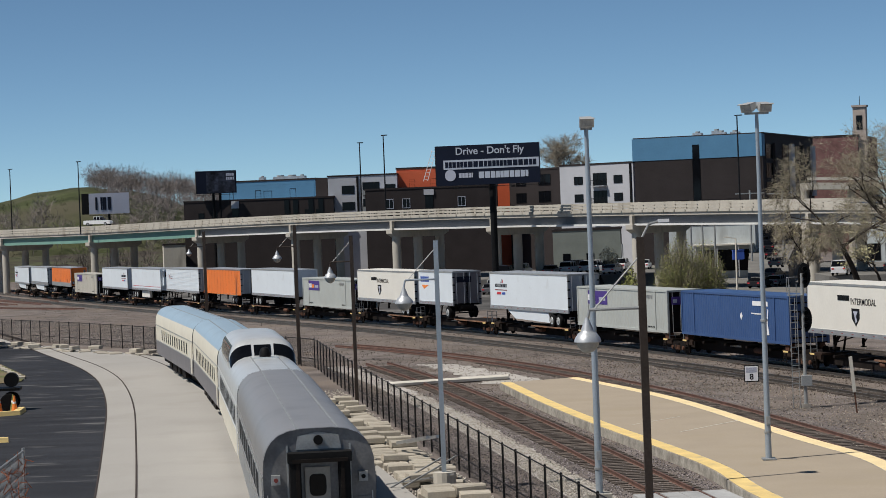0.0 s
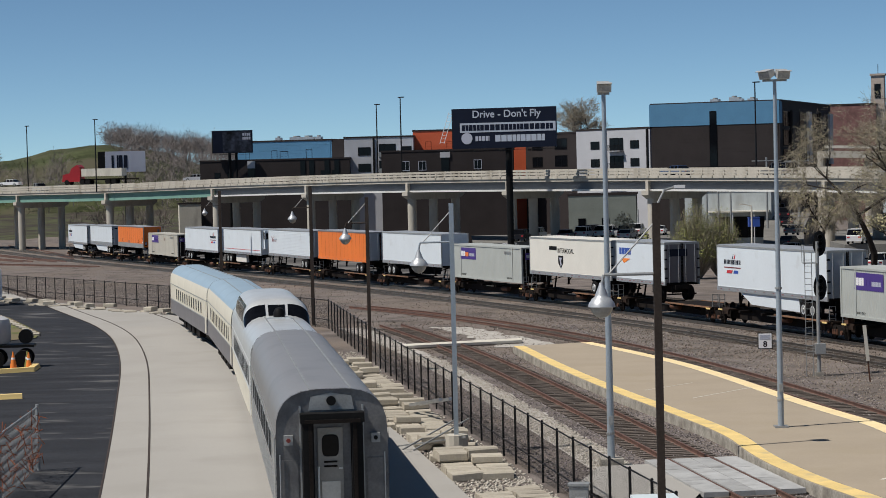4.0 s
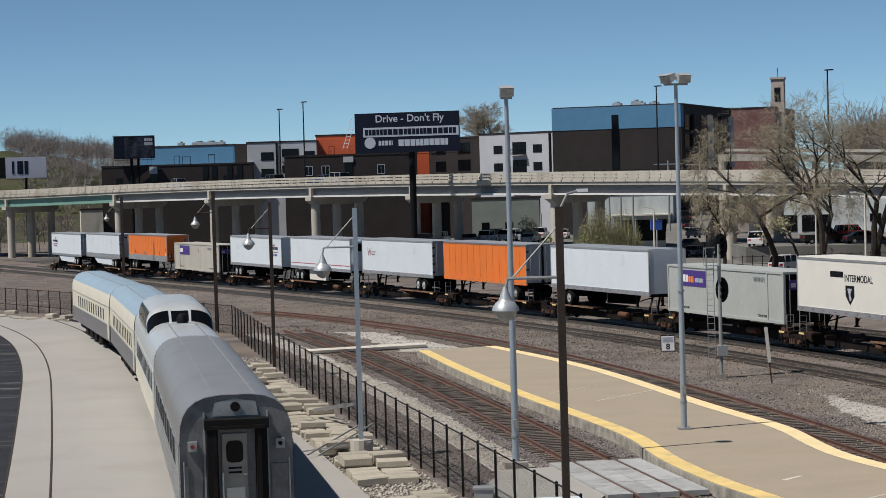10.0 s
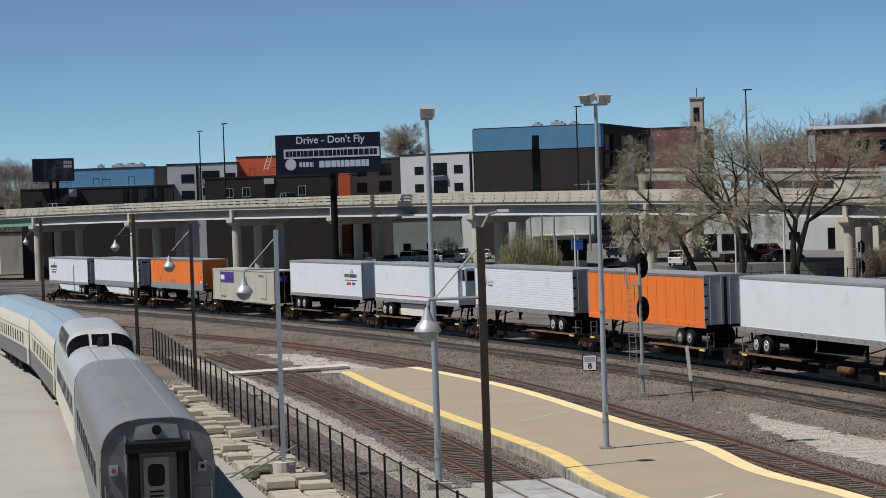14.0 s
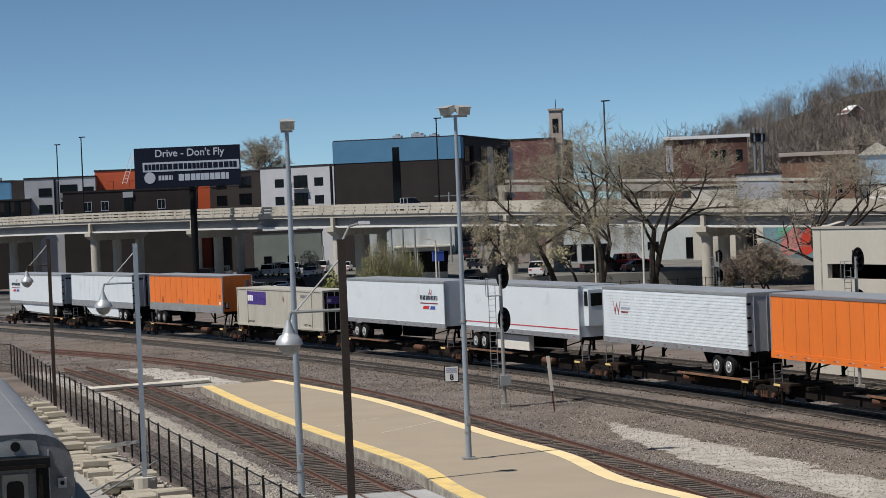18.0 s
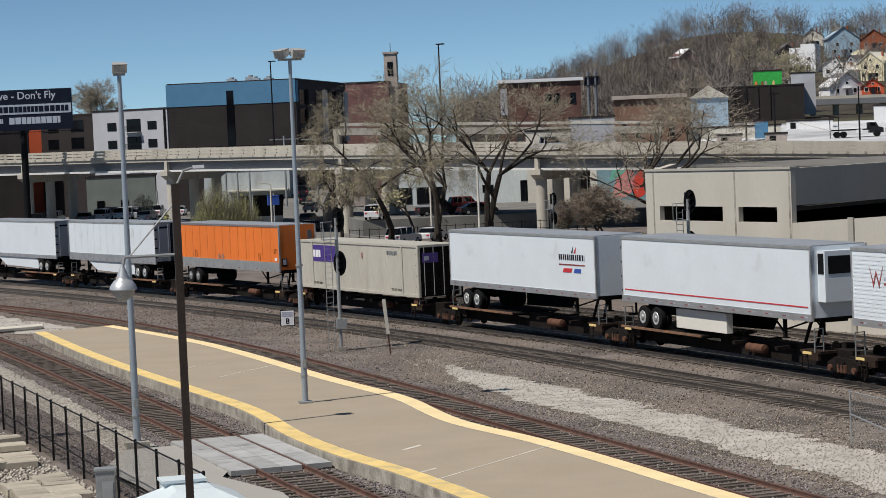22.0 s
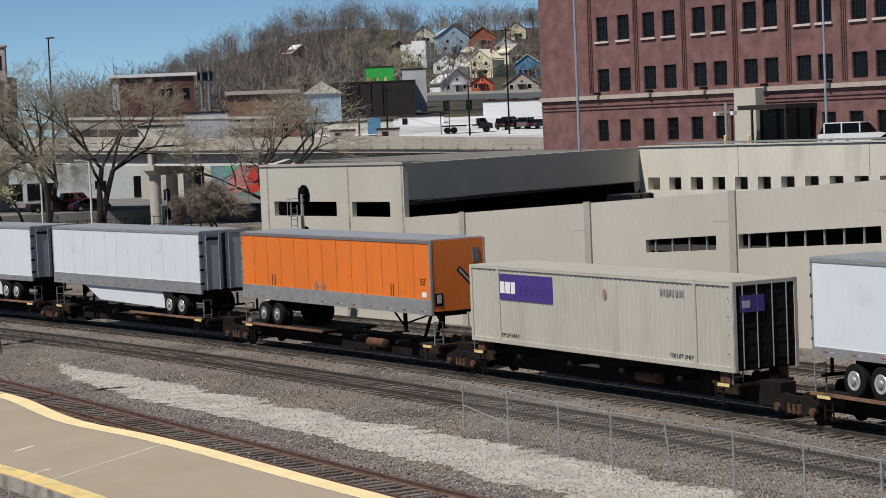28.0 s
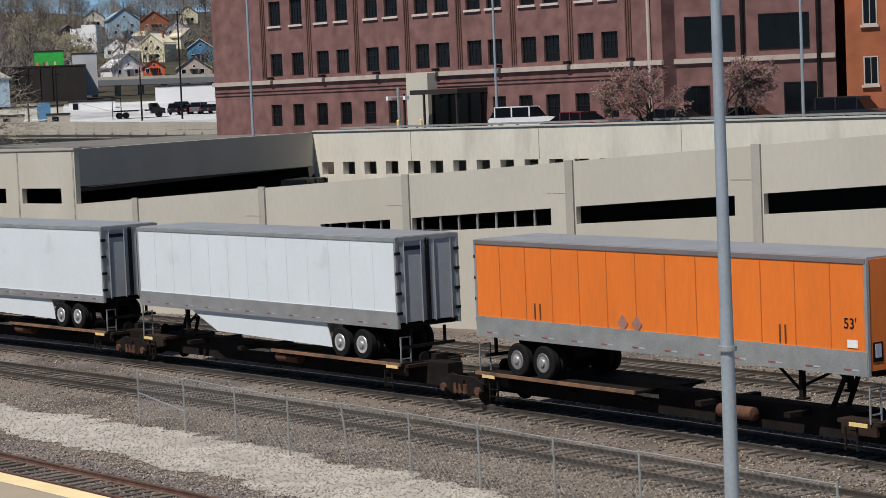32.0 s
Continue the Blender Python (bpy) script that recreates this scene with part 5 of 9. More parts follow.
setting("yard_bank", s, M["bank"], "brown weedy bank beyond the rail yard", "embankment", smooth=True)

b = building("yard_shed", (-56.0, 440), (-49.5, 441), 8, -3.2, 5.4, "wall_white", "white shed beyond the rail yard")


def house(d, az, w, h, depth, wall, roof, label, turn=0, storeys=1, z=None):
    x, y, _ = polar(d, az)
    z = east_z(d, az) if z is None else z
    t = thing("house", label, "house", group="houses on the hill", at=pose(x, y, z, 0, 0, -az + turn))
    r = w * 0.3
    if wall == roof == "sign_white":      # the flat-roofed one
        part("wall", Shape().box(0, 0, h / 2 - 1.5, w, depth, h + 3), M[wall], t)
        part("roof", Shape().box(w * 0.2, 0, h + 0.6, w * 0.55, depth - 0.3, 1.2), M[wall], t)
        r = 0.4
    else:
        part("wall", Shape().sweep([[(-w / 2, yy, -3), (w / 2, yy, -3), (w / 2, yy, h), (0, yy, h + r), (-w / 2, yy, h)] for yy in (-depth / 2, depth / 2)]), M[wall], t)
        for sx in (-1, 1):
            part("roof", Shape().sweep([[(0, yy, h + r + 0.02), (sx * (w / 2 + 0.45), yy, h - 0.28 * r), (sx * (w / 2 + 0.45), yy, h - 0.28 * r + 0.22), (0, yy, h + r + 0.26)] for yy in (-depth / 2 - 0.4, depth / 2 + 0.4)]), M[roof], t)
        window(t, -0.45, 0.45, h + 0.1, h + 0.9, M["sign_white"], M["pane"], y=-depth / 2 - 0.005)
    for k in range(storeys):
        zz = 1.0 + 2.8 * k
        for xx in ((-w * 0.28, w * 0.22) if k == 0 else (-w * 0.2, w * 0.25)):
            window(t, xx - 0.7, xx + 0.7, zz, zz + 1.5, M["sign_white"], M["pane"], y=-depth / 2 - 0.005)
    part("door", Shape().box(0, -depth / 2 - 0.03, 1.05, 0.95, 0.06, 2.1), M["car_grey"], t)
    part("porch", Shape().box(0, -depth / 2 - 0.8, 2.5, 3.0, 1.6, 0.15).box(-1.4, -depth / 2 - 1.5, 1.2, 0.12, 0.12, 2.5).box(1.4, -depth / 2 - 1.5, 1.2, 0.12, 0.12, 2.5), M[wall], t)
    part("chimney", Shape().box(w * 0.2, 0.5, h + r * 0.6, 0.6, 0.6, r * 1.1), M["brick_lit"], t)
    return t


M["pale_blue"] = mat("pale_blue_boards", (0.33, 0.45, 0.55), 0.7, var=0.08)
M["cream_boards"] = mat("cream_boards", (0.66, 0.6, 0.42), 0.7, var=0.08)
M["shingle"] = mat("shingle", (0.12, 0.12, 0.125), 0.9, var=0.2, fine=12)
M["shingle_brown"] = mat("shingle_brown", (0.17, 0.1, 0.075), 0.9, var=0.2, fine=12)
M["brick_pale"] = mat("weathered_brick", (0.24, 0.14, 0.1), 0.9, var=0.25, scale=0.5, fine=8)
M["brown_brick"] = mat("brown_brick", (0.13, 0.07, 0.06), 0.9, var=0.3, scale=0.4, fine=6)
M["bright_green"] = mat("bright_green", (0.03, 0.4, 0.06), 0.6, var=0.2)


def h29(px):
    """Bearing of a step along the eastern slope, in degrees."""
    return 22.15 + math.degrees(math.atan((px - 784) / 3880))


for d, az, w, h, wall, roof, st, lab, tn in (
        (910, 22.52, 13.0, 7.6, "pale_blue", "shingle", 2, "two-storey pale blue house with a dark roof", 12),
        (840, 21.59, 10.0, 9.0, "sign_white", "sign_white", 2, "white cube-shaped modern house", -15),
        (810, 22.33, 8.7, 4.6, "sign_white", "shingle", 1, "white gabled cottage with a porch", 0),
        (850, 23.04, 8.6, 4.2, "cream_boards", "cream_boards", 1, "small cream house on the slope", 34),
        (950, 23.34, 11.7, 4.5, "brick_lit", "shingle_brown", 1, "brown brick house among trees", 0),
        (780, 23.39, 10.5, 6.4, "cream_boards", "wall_white", 2, "cream two-storey house with a pale roof", -32),
        (850, 24.07, 9.0, 4.6, "cream_boards", "stone", 1, "pale yellow house above the overpass", 38),
        (780, 22.65, 7.0, 4.2, "sign_white", "wall_white", 1, "white low house by the road", -40),
        (710, 23.27, 7.0, 3.0, "red_clad", "shingle_brown", 1, "orange bungalow with a brown roof", 0),
        (710, 22.48, 12.0, 3.6, "sign_white", "shingle", 1, "long white house by the road", 26),
        (770, 24.48, 9.0, 5.0, "blue_clad", "sign_white", 1, "blue house with a white roof edge", 0),
        (700, 24.3, 11.5, 2.8, "stone", "shingle", 1, "low tan house with a grey roof", 0),
        (880, 18.51, 8.5, 4.5, "brick", "sign_white", 1, "red house with white eaves in the woods", 25),
        (860, 21.1, 14.0, 4.5, "dark_clad", "shingle", 1, "dark boarded house among trees", 10),
        (760, 21.3, 8.0, 4.2, "wall_white", "shingle", 1, "white cottage below the dark house", -8),
        (830, 22.9, 7.0, 4.0, "grey_clad", "shingle", 1, "grey gabled house on the slope", -34),
        (980, 21.8, 9.0, 5.0, "wall_white", "shingle_brown", 1, "white house among bare trees", 0),
        (720, 19.2, 9.0, 4.5, "stone", "wall_white", 1, "weathered tan house behind bare trees", 0),
        (900, 23.9, 9.0, 4.2, "grey_clad", "shingle", 1, "grey house high on the slope", 0),
        (990, 24.2, 9.0, 5.0, "cream_boards", "shingle", 1, "cream house near the hilltop", 0)):
    house(d, az, w, h, 8, wall, roof, lab, tn, st)

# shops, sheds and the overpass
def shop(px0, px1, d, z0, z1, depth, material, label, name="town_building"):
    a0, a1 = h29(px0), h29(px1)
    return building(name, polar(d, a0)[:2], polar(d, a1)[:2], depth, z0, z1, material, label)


b = shop(410, 535, 350, -3, 15.4, 14, "brick_pale", "two-storey weathered brick shop with arched windows")
for u in (1.0, 3.2, 6.4, 8.6):
    window(b, u, u + 0.9, 8.8, 11.2, M["stone"], M["pane"])
part("cornice", Shape().box(5.6, -0.2, 15.3, 11.8, 0.5, 0.6), M["stone"], b)
b = shop(205, 352, 420, -1, 20.3, 14, "brown_brick", "brown brick building with a white roof edge")
part("white_edge", Shape().box(8, -0.2, 20.4, 16.4, 0.4, 0.6), M["sign_white"], b)
for u in (8.8, 10.4, 13.5):
    window(b, u, u + 1.2, 15.6, 17.8, M["black"], M["pane"])
part("wall_banner", Shape().box(0.9, -0.1, 16.5, 1.3, 0.1, 5), M["sign_grey"], b)
b = shop(545, 742, 450, 8, 17.9, 12, "dark_clad", "long dark brick warehouse below the houses")
for u in np.arange(1.5, 17, 2.4):
    part("wall_pier", Shape().box(u, -0.1, 14, 0.4, 0.2, 7.8), M["dark_clad"], b)
b = shop(545, 610, 400, 8, 15.5, 10, "pale_blue", "pale blue gabled shed with a lean-to")
part("gable", Shape().sweep([[(-0.3, y, 15.4), (7.0, y, 15.4), (3.2, y, 17.6)] for y in (-0.4, 10)]), M["wall_white"], b)
b = shop(655, 705, 465, 12, 21.3, 6, "bright_green", "flat sheds painted in bright green street art")
for u, c in ((0.6, "sign_orange"), (1.9, "brick_lit"), (2.6, "stone"), (4.2, "yellow"), (5.2, "bright_green")):
    part("painted_patch", Shape().sweep([[(u + 0.3 * math.cos(q), y, 18.2 + 1.2 * math.sin(q)) for q in np.linspace(0, 6.28, 9)[:-1]] for y in (-0.05, -0.02)]), M[c], b)
b = shop(720, 762, 460, 12, 20.4, 6, "grey_clad", "blue-grey metal shed below the houses")
ov = thing("overpass", "grey concrete overpass below the hill houses", "overpass", kind="structure")
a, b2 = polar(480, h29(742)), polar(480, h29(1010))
part("deck", Shape().bar((a[0], a[1], 14.5), (b2[0], b2[1], 14.2), 8, 1.2), M["girder"], ov)
part("rail", Shape().bar((a[0], a[1] - 4.1, 15.3), (b2[0], b2[1] - 4.1, 15.0), 0.3, 0.8), M["via"], ov)
for k in np.linspace(0.05, 0.95, 7):
    x, y = a[0] + (b2[0] - a[0]) * k, a[1] + (b2[1] - a[1]) * k
    part("column", Shape().tube((x, y, 6), (x, y, 13.8), 0.7, n=10), M["via"], ov)
b = shop(860, 985, 400, 8, 12.6, 10, "sign_white", "long white flat-roofed depot behind the car lot")
b = shop(545, 700, 352, 7.0, 9.9, 12, "wall_white", "white flat-roofed workshop roofs", "workshop")
b = shop(655, 678, 340, 8, 10.6, 4, "blue_clad", "teal storage container on the lot", "storage_container")
b = shop(250, 330, 300, -3, 10.4, 8, "wall_white", "white curved-roof shed beyond the viaduct")
b = shop(330, 410, 330, -3, 12.2, 8, "grey_clad", "low grey shop with a flat roof")
# elevated street beyond the viaduct
es = thing("upper_street", "second raised road with pale rails behind the viaduct", "road", kind="structure")
pts = [polar(330, az) for az in np.arange(9.5, 18.5, 0.6)]
part("deck", Shape().sweep([[(x, y, 12.2 - 0.12 * i), (x, y + 7, 12.2 - 0.12 * i), (x, y + 7, 11.2 - 0.12 * i), (x, y, 11.2 - 0.12 * i)] for i, (x, y, _) in enumerate(pts)]), M["via"], es)
part("rail", Shape().sweep([[(x, y - 0.1, 13.0 - 0.12 * i), (x, y + 0.2, 13.0 - 0.12 * i), (x, y + 0.2, 12.6 - 0.12 * i), (x, y - 0.1, 12.6 - 0.12 * i)] for i, (x, y, _) in enumerate(pts)]), M["wall_white"], es)
for i in range(0, len(pts), 2):
    x, y, _ = pts[i]
    part("column", Shape().tube((x, y + 3, -1.5), (x, y + 3, 11.4 - 0.12 * i), 0.6, n=10), M["via"], es)

# car lot
tk = thing("flatbed_truck", "black flatbed truck with a low loading bed in the lot", "truck", at=pose(131.05, 311.56, east_z(338, 22.3) + 0.12, 0, 0, -18))
part("bed", Shape().box(-0.9, 0, 1.15, 5.6, 2.3, 0.22), M["black"], tk)
part("headboard", Shape().box(1.75, 0, 1.7, 0.12, 2.3, 0.9), M["black"], tk)
part("cab", Shape().sweep([[(x, y, z) for x, z in ((1.9, 0.6), (1.9, 2.2), (2.9, 2.2), (3.3, 1.5), (4.0, 1.35), (4.05, 0.6))] for y in (-1.0, 1.0)]), car_paint("black", CAR_TONES["black"]), tk)
part("cab_window", Shape().box(2.45, -1.01, 1.85, 0.7, 0.02, 0.45), M["pane"], tk)
part("number_panel", Shape().box(0.4, -1.17, 0.9, 0.9, 0.02, 0.5), M["sign_white"], tk)
for x in (-2.9, -1.9, 3.1):
    for y in (-0.95, 0.95):
        part("wheel", Shape().lathe((x, y, 0.48), [(0.2, -0.14), (0.46, -0.14), (0.48, 0), (0.46, 0.14), (0.2, 0.14)], 12, "Y"), M["rubber"], tk)
for tn, kind, x, y, a in (("black", "suv", 139.6, 315.5, 40), ("black", "sedan", 141.46, 315.76, 35), ("grey", "suv", 142.66, 314.12, 42), ("black", "sedan", 143.69, 312.55, 38), ("grey", "sedan", 147.01, 330.81, 30)):
    motor_car(tn, kind, pose(x, y, east_z(math.hypot(x, y), 23) + 0.12, 0, 0, a), dict(black="black car parked in the hillside lot", grey="dark grey car parked in the hillside lot")[tn], "cars in the hillside lot")
for px0, px1, d, h, m, lb in ((528, 572, 318, 1.7, "stone", "low tan shed on the lot"), (612, 650, 320, 1.6, "stone", "low tan shed with a dark door"), (560, 612, 372, 2.0, "wall_white", "white flat roof on the yard"), (650, 730, 385, 1.4, "sign_white", "long white flat roof on the yard")):
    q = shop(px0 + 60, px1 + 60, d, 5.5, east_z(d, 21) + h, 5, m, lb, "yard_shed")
    part("door", Shape().box(1.1, -0.04, east_z(d, 21) + h * 0.45, 0.9, 0.06, h * 0.8), M["black"], q)
jib = thing("loading_gantry", "black steel loading gantry in the lot", "gantry", at=pose(126.72, 311.19, east_z(336, 22) + 0.1, 0, 0, -20))
for x in (0, 1.3):
    part("leg", Shape().box(x, 0, 1.6, 0.12, 0.12, 3.4), M["black"], jib)
part("beam", Shape().box(0.65, 0, 3.2, 1.5, 0.12, 0.12), M["black"], jib)
part("stay", Shape().bar((0, 0, 1.2), (-4.5, 0, 2.6), 0.12), M["wall_white"], jib)
for px0 in (936, 949):
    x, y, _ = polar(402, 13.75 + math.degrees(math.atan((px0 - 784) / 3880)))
    pl_ = thing("sign_pylon", "tall grey steel pylon with a framed sign", "sign pylon", group="sign pylons", at=pose(x, y, 8, 0, 0, -15))
    part("column", Shape().tube((0, 0, 0), (0, 0, 13.2), 0.3, n=10), M["girder"], pl_)
    part("sign_frame", Shape().box(0, -0.3, 12.2, 1.5, 0.2, 0.1).box(0, -0.3, 10.6, 1.5, 0.2, 0.1).box(-0.7, -0.3, 11.4, 0.1, 0.2, 1.7).box(0.7, -0.3, 11.4, 0.1, 0.2, 1.7), M["black"], pl_)
    part("sign_face", Shape().box(0, -0.2, 11.4, 1.2, 0.06, 1.4), M["navy"], pl_)
for px in (690, 905, 640, 835):
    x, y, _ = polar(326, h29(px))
    t = thing("utility_pole", "dark timber utility pole in the lot", "utility pole", group="utility poles", at=Matrix.Translation((x, y, east_z(326, h29(px)))))
    hh = 16 if px in (905,) else 8
    part("pole", Shape().tube((0, 0, -1), (0, 0, hh), 0.16, 0.1, n=8), M["dark_pole"], t)
    part("cross_arm", Shape().box(0, 0, hh - 0.6, 1.6, 0.1, 0.12), M["dark_pole"], t)
for x, y, hh, ww in ((27, 330, 6, 0), (36.5, 322, 9, 0), (40.0, 322, 9, 0), (38.2, 322, 9.5, 0), (44.5, 316, 13.2, 2.2), (48.5, 312, 13.0, 2.2)):
    t = thing("utility_pole", "grey utility pole beside the street", "utility pole", group="street utility poles", at=Matrix.Translation((x, y, gz(y) - 0.3)))
    part("pole", Shape().tube((0, 0, 0), (0, 0, hh), 0.17, 0.12, n=8), M["dull_alu"], t)
    if ww:
        part("cross_arm", Shape().box(0, 0, hh - 0.5, 4.2, 0.14, 0.16), M["dull_alu"], t)
for x, y, hh in ((43.0, 186, 8.2), (50, 240, 9), (31, 232, 7)):
    t = thing("street_lamp", "slim pale street lamp beyond the train", "street lamp", group="street lamps", at=Matrix.Translation((x, y, gz(y) - 0.3)))
    part("pole", Shape().tube((0, 0, 0), (0, 0, hh), 0.13, 0.08, n=8), M["wall_white"], t)
    part("arm", Shape().bar((0, 0, hh), (-0.9, 0, hh + 0.2), 0.08), M["wall_white"], t)
    part("lamp_head", Shape().box(-1.0, 0, hh + 0.18, 0.5, 0.25, 0.14), M["wall_white"], t)
# parked cars under the viaduct
for tone, kind, x, y, a, lb in (("white", "suv", 18.5, 322, 70, "white utility car parked under the viaduct"), ("white", "suv", 21.5, 324, 70, "white utility car parked under the viaduct"), ("silver", "sedan", 23.5, 326, 75, "silver car parked under the viaduct"),
                                ("white", "pickup", 26.4, 327, 80, "white pickup parked by the pale shop"), ("black", "suv", 24.8, 322, 70, "black car parked under the viaduct"), ("black", "sedan", 47.6, 318, 80, "black car parked along the street"),
                                ("black", "suv", 49.0, 330, 80, "black car parked along the street"), ("grey", "sedan", 50.0, 342, 80, "dark car parked along the street"), ("silver", "sedan", 43.5, 286, 60, "silver car near the street corner"),
                                ("black", "sedan", 40.5, 281, 60, "black car near the street corner"), ("white", "suv", 46.82, 257.78, 70, "white van parked under the viaduct"), ("black", "pickup", 55.2, 260.21, 8, "black pickup parked before the workshop"),
                                ("red", "suv", 61.95, 275.11, 5, "red car parked before the workshop"), ("black", "sedan", 59.31, 257.25, 5, "black car parked before the workshop"), ("silver", "sedan", 35.4, 186, 50, "silver car on the lot beyond the train"), ("white", "suv", 44.0, 226, 50, "white car by the grass bank"), ("white", "sedan", 48.2, 231, 50, "white car by the grass bank"),
                                ("blue", "sedan", 37.0, 182.5, 50, "blue car on the lot beyond the train"), ("white", "suv", 38.8, 179.0, 50, "white car on the lot beyond the train"), *[(tn, kd, x, y, a, "parked " + tn + " car on the lot under the viaduct") for tn, kd, x, y, a in (("white", "suv", 14, 300, 70), ("black", "sedan", 16.6, 303, 70), ("silver", "suv", 13, 311, 75), ("white", "sedan", 19.2, 306, 70), ("black", "suv", 21.4, 311, 72), ("grey", "sedan", 15.6, 318, 75), ("white", "suv", 11.6, 322, 75), ("silver", "sedan", 24, 312, 70), ("black", "suv", 9, 314, 75), ("white", "pickup", 7, 304, 72), ("white", "suv", 26.9, 330, 70), ("white", "suv", 22.6, 326, 70), ("white", "sedan", 30.2, 330, 78), ("black", "suv", 20.2, 330, 72), ("grey", "sedan", 6.5, 298, 74), ("black", "sedan", 9.6, 296, 74), ("white", "sedan", 3.6, 300, 74), ("black", "suv", 12.4, 294, 74), ("grey", "suv", 15.4, 292, 74), ("blue", "sedan", 18.4, 290, 74), ("black", "sedan", 44.0, 292, 62), ("grey", "sedan", 45.6, 297, 62))], ("white", "sedan", -30, 395, 10, "white car under the viaduct"), ("silver", "suv", -36, 398, 10, "silver car under the viaduct")):
    motor_car(tone, kind, pose(x, y, lot_z(x, y), 0, 0, a), lb)
t = thing("refuse_bin", "blue refuse container by the street", "refuse bin", at=pose(42.8, 318, lot_z(42.8, 318)))
part("bin", Shape().box(0, 0, 0.7, 1.6, 1.2, 1.3), M["sign_blue"], t)
part("lid", Shape().box(0, 0, 1.4, 1.7, 1.3, 0.1), M["sign_blue"], t)
lf = thing("lot_fence", "thin black fence along the grass bank", "fence")
for k in range(26):
    x, y = 40 + k * 1.1, 236 + k * 0.1
    part("post", Shape().box(x, y, gz(y) + 0.6, 0.07, 0.07, 1.5), M["dark_pole"], lf)
for z in (0.4, 1.2):
    part("rail", Shape().bar((40, 236, gz(236) + z), (67.5, 238.5, gz(238) + z), 0.05), M["dark_pole"], lf)

# ---- far yard tracks under the west end ----
for k, (x0, y0, x1, y1) in enumerate(((-60, 330, -104, 440), (-66, 335, -120, 450), (-74, 338, -140, 455), (-60, 345, -96, 470), (-84, 340, -160, 450), (-50, 300, -150, 430))):
    rails([(x0 + (x1 - x0) * u, y0 + (y1 - y0) * u) for u in np.linspace(0, 1, 14)], "track_yard", "distant yard track under the viaduct", M["steel_rail"])
# dark tone that stands in for the deep shade inside the garage
M["garage_interior_shade"] = mat("garage_interior_shade", (0.1, 0.095, 0.085), 0.95, var=0.15, scale=0.5)

# ---- parking garage ----
GA, GB = (36.4, 116.3), (54.9, 56.0)
gar = thing("parking_garage", "beige precast concrete parking garage with ramp openings", "garage", at=face_pose(GA, GB))


def g_top(u):
    return 4.2 + 0.0572 * u


def g_open(u):
    return 2.32 + 0.0582 * u, 2.0 + 0.0495 * u


def g_panel(u0, u1, lo, hi, name="panel", material="garage", y0=0.0, y1=0.3):
    """A wall panel from u0 to u1 whose edges lo and hi are (z at u0, z at u1)."""
    ring = lambda y: [(u0, y, lo[0]), (u1, y, lo[1]), (u1, y, hi[1]), (u0, y, hi[0])]
    return part(name, Shape().sweep([ring(y0), ring(y1)]), M[material], gar)


# level block
g_panel(0, 12.85, (5.72, 5.72), (7.64, 7.66), "parapet_panel")
for u0, u1 in ((0, 1.3), (7.05, 8.42), (11.66, 12.85)):
    g_panel(u0, u1, (4.93, 4.93), (5.72, 5.72), "pier")
g_panel(0, 12.85, (-1.0, -1.0), (4.93, 4.93), "lower_panel")
for u in (0.75, 8.15, 12.7):
    g_panel(u - 0.06, u + 0.06, (0, 0), (7.6, 7.6), "panel_joint", "kerb", -0.012, 0.0)
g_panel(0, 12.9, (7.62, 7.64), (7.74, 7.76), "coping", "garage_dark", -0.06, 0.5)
# ramp wall in bays
edges = [12.85, 17.46, 26.51, 35.6, 44.7, 53.75, 62.8, 71.9]
for i in range(7):
    u0, u1 = edges[i] + 0.01, edges[i + 1] - 0.01
    t0, t1 = g_top(u0), g_top(u1)
    opening = i >= 2
    if opening:
        a, b = (u0 + 0.25 if i > 2 else u0 + 3.7), u1 - 1.05
        (ha, la), (hb, lb) = g_open(a), g_open(b)
        g_panel(u0, a, (-1, -1), (t0, g_top(a)), "pier")
        g_panel(b, u1, (-1, -1), (g_top(b), t1), "pier")
        g_panel(a, b, (ha, hb), (g_top(a), g_top(b)), "spandrel")
        g_panel(a, b, (-1, -1), (la, lb), "lower_panel")
        if i in (2, 3):
            for k in np.arange(a + 0.5, b, 1.05):
                (hk, lk) = g_open(k)
                g_panel(k - 0.04, k + 0.04, (lk, lk), (hk, hk), "mullion", "dull_alu", 0.1, 0.18)
    else:
        g_panel(u0, u1, (-1, -1), (t0, t1), "wall_panel")
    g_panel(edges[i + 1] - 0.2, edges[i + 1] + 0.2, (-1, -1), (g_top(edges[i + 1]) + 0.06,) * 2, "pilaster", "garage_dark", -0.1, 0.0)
    g_panel(u1 - 1.2, u1 - 0.25, (t1 - 1.3,) * 2, (t1 - 1.27,) * 2, "joint_line", "kerb", -0.008, 0)


# ceiling slab and wall added to block the sun behind the ramp openings
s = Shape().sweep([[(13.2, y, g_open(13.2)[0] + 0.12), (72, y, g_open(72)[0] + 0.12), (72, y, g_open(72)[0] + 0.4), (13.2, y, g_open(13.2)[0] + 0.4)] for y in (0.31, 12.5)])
part("ramp_deck", s, M["garage_interior_shade"], gar)
part("ramp_back_wall", Shape().sweep([[(13.4, y, -1), (71.8, y, -1), (71.8, y, g_open(71.8)[0] + 0.12), (13.4, y, g_open(13.4)[0] + 0.12)] for y in (6.0, 6.3)]), M["garage_interior_shade"], gar)


def flat(name, pts, z0, z1, material, parent=None):
    s = Shape().sweep([[(x, y, z) for x, y in pts] for z in (z0, z1)])
    ob = part(name, s, material)
    if parent:
        ob.parent = parent
        ob.matrix_parent_inverse = parent.matrix_basis.inverted()
    return ob


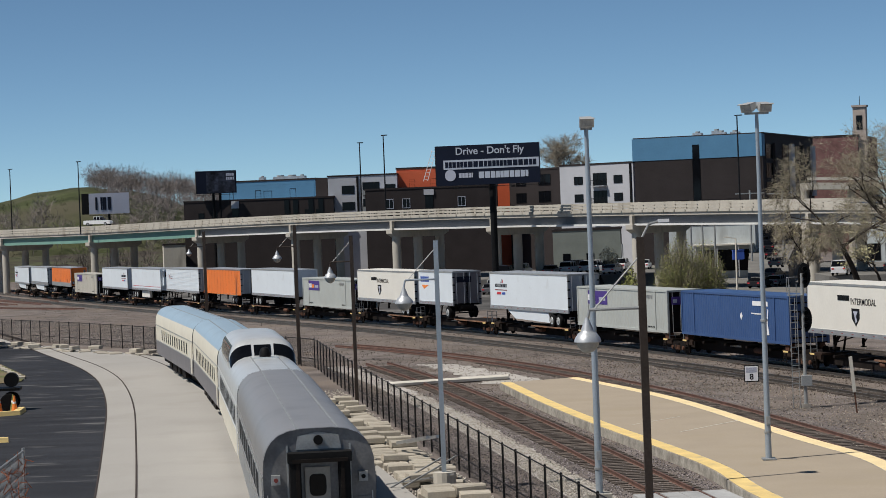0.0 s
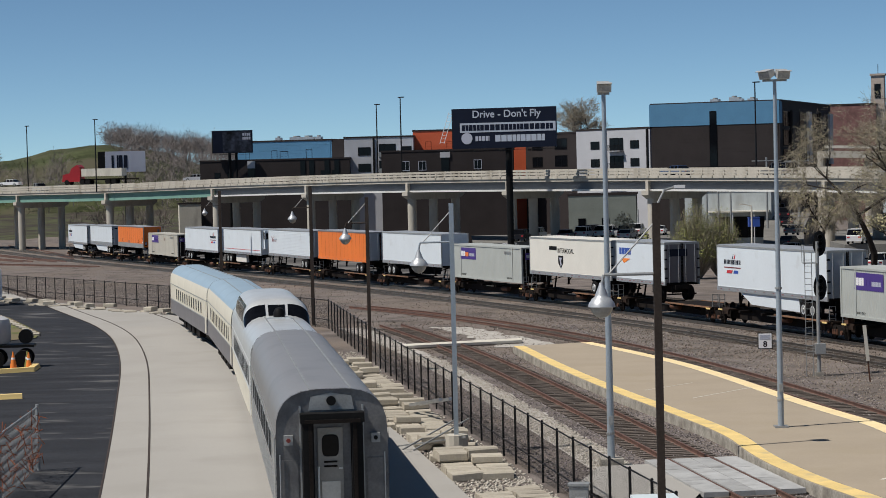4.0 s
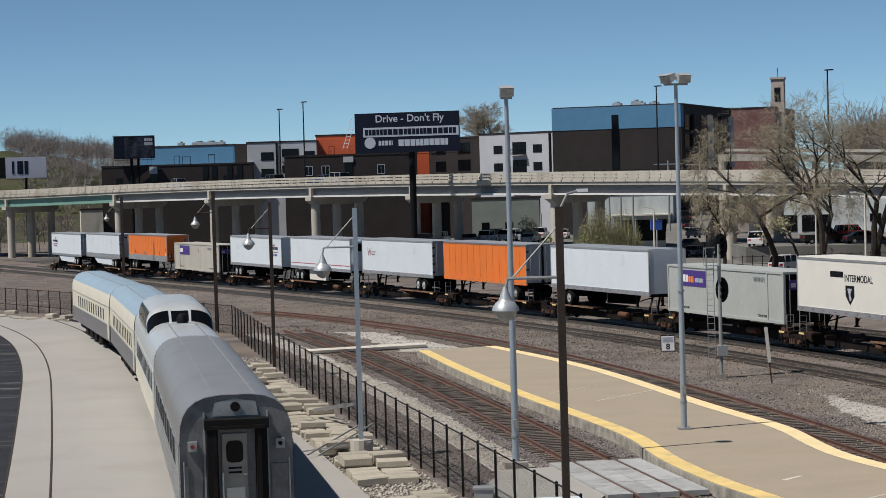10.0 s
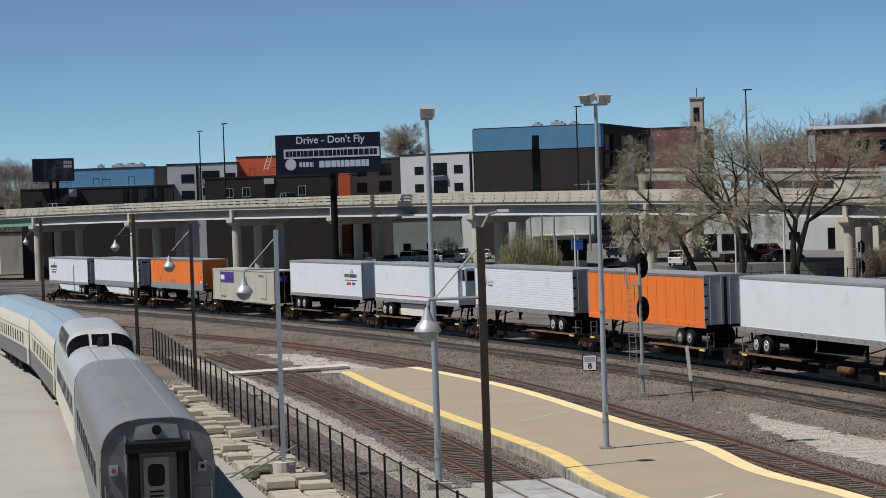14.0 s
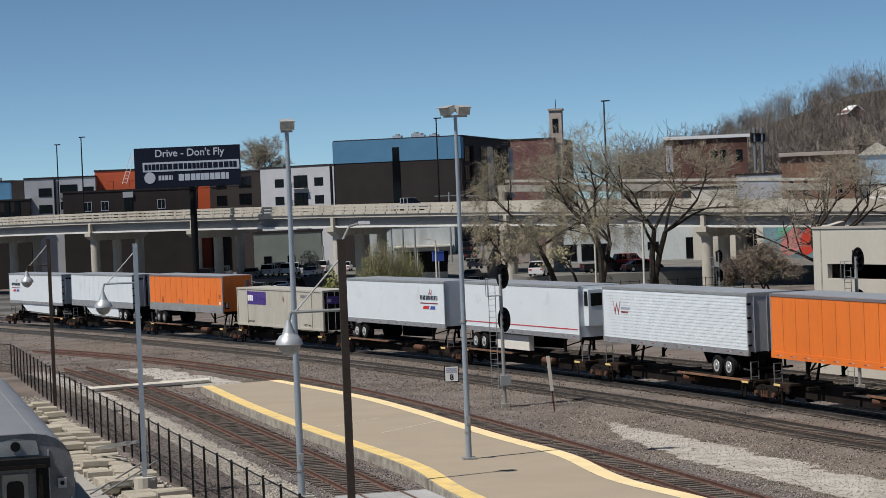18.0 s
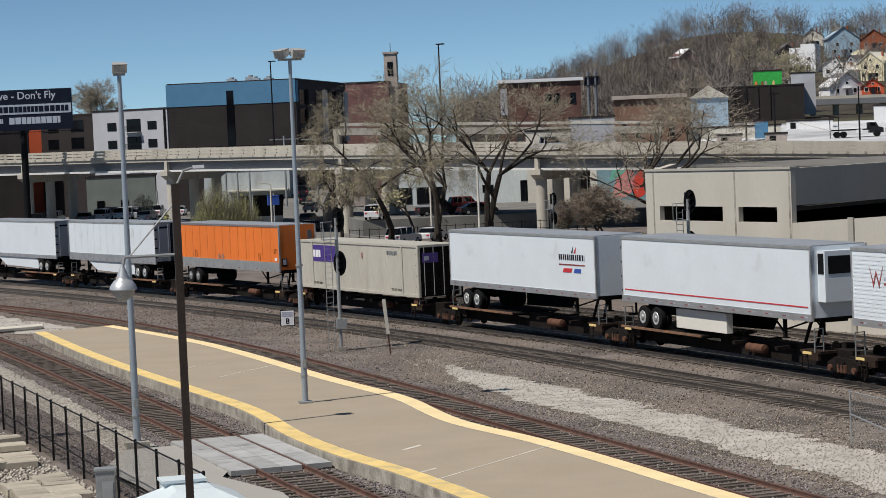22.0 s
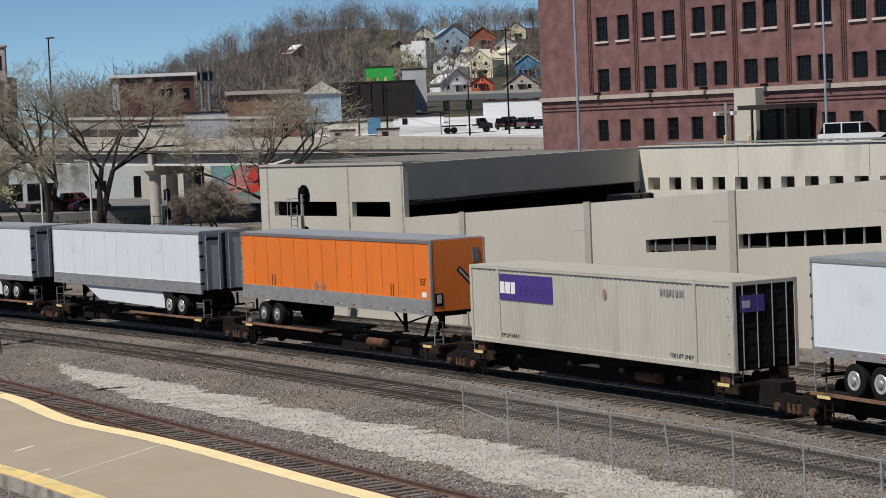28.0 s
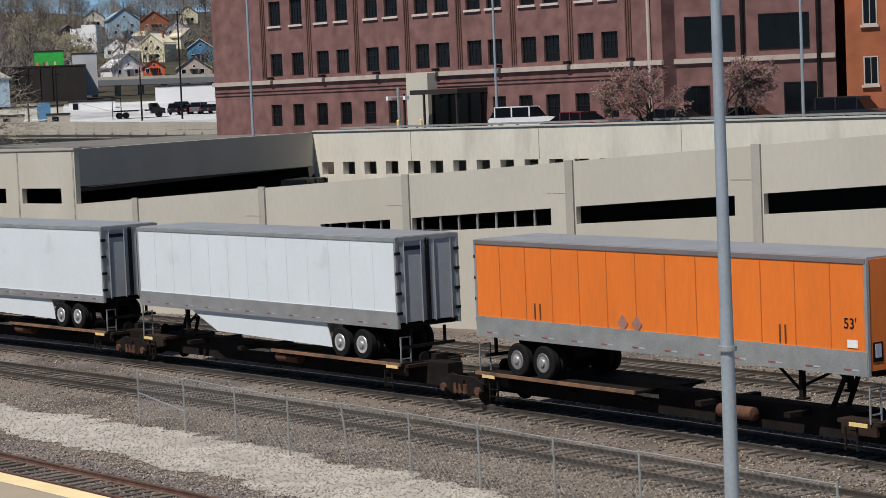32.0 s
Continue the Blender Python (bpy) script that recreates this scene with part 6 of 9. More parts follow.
# slabs and walls added to close the inside off and keep it dark
flat("upper_deck", [(36.7, 116.3), (40.6, 105.4), (61.4, 121.0), (58, 150), (45.6, 140)], 6.4, 6.9, M["garage_interior_shade"], gar)
flat("middle_deck", [(37, 116), (41, 103.8), (44, 92), (50, 73), (60, 42), (73, 80), (61.5, 119.5), (57, 149), (45.4, 139)], 3.6, 3.9, M["garage_interior_shade"], gar)
flat("back_wall", [(45.6, 140), (58, 150), (58.3, 149.6), (45.9, 139.6)], -1, 6.5, M["garage_interior_shade"], gar)
flat("side_wall", [(58, 150), (62.2, 120.2), (62.6, 120.4), (58.4, 150.2)], -1, 6.5, M["garage_interior_shade"], gar)
flat("under_ramp", [(40.6, 104.6), (61.8, 120.4), (60.5, 122.0), (40.2, 106.4)], 5.5, 5.7, M["garage_interior_shade"], gar)
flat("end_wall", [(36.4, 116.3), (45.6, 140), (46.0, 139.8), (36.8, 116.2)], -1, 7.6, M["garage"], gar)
flat("inner_wall", [(45.5, 97), (59.5, 52), (61.0, 52.4), (47.0, 97.4)], -1, 4.0, M["garage_interior_shade"], gar)
# sloping deck band behind the ramp
RA, RB = (40.2, 104.0), (61.9, 120.0)
rm = face_pose(RA, RB)
ro = part("ramp_band", Shape().sweep([[(0.2, y, 5.8), (27.0, y, 5.55), (27.0, y, 7.62), (0.2, y, 7.68)] for y in (0, 0.35)]), M["garage"])
ro.parent = gar
ro.matrix_basis = gar.matrix_basis.inverted() @ rm
# old concrete wall with small openings
WA, WB = (61.9, 120.0), (80.0, 61.1)
ow = thing("retaining_wall", "old pale concrete wall with a row of square openings", "wall", kind="structure", at=face_pose(WA, WB))
L = span(WA, WB)
part("top_band", Shape().box(L / 2, 0.25, 6.7, L, 0.5, 1.86), M["wall_white"], ow)
part("lower_band", Shape().box(L / 2, 0.25, 2.0, L, 0.5, 6.0), M["wall_white"], ow)
k = 0.0
while k < 34:
    w = 0.7 if k == 0 else 0.8
    part("pier", Shape().box(k + w / 2, 0.25, 5.385, w - 0.004, 0.5, 0.77), M["wall_white"], ow)
    k += w + 1.0
part("pier", Shape().box((k + L) / 2 - 0.1, 0.25, 5.385, L - k, 0.5, 0.77), M["wall_white"], ow)
for x in (8.2, 18.0, 27.8):
    part("joint", Shape().box(x, -0.006, 6.7, 0.05, 0.01, 1.8), M["kerb"], ow)
part("coping", Shape().box(L / 2, 0.22, 7.66, L, 0.6, 0.08), M["garage"], ow)
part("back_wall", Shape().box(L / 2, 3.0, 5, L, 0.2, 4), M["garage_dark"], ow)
terr = flat("terrace", [(62.1, 120.4), (80.3, 61.5), (110, 40), (170, 90), (100, 180), (60, 180), (58.2, 150)], 6.3, 6.8, M["street"])
tagged(terr, "raised asphalt street before the brick warehouse", "street", kind="structure")
rl = thing("guard_rail", "grey steel guard rail on the terrace edge", "railing", at=face_pose((64.5, 122), (82, 65)))
for z in (7.35, 7.75):
    part("rail", Shape().box(30, 0, z, 59, 0.06, 0.12), M["dull_alu"], rl)
for x in np.arange(1, 59, 2.0):
    part("post", Shape().box(x, 0.05, 7.4, 0.1, 0.1, 0.8), M["dull_alu"], rl)

# ---- brick warehouse ----
M["frame_brown"] = mat("window_frame", (0.03, 0.022, 0.022), 0.6, var=0.1)
M["sill_stone"] = mat("sill_stone", (0.55, 0.47, 0.44), 0.85, var=0.1)
BA, BB = (79.73, 172.46), (89.1, 120.6)
br = thing("brick_warehouse", "dark red brick warehouse with paired windows and a stone band", "building", at=face_pose(BA, BB))
L = span(BA, BB)
part("wall", Shape().box(L / 2, 16.1, 22, L, 31.8, 32), M["brick"], br)
LOW_WINDOWS = (8.0, 11.0, 14.15, 17.25, 20.3, 23.3, 35.4, 38.25, 41.1, 44.1, 46.95)
PAIRS = (8.2, 11.1, 14.45, 17.05, 20.8, 23.25, 26.85, 29.2, 32.8, 35.1, 38.7, 41.1, 44.55, 46.9)
ROWS = [(7.45, 9.22, 1.45, LOW_WINDOWS)] + [(z0, z0 + 1.86 + (0.15 if z0 > 12 else 0), 1.6, PAIRS) for z0 in (11.56, 15.72, 19.9, 24.1)]
facing, z = Shape(), 6.0
for z0, z1, w, us in ROWS:
    facing.box(L / 2, 0.1, (z + z0) / 2, L, 0.2, z0 - z)
    u = 0.0
    for a in list(us) + [L]:
        facing.box((u + a) / 2, 0.1, (z0 + z1) / 2, a - u, 0.2, z1 - z0)
        u = a + w
    z = z1
facing.box(L / 2, 0.1, (z + 38) / 2, L, 0.2, 38 - z)
part("brick_facing", facing, M["brick"], br)
bd = part("stone_band", Shape().box(L / 2, -0.1, 11.1, L + 0.2, 0.2, 0.34), M["stone"], br, "pale stone string course")
part("brick_course", Shape().box(L / 2, -0.04, 10.45, L, 0.08, 0.12).box(L / 2, -0.04, 10.15, L, 0.08, 0.08), M["brick"], br)
for x in (8.5, 15.5, 22.4, 29.5, 36.5, 43.8, 50):
    part("band_lamp", Shape().box(x, -0.35, 11.42, 0.35, 0.5, 0.2), M["dark_pole"], bd)
for z0, z1, w, us in ROWS:
    for u in us:
        wn = window(br, u, u + w, z0, z1, M["frame_brown"], M["pane"], y=0.2, bars=1 if z0 < 10 else 3, cross=1 if z0 < 10 else 2)
        if z0 > 12:
            part("sill", Shape().box(u + w / 2, -0.02, z0 - 0.09, w + 0.25, 0.24, 0.17), M["sill_stone"], wn)
# raised darker strips stand in for the shade in three brick grooves
for u in (7.35, 13.6, 19.75, 25.95, 32.0, 37.95, 43.85, 49.6):
    for o in (-0.22, 0, 0.22):
        part("pilaster_strip", Shape().box(u + o, -0.05, 24.5, 0.11, 0.1, 26), M["brown_brick"], br)
part("downpipe", Shape().tube((51.6, -0.15, 7), (51.6, -0.15, 38), 0.13, n=8), M["stone"], br)
py = part("entrance_pylon", Shape().box(28.0, -0.5, 9.1, 2.5, 1.0, 4.2), M["garage"], br, "beige concrete entrance pylon")
cn = part("entrance_canopy", Shape().box(32.2, -1.5, 9.75, 5.4, 3.0, 0.35), M["dark_clad"], br)
part("entrance_glass", Shape().box(31.7, -0.6, 8.3, 6.2, 0.1, 2.5), M["pane"], cn)
for x in (28.7, 31.0, 34.7):
    part("canopy_post", Shape().box(x, -2.9, 8.35, 0.14, 0.14, 2.7), M["dark_clad"], cn)
for x in (31.0, 33.6):
    t = thing("bollard", "yellow steel bollard by the entrance", "bollard", at=br.matrix_basis @ Matrix.Translation((x, -5.5, 6.8)))
    part("post", Shape().tube((0, 0, 0), (0, 0, 0.95), 0.11, n=10), M["yellow"], t)
    part("cap", Shape().lathe((0, 0, 0.95), [(0.11, 0), (0.08, 0.05), (0.02, 0.07)], 10), M["yellow"], t)
t = thing("sensor_mast", "grey mast with cameras and a small box", "mast", at=br.matrix_basis @ Matrix.Translation((28.4, -3.2, 6.8)))
part("pole", Shape().tube((0, 0, 0), (0, 0, 3.4), 0.12, n=8), M["dull_alu"], t)
part("arm", Shape().box(0, 0, 2.7, 2.2, 0.1, 0.1), M["dull_alu"], t)
for x in (-1.0, 1.0):
    part("camera_box", Shape().box(x, -0.1, 2.6, 0.25, 0.4, 0.3), M["sign_white"], t)
# darker wing and lit brick block
b = building("brick_wing", (89.6, 121.4), (99.2, 114.6), 25, 6.5, 38, "brick", "shaded red brick wing with wide dark windows")
part("stone_band", Shape().box(5.9, -0.08, 11.1, 11.6, 0.16, 0.34), M["stone"], b)
for z0 in (11.7, 16.0, 20.2):
    for u in (1.6, 6.6):
        window(b, u, u + 3.4, z0, z0 + 2.4, M["black"], M["pane"], bars=2)
window(b, 1.4, 3.2, 7.3, 9.4, M["black"], M["pane"], bars=1)
window(b, 8.2, 10.4, 7.3, 9.4, M["black"], M["pane"], bars=1)
for x in (0.4, 5.5, 10.6):
    part("downpipe", Shape().tube((x, -0.15, 7), (x, -0.15, 30), 0.14, n=8), M["black"], b)
b = building("brick_block", (98.6, 112.9), (112, 92), 25, 6.5, 38, "brick_lit", "orange-red brick building in full sun")
for z0 in (9.0, 13.0, 17.2):
    for u in (1.2, 3.4, 7.5, 9.7, 13.5):
        window(b, u, u + 1.0, z0, z0 + 1.9, M["stone"], M["pane"], bars=1, sill=M["stone"])

# tall poles on the terrace
for x, y, z0, z1 in ((60.8, 126.1, 6.9, 20.5), (79.7, 127.0, 6.8, 19), (78.5, 93.5, 6.8, 18)):
    t = thing("flood_pole", "slim pale steel light pole on the garage deck", "light pole", group="garage poles", at=Matrix.Translation((x, y, 0)))
    part("base", Shape().tube((0, 0, z0), (0, 0, z0 + 0.35), 0.3, n=10), M["garage"], t)
    part("pole", Shape().tube((0, 0, z0 + 0.3), (0, 0, z1), 0.1, 0.07, n=8), M["pole_blue"], t)
    part("lamp_head", Shape().box(-0.5, 0, z1 + 0.03, 0.7, 0.35, 0.14).box(0.5, 0, z1 + 0.03, 0.7, 0.35, 0.14), M["sign_white"], t)
for tone, kind, x, y, a, lab in (("white", "suv", 78.0, 120.6, -56, "white sport utility car parked on the terrace"), ("maroon", "sedan", 73.4, 107.4, -68, "dark red sedan parked on the terrace"),
                                 ("black", "suv", 80.0, 91.0, -66, "black utility car on the terrace"), ("blue", "pickup", 81.8, 85.0, -66, "dark blue pickup on the terrace"), ("grey", "sedan", 77.4, 96.8, -66, "grey sedan behind the guard rail"),
                                 ("black", "sedan", 76.0, 101.5, -66, "black sedan behind the guard rail")):
    motor_car(tone, kind, pose(x, y, 6.8, 0, 0, a), lab)
motor_car("black", "suv", pose(58.0, 113.0, 3.35, 0, 0, 35), "black car inside the garage ramp")

# pale yard and roofs below the hill houses
s = Shape()
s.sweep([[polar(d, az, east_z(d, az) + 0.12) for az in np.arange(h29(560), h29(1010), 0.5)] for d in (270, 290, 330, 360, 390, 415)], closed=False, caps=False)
setting("pavement_yard", s, M["street_pale"], "pale grey paved yard below the hill houses", "pavement")

# ---- passenger cars ----
M["coach_glass"] = mat("coach_glass", (0.012, 0.013, 0.015), 0.5, var=0.2, scale=2, fine=8, spec=0.1)
M["door_steel"] = mat("door_steel", (0.3, 0.285, 0.26), 0.5, metal=0.1, var=0.1, scale=2, fine=14)
M["red_lens"] = mat("red_lens", (0.2, 0.03, 0.025), 0.3)

CP = np.array(poly_line(CAR_LINE, 40, 175, 0.25))
CD = np.concatenate([[0], np.cumsum(np.linalg.norm(np.diff(CP, axis=0), axis=1))])
CAR0 = float(np.interp(58.6, CP[:, 1], CD))


def car_pose(d0, length):
    a = [float(np.interp(d0 + length * 0.12, CD, CP[:, k])) for k in (0, 1)]
    b = [float(np.interp(d0 + length * 0.88, CD, CP[:, k])) for k in (0, 1)]
    return pose((a[0] + b[0]) / 2, (a[1] + b[1]) / 2, gz((a[1] + b[1]) / 2), 0, 0, math.degrees(math.atan2(b[1] - a[1], b[0] - a[0])))


def car_ring(z_top, half=1.52, eave=2.95, n=13):
    """Right side up over the roof to the left side, as (y, z)."""
    ring = [(-half, 1.0), (-half, eave)]
    for i in range(1, n):
        u = math.pi * i / n
        c, s = math.cos(u), math.sin(u)
        ring.append((-half * math.copysign(abs(c) ** 0.62, c), eave + (z_top - eave) * s ** 0.72))
    return ring + [(half, eave), (half, 1.0)]


def passenger_car(m, label, length, roof, upper, lower, z_top=4.25, windows=(), dome=False, end=True):
    """A streamlined coach; x runs from its near end (-) to its far end (+)."""
    t = thing("passenger_car", label, "passenger car", group="parked passenger cars", at=m)
    h = length / 2 - 0.48
    ring = car_ring(z_top)
    part("roof", Shape().sweep([[(x, y, z) for y, z in ring[1:-1]] for x in np.linspace(-h, h, 9)]), M[roof], t, smooth=True)
    for y in (-1.52, 1.52):
        sg = 1 if y > 0 else -1
        part("side_upper", Shape().box(0, y - sg * 0.03, 2.4, 2 * h, 0.06, 1.12), M[upper], t)
        s = Shape().box(0, y - sg * 0.03, 1.37, 2 * h, 0.06, 0.94)
        part("side_lower", s, M[lower], t)
        if lower == "stainless" or roof == "car_roof":
            for z in np.arange(1.0, 1.82, 0.1):
                part("flute", Shape().box(0, y + sg * 0.004, z, 2 * h - 0.2, 0.02, 0.05), M["stainless"], t)
        part("belt_rail", Shape().box(0, y + sg * 0.006, 1.87, 2 * h, 0.02, 0.07).box(0, y + sg * 0.006, 2.96, 2 * h, 0.02, 0.05), M[roof if roof != "blue_roof" else "dull_alu"], t)
        for x0, x1 in windows:
            w = part("window", Shape().box((x0 + x1) / 2, y + sg * 0.004, 2.4, x1 - x0, 0.03, 0.78), M["dull_alu"] if upper != "car_cream" else M[upper], t)
            part("pane", Shape().box((x0 + x1) / 2, y + sg * 0.016, 2.4, x1 - x0 - 0.1, 0.02, 0.68), M["coach_glass"], w)
        if upper == "car_cream":
            low = [(yy * 1.004 + sg * 0.004, z + 0.004) for yy, z in (ring[1:4] if sg < 0 else ring[-4:-1])]
            part("letterboard", Shape().sweep([[(x, yy, z) for yy, z in low] for x in (-h, h)], closed=False, caps=False), M[upper], t, smooth=True)
        part("vestibule_door", Shape().box(-h + 0.9, y + sg * 0.008, 1.95, 0.75, 0.03, 1.9), M[upper], t)
        if roof != "blue_roof":
            part("skirt", Shape().box(0, y - sg * 0.08, 0.84, 2 * h * 0.6, 0.05, 0.34), M[lower], t)
    for x in (-h, h):
        sg = 1 if x > 0 else -1
        s = Shape().sweep([[(x + o, y, z) for y, z in ring] for o in (-0.02, 0.02)])
        e = part("end_wall", s, M["end_steel"], t, "dark weathered steel end")
        d = part("diaphragm", Shape().box(x + sg * 0.26, -0.66, 2.22, 0.5, 0.3, 2.45).box(x + sg * 0.26, 0.66, 2.22, 0.5, 0.3, 2.45).box(x + sg * 0.27, 0, 3.5, 0.54, 1.72, 0.26), M["rubber"], t, "black rubber gangway frame")
        part("diaphragm_face", Shape().box(x + sg * 0.53, -0.6, 2.2, 0.05, 0.1, 2.3).box(x + sg * 0.53, 0.6, 2.2, 0.05, 0.1, 2.3).box(x + sg * 0.56, 0, 3.42, 0.05, 1.5, 0.1), M["under"], d)
        dr = part("end_door", Shape().box(x + sg * 0.06, 0.05, 2.1, 0.06, 0.68, 2.2), M["door_steel"], t, "pale grey steel end door with a window")
        pane = [(0.05 + 0.23 * math.copysign(abs(math.cos(u)) ** 0.5, math.cos(u)), 2.72 + 0.3 * math.copysign(abs(math.sin(u)) ** 0.5, math.sin(u))) for u in np.linspace(0.1, 6.383, 21)[:-1]]
        part("door_pane", Shape().sweep([[(x + sg * o, py, pz) for py, pz in pane] for o in (0.08, 0.1)]), M["pane"], dr, "rounded dark window")
        part("door_handle", Shape().box(x + sg * 0.12, -0.22, 2.1, 0.05, 0.1, 0.05), M["alu"], dr)
        part("door_vent", Shape().box(x + sg * 0.1, 0.05, 2.28, 0.02, 0.36, 0.05).box(x + sg * 0.1, 0.05, 2.16, 0.02, 0.36, 0.05), M["under"], dr)
        part("kick_plate", Shape().box(x + sg * 0.1, 0.05, 1.5, 0.02, 0.5, 0.5), M["stainless"], dr)
        part("gangway_rail", Shape().tube((x + sg * 0.42, 0.4, 1.2), (x + sg * 0.42, 0.4, 2.2), 0.03, n=8), M["alu"], d)
        for y in (-1.18, 1.18):
            lb = part("marker_lamp", Shape().box(x + sg * 0.1, y, 2.9, 0.16, 0.24, 0.26), M["dull_alu"], t)
            part("lens", Shape().lathe((x + sg * 0.18, y, 2.9), [(0.06, -0.02), (0.06, 0.02)], 10, "X"), M["red_lens"] if y > 0 else M["black"], lb)
            part("end_panel", Shape().box(x + sg * 0.035, y, 1.75, 0.03, 0.5, 1.2), M["end_steel"], t)
            part("end_seam", Shape().box(x + sg * 0.035, y * 0.72, 2.5, 0.04, 0.05, 2.6), M["dull_alu"], t)
            part("grab_rail", Shape().tube((x + sg * 0.1, y * 1.2, 1.1), (x + sg * 0.1, y * 1.2, 2.5), 0.02, n=6), M["alu"], t)
        part("end_lamp", Shape().lathe((x + sg * 0.08, 0, z_top - 0.32), [(0.13, -0.05), (0.13, 0.05), (0.1, 0.06)], 14, "X"), M["black"], t)
        part("end_plate", Shape().sweep([[(x + sg * o, y, z) for y, z in [(-0.62, 3.68), (-0.55, z_top - 0.2), (0, z_top - 0.1), (0.55, z_top - 0.2), (0.62, 3.68)]] for o in (0.03, 0.05)]), M["dull_alu"], t)
        part("roof_trim", Shape().sweep([[(x + sg * (0.02 + o), y * 1.012, z + 0.015) for y, z in ring] for o in (0, 0.06)], closed=False, caps=False), M["dark_clad"], t)
        part("step", Shape().box(x - sg * 0.9, -1.35, 0.55, 0.7, 0.4, 0.08).box(x - sg * 0.9, -1.35, 0.85, 0.7, 0.4, 0.08), M["under"], t)
        part("coupler", Shape().box(x + sg * 0.3, 0, 0.85, 0.7, 0.25, 0.25), M["under"], t)
        b = part("bogie", Shape().box(x - sg * 3.2, 0, 0.62, 3.0, 2.0, 0.25), M["under"], t)
        for o in (-1.2, 0, 1.2):
            wheel_pair(b, x - sg * 3.2 + o, 0.46, 0.46, M["under"])
        for y in (-1.05, 1.05):
            part("side_frame", Shape().box(x - sg * 3.2, y, 0.6, 3.4, 0.14, 0.32), M["under"], b)
    part("underframe", Shape().box(0, 0, 0.95, 2 * h, 2.6, 0.2), M["under"], t)
    for x, w in ((-4.5, 2.2), (-1.2, 1.6), (1.6, 2.4), (4.6, 1.4)):
        part("equipment_box", Shape().box(x, -0.95, 0.6, w, 0.7, 0.6), M["under"], t)
        part("equipment_box", Shape().box(x, 0.95, 0.6, w, 0.7, 0.6), M["under"], t)
    for y in (-0.55, 0.55):
        part("roof_seam", Shape().box(0, y, z_top - 0.035, 2 * h, 0.05, 0.05), M["dull_alu"], t)
    if dome:
        # the raised dome: a silver shell with a raked three-pane front and ribbed side glass
        x0, x1, zb, hh = -1.6, 8.2, 3.62, 1.32
        SEC = [(x0 - 1.25, 0.0, 0.93), (x0 - 1.05, 0.16, 0.95), (x0 - 0.35, 0.74, 0.985), (x0 - 0.08, 0.92, 0.995), (x0 + 0.35, 1.0, 1.0), (x1 - 0.9, 1.0, 1.0), (x1 - 0.3, 0.86, 0.99), (x1 + 0.5, 0.3, 0.95), (x1 + 0.8, 0.0, 0.93)]

        def dome_at(x, a, out=0.0):
            k, w = (float(np.interp(x, [q[0] for q in SEC], [q[i] for q in SEC])) for i in (1, 2))
            c, sn = math.cos(a), math.sin(a)
            return (x - out * 0.6 * (x < x0 + 0.3), -(1.42 * w + out) * math.copysign(abs(c) ** 0.55, c), zb + (hh * k) * sn ** 0.6 + out * sn)

        arc = [math.pi * i / 24 for i in range(25)]
        part("dome_shell", Shape().sweep([[dome_at(x, a) for a in arc] for x, _, _ in SEC]), M["silver"], t, "silver dome roof and frame", smooth=True)
        part("dome_base", Shape().box((x0 + x1) / 2, 0, 3.4, x1 - x0 + 2, 2.86, 0.5), M["silver"], t)

        def pane_patch(name, xa, xb, a0, a1, out=0.025):
            s = Shape()
            s.sweep([[dome_at(x, a, out) for a in np.linspace(radians(a0), radians(a1), 9)] for x in np.linspace(xa, xb, 4)], closed=False, caps=False)
            return part(name, s, M["pane"], t, "dark dome glass", smooth=True)

        pane_patch("front_pane", x0 - 0.95, x0 - 0.28, 85.3, 94.7)
        pane_patch("front_pane", x0 - 1.08, x0 - 0.25, 10, 82)
        pane_patch("front_pane", x0 - 1.08, x0 - 0.25, 98, 170)
        for i in range(7):
            xa = x0 + 0.4 + i * (x1 - x0 - 1.4) / 7
            pane_patch("side_pane", xa + 0.06, xa + (x1 - x0 - 1.4) / 7 - 0.06, 5, 40)
            pane_patch("side_pane", xa + 0.06, xa + (x1 - x0 - 1.4) / 7 - 0.06, 140, 175)
        for y in (-1.0, -0.5, 0.5, 1.0):
            part("roof_crease", Shape().bar((-h, y, z_top - (0.06 if abs(y) < 0.8 else 0.2)), (x0 - 1.2, y, z_top - (0.06 if abs(y) < 0.8 else 0.2)), 0.04), M["stainless"], t)
        # black box added in place of the shade between the two cars
        part("gap_curtain", Shape().box(-h - 0.42, 0, 2.35, 0.7, 2.94, 2.5), M["rubber"], t, "added black box for the dark gap between the cars")
        part("beacon", Shape().lathe((x0 - 2.6, 0, z_top), [(0.24, 0), (0.24, 0.24), (0.17, 0.4), (0.03, 0.46)], 14), M["black"], t, smooth=True)
        part("beacon_base", Shape().box(x0 - 2.6, 0, z_top + 0.02, 0.5, 1.1, 0.06), M["silver"], t)
    else:
        for x in (-h + 2.0, h - 2):
            part("roof_vent", Shape().box(x, -0.9, z_top - 0.25, 0.3, 0.2, 0.16), M["car_grey"], t)
    return t


CL = 24.6
wide = [(x, x + 1.5) for x in np.arange(-8.5, 8.5, 2.3)]
slim = [(x, x + 0.62) for x in np.arange(-9.6, 9.0, 1.55)]
passenger_car(car_pose(CAR0, CL), "grey-roofed streamlined coach with a dark open end", CL, "car_roof", "stainless", "stainless", windows=wide)
passenger_car(car_pose(CAR0 + CL, CL), "silver dome car with a glazed observation dome", CL, "silver", "silver", "car_cream", windows=slim, dome=True)
passenger_car(car_pose(CAR0 + 2 * CL, CL), "cream coach with a pale blue roof", CL, "blue_roof", "car_cream", "car_grey", windows=slim)
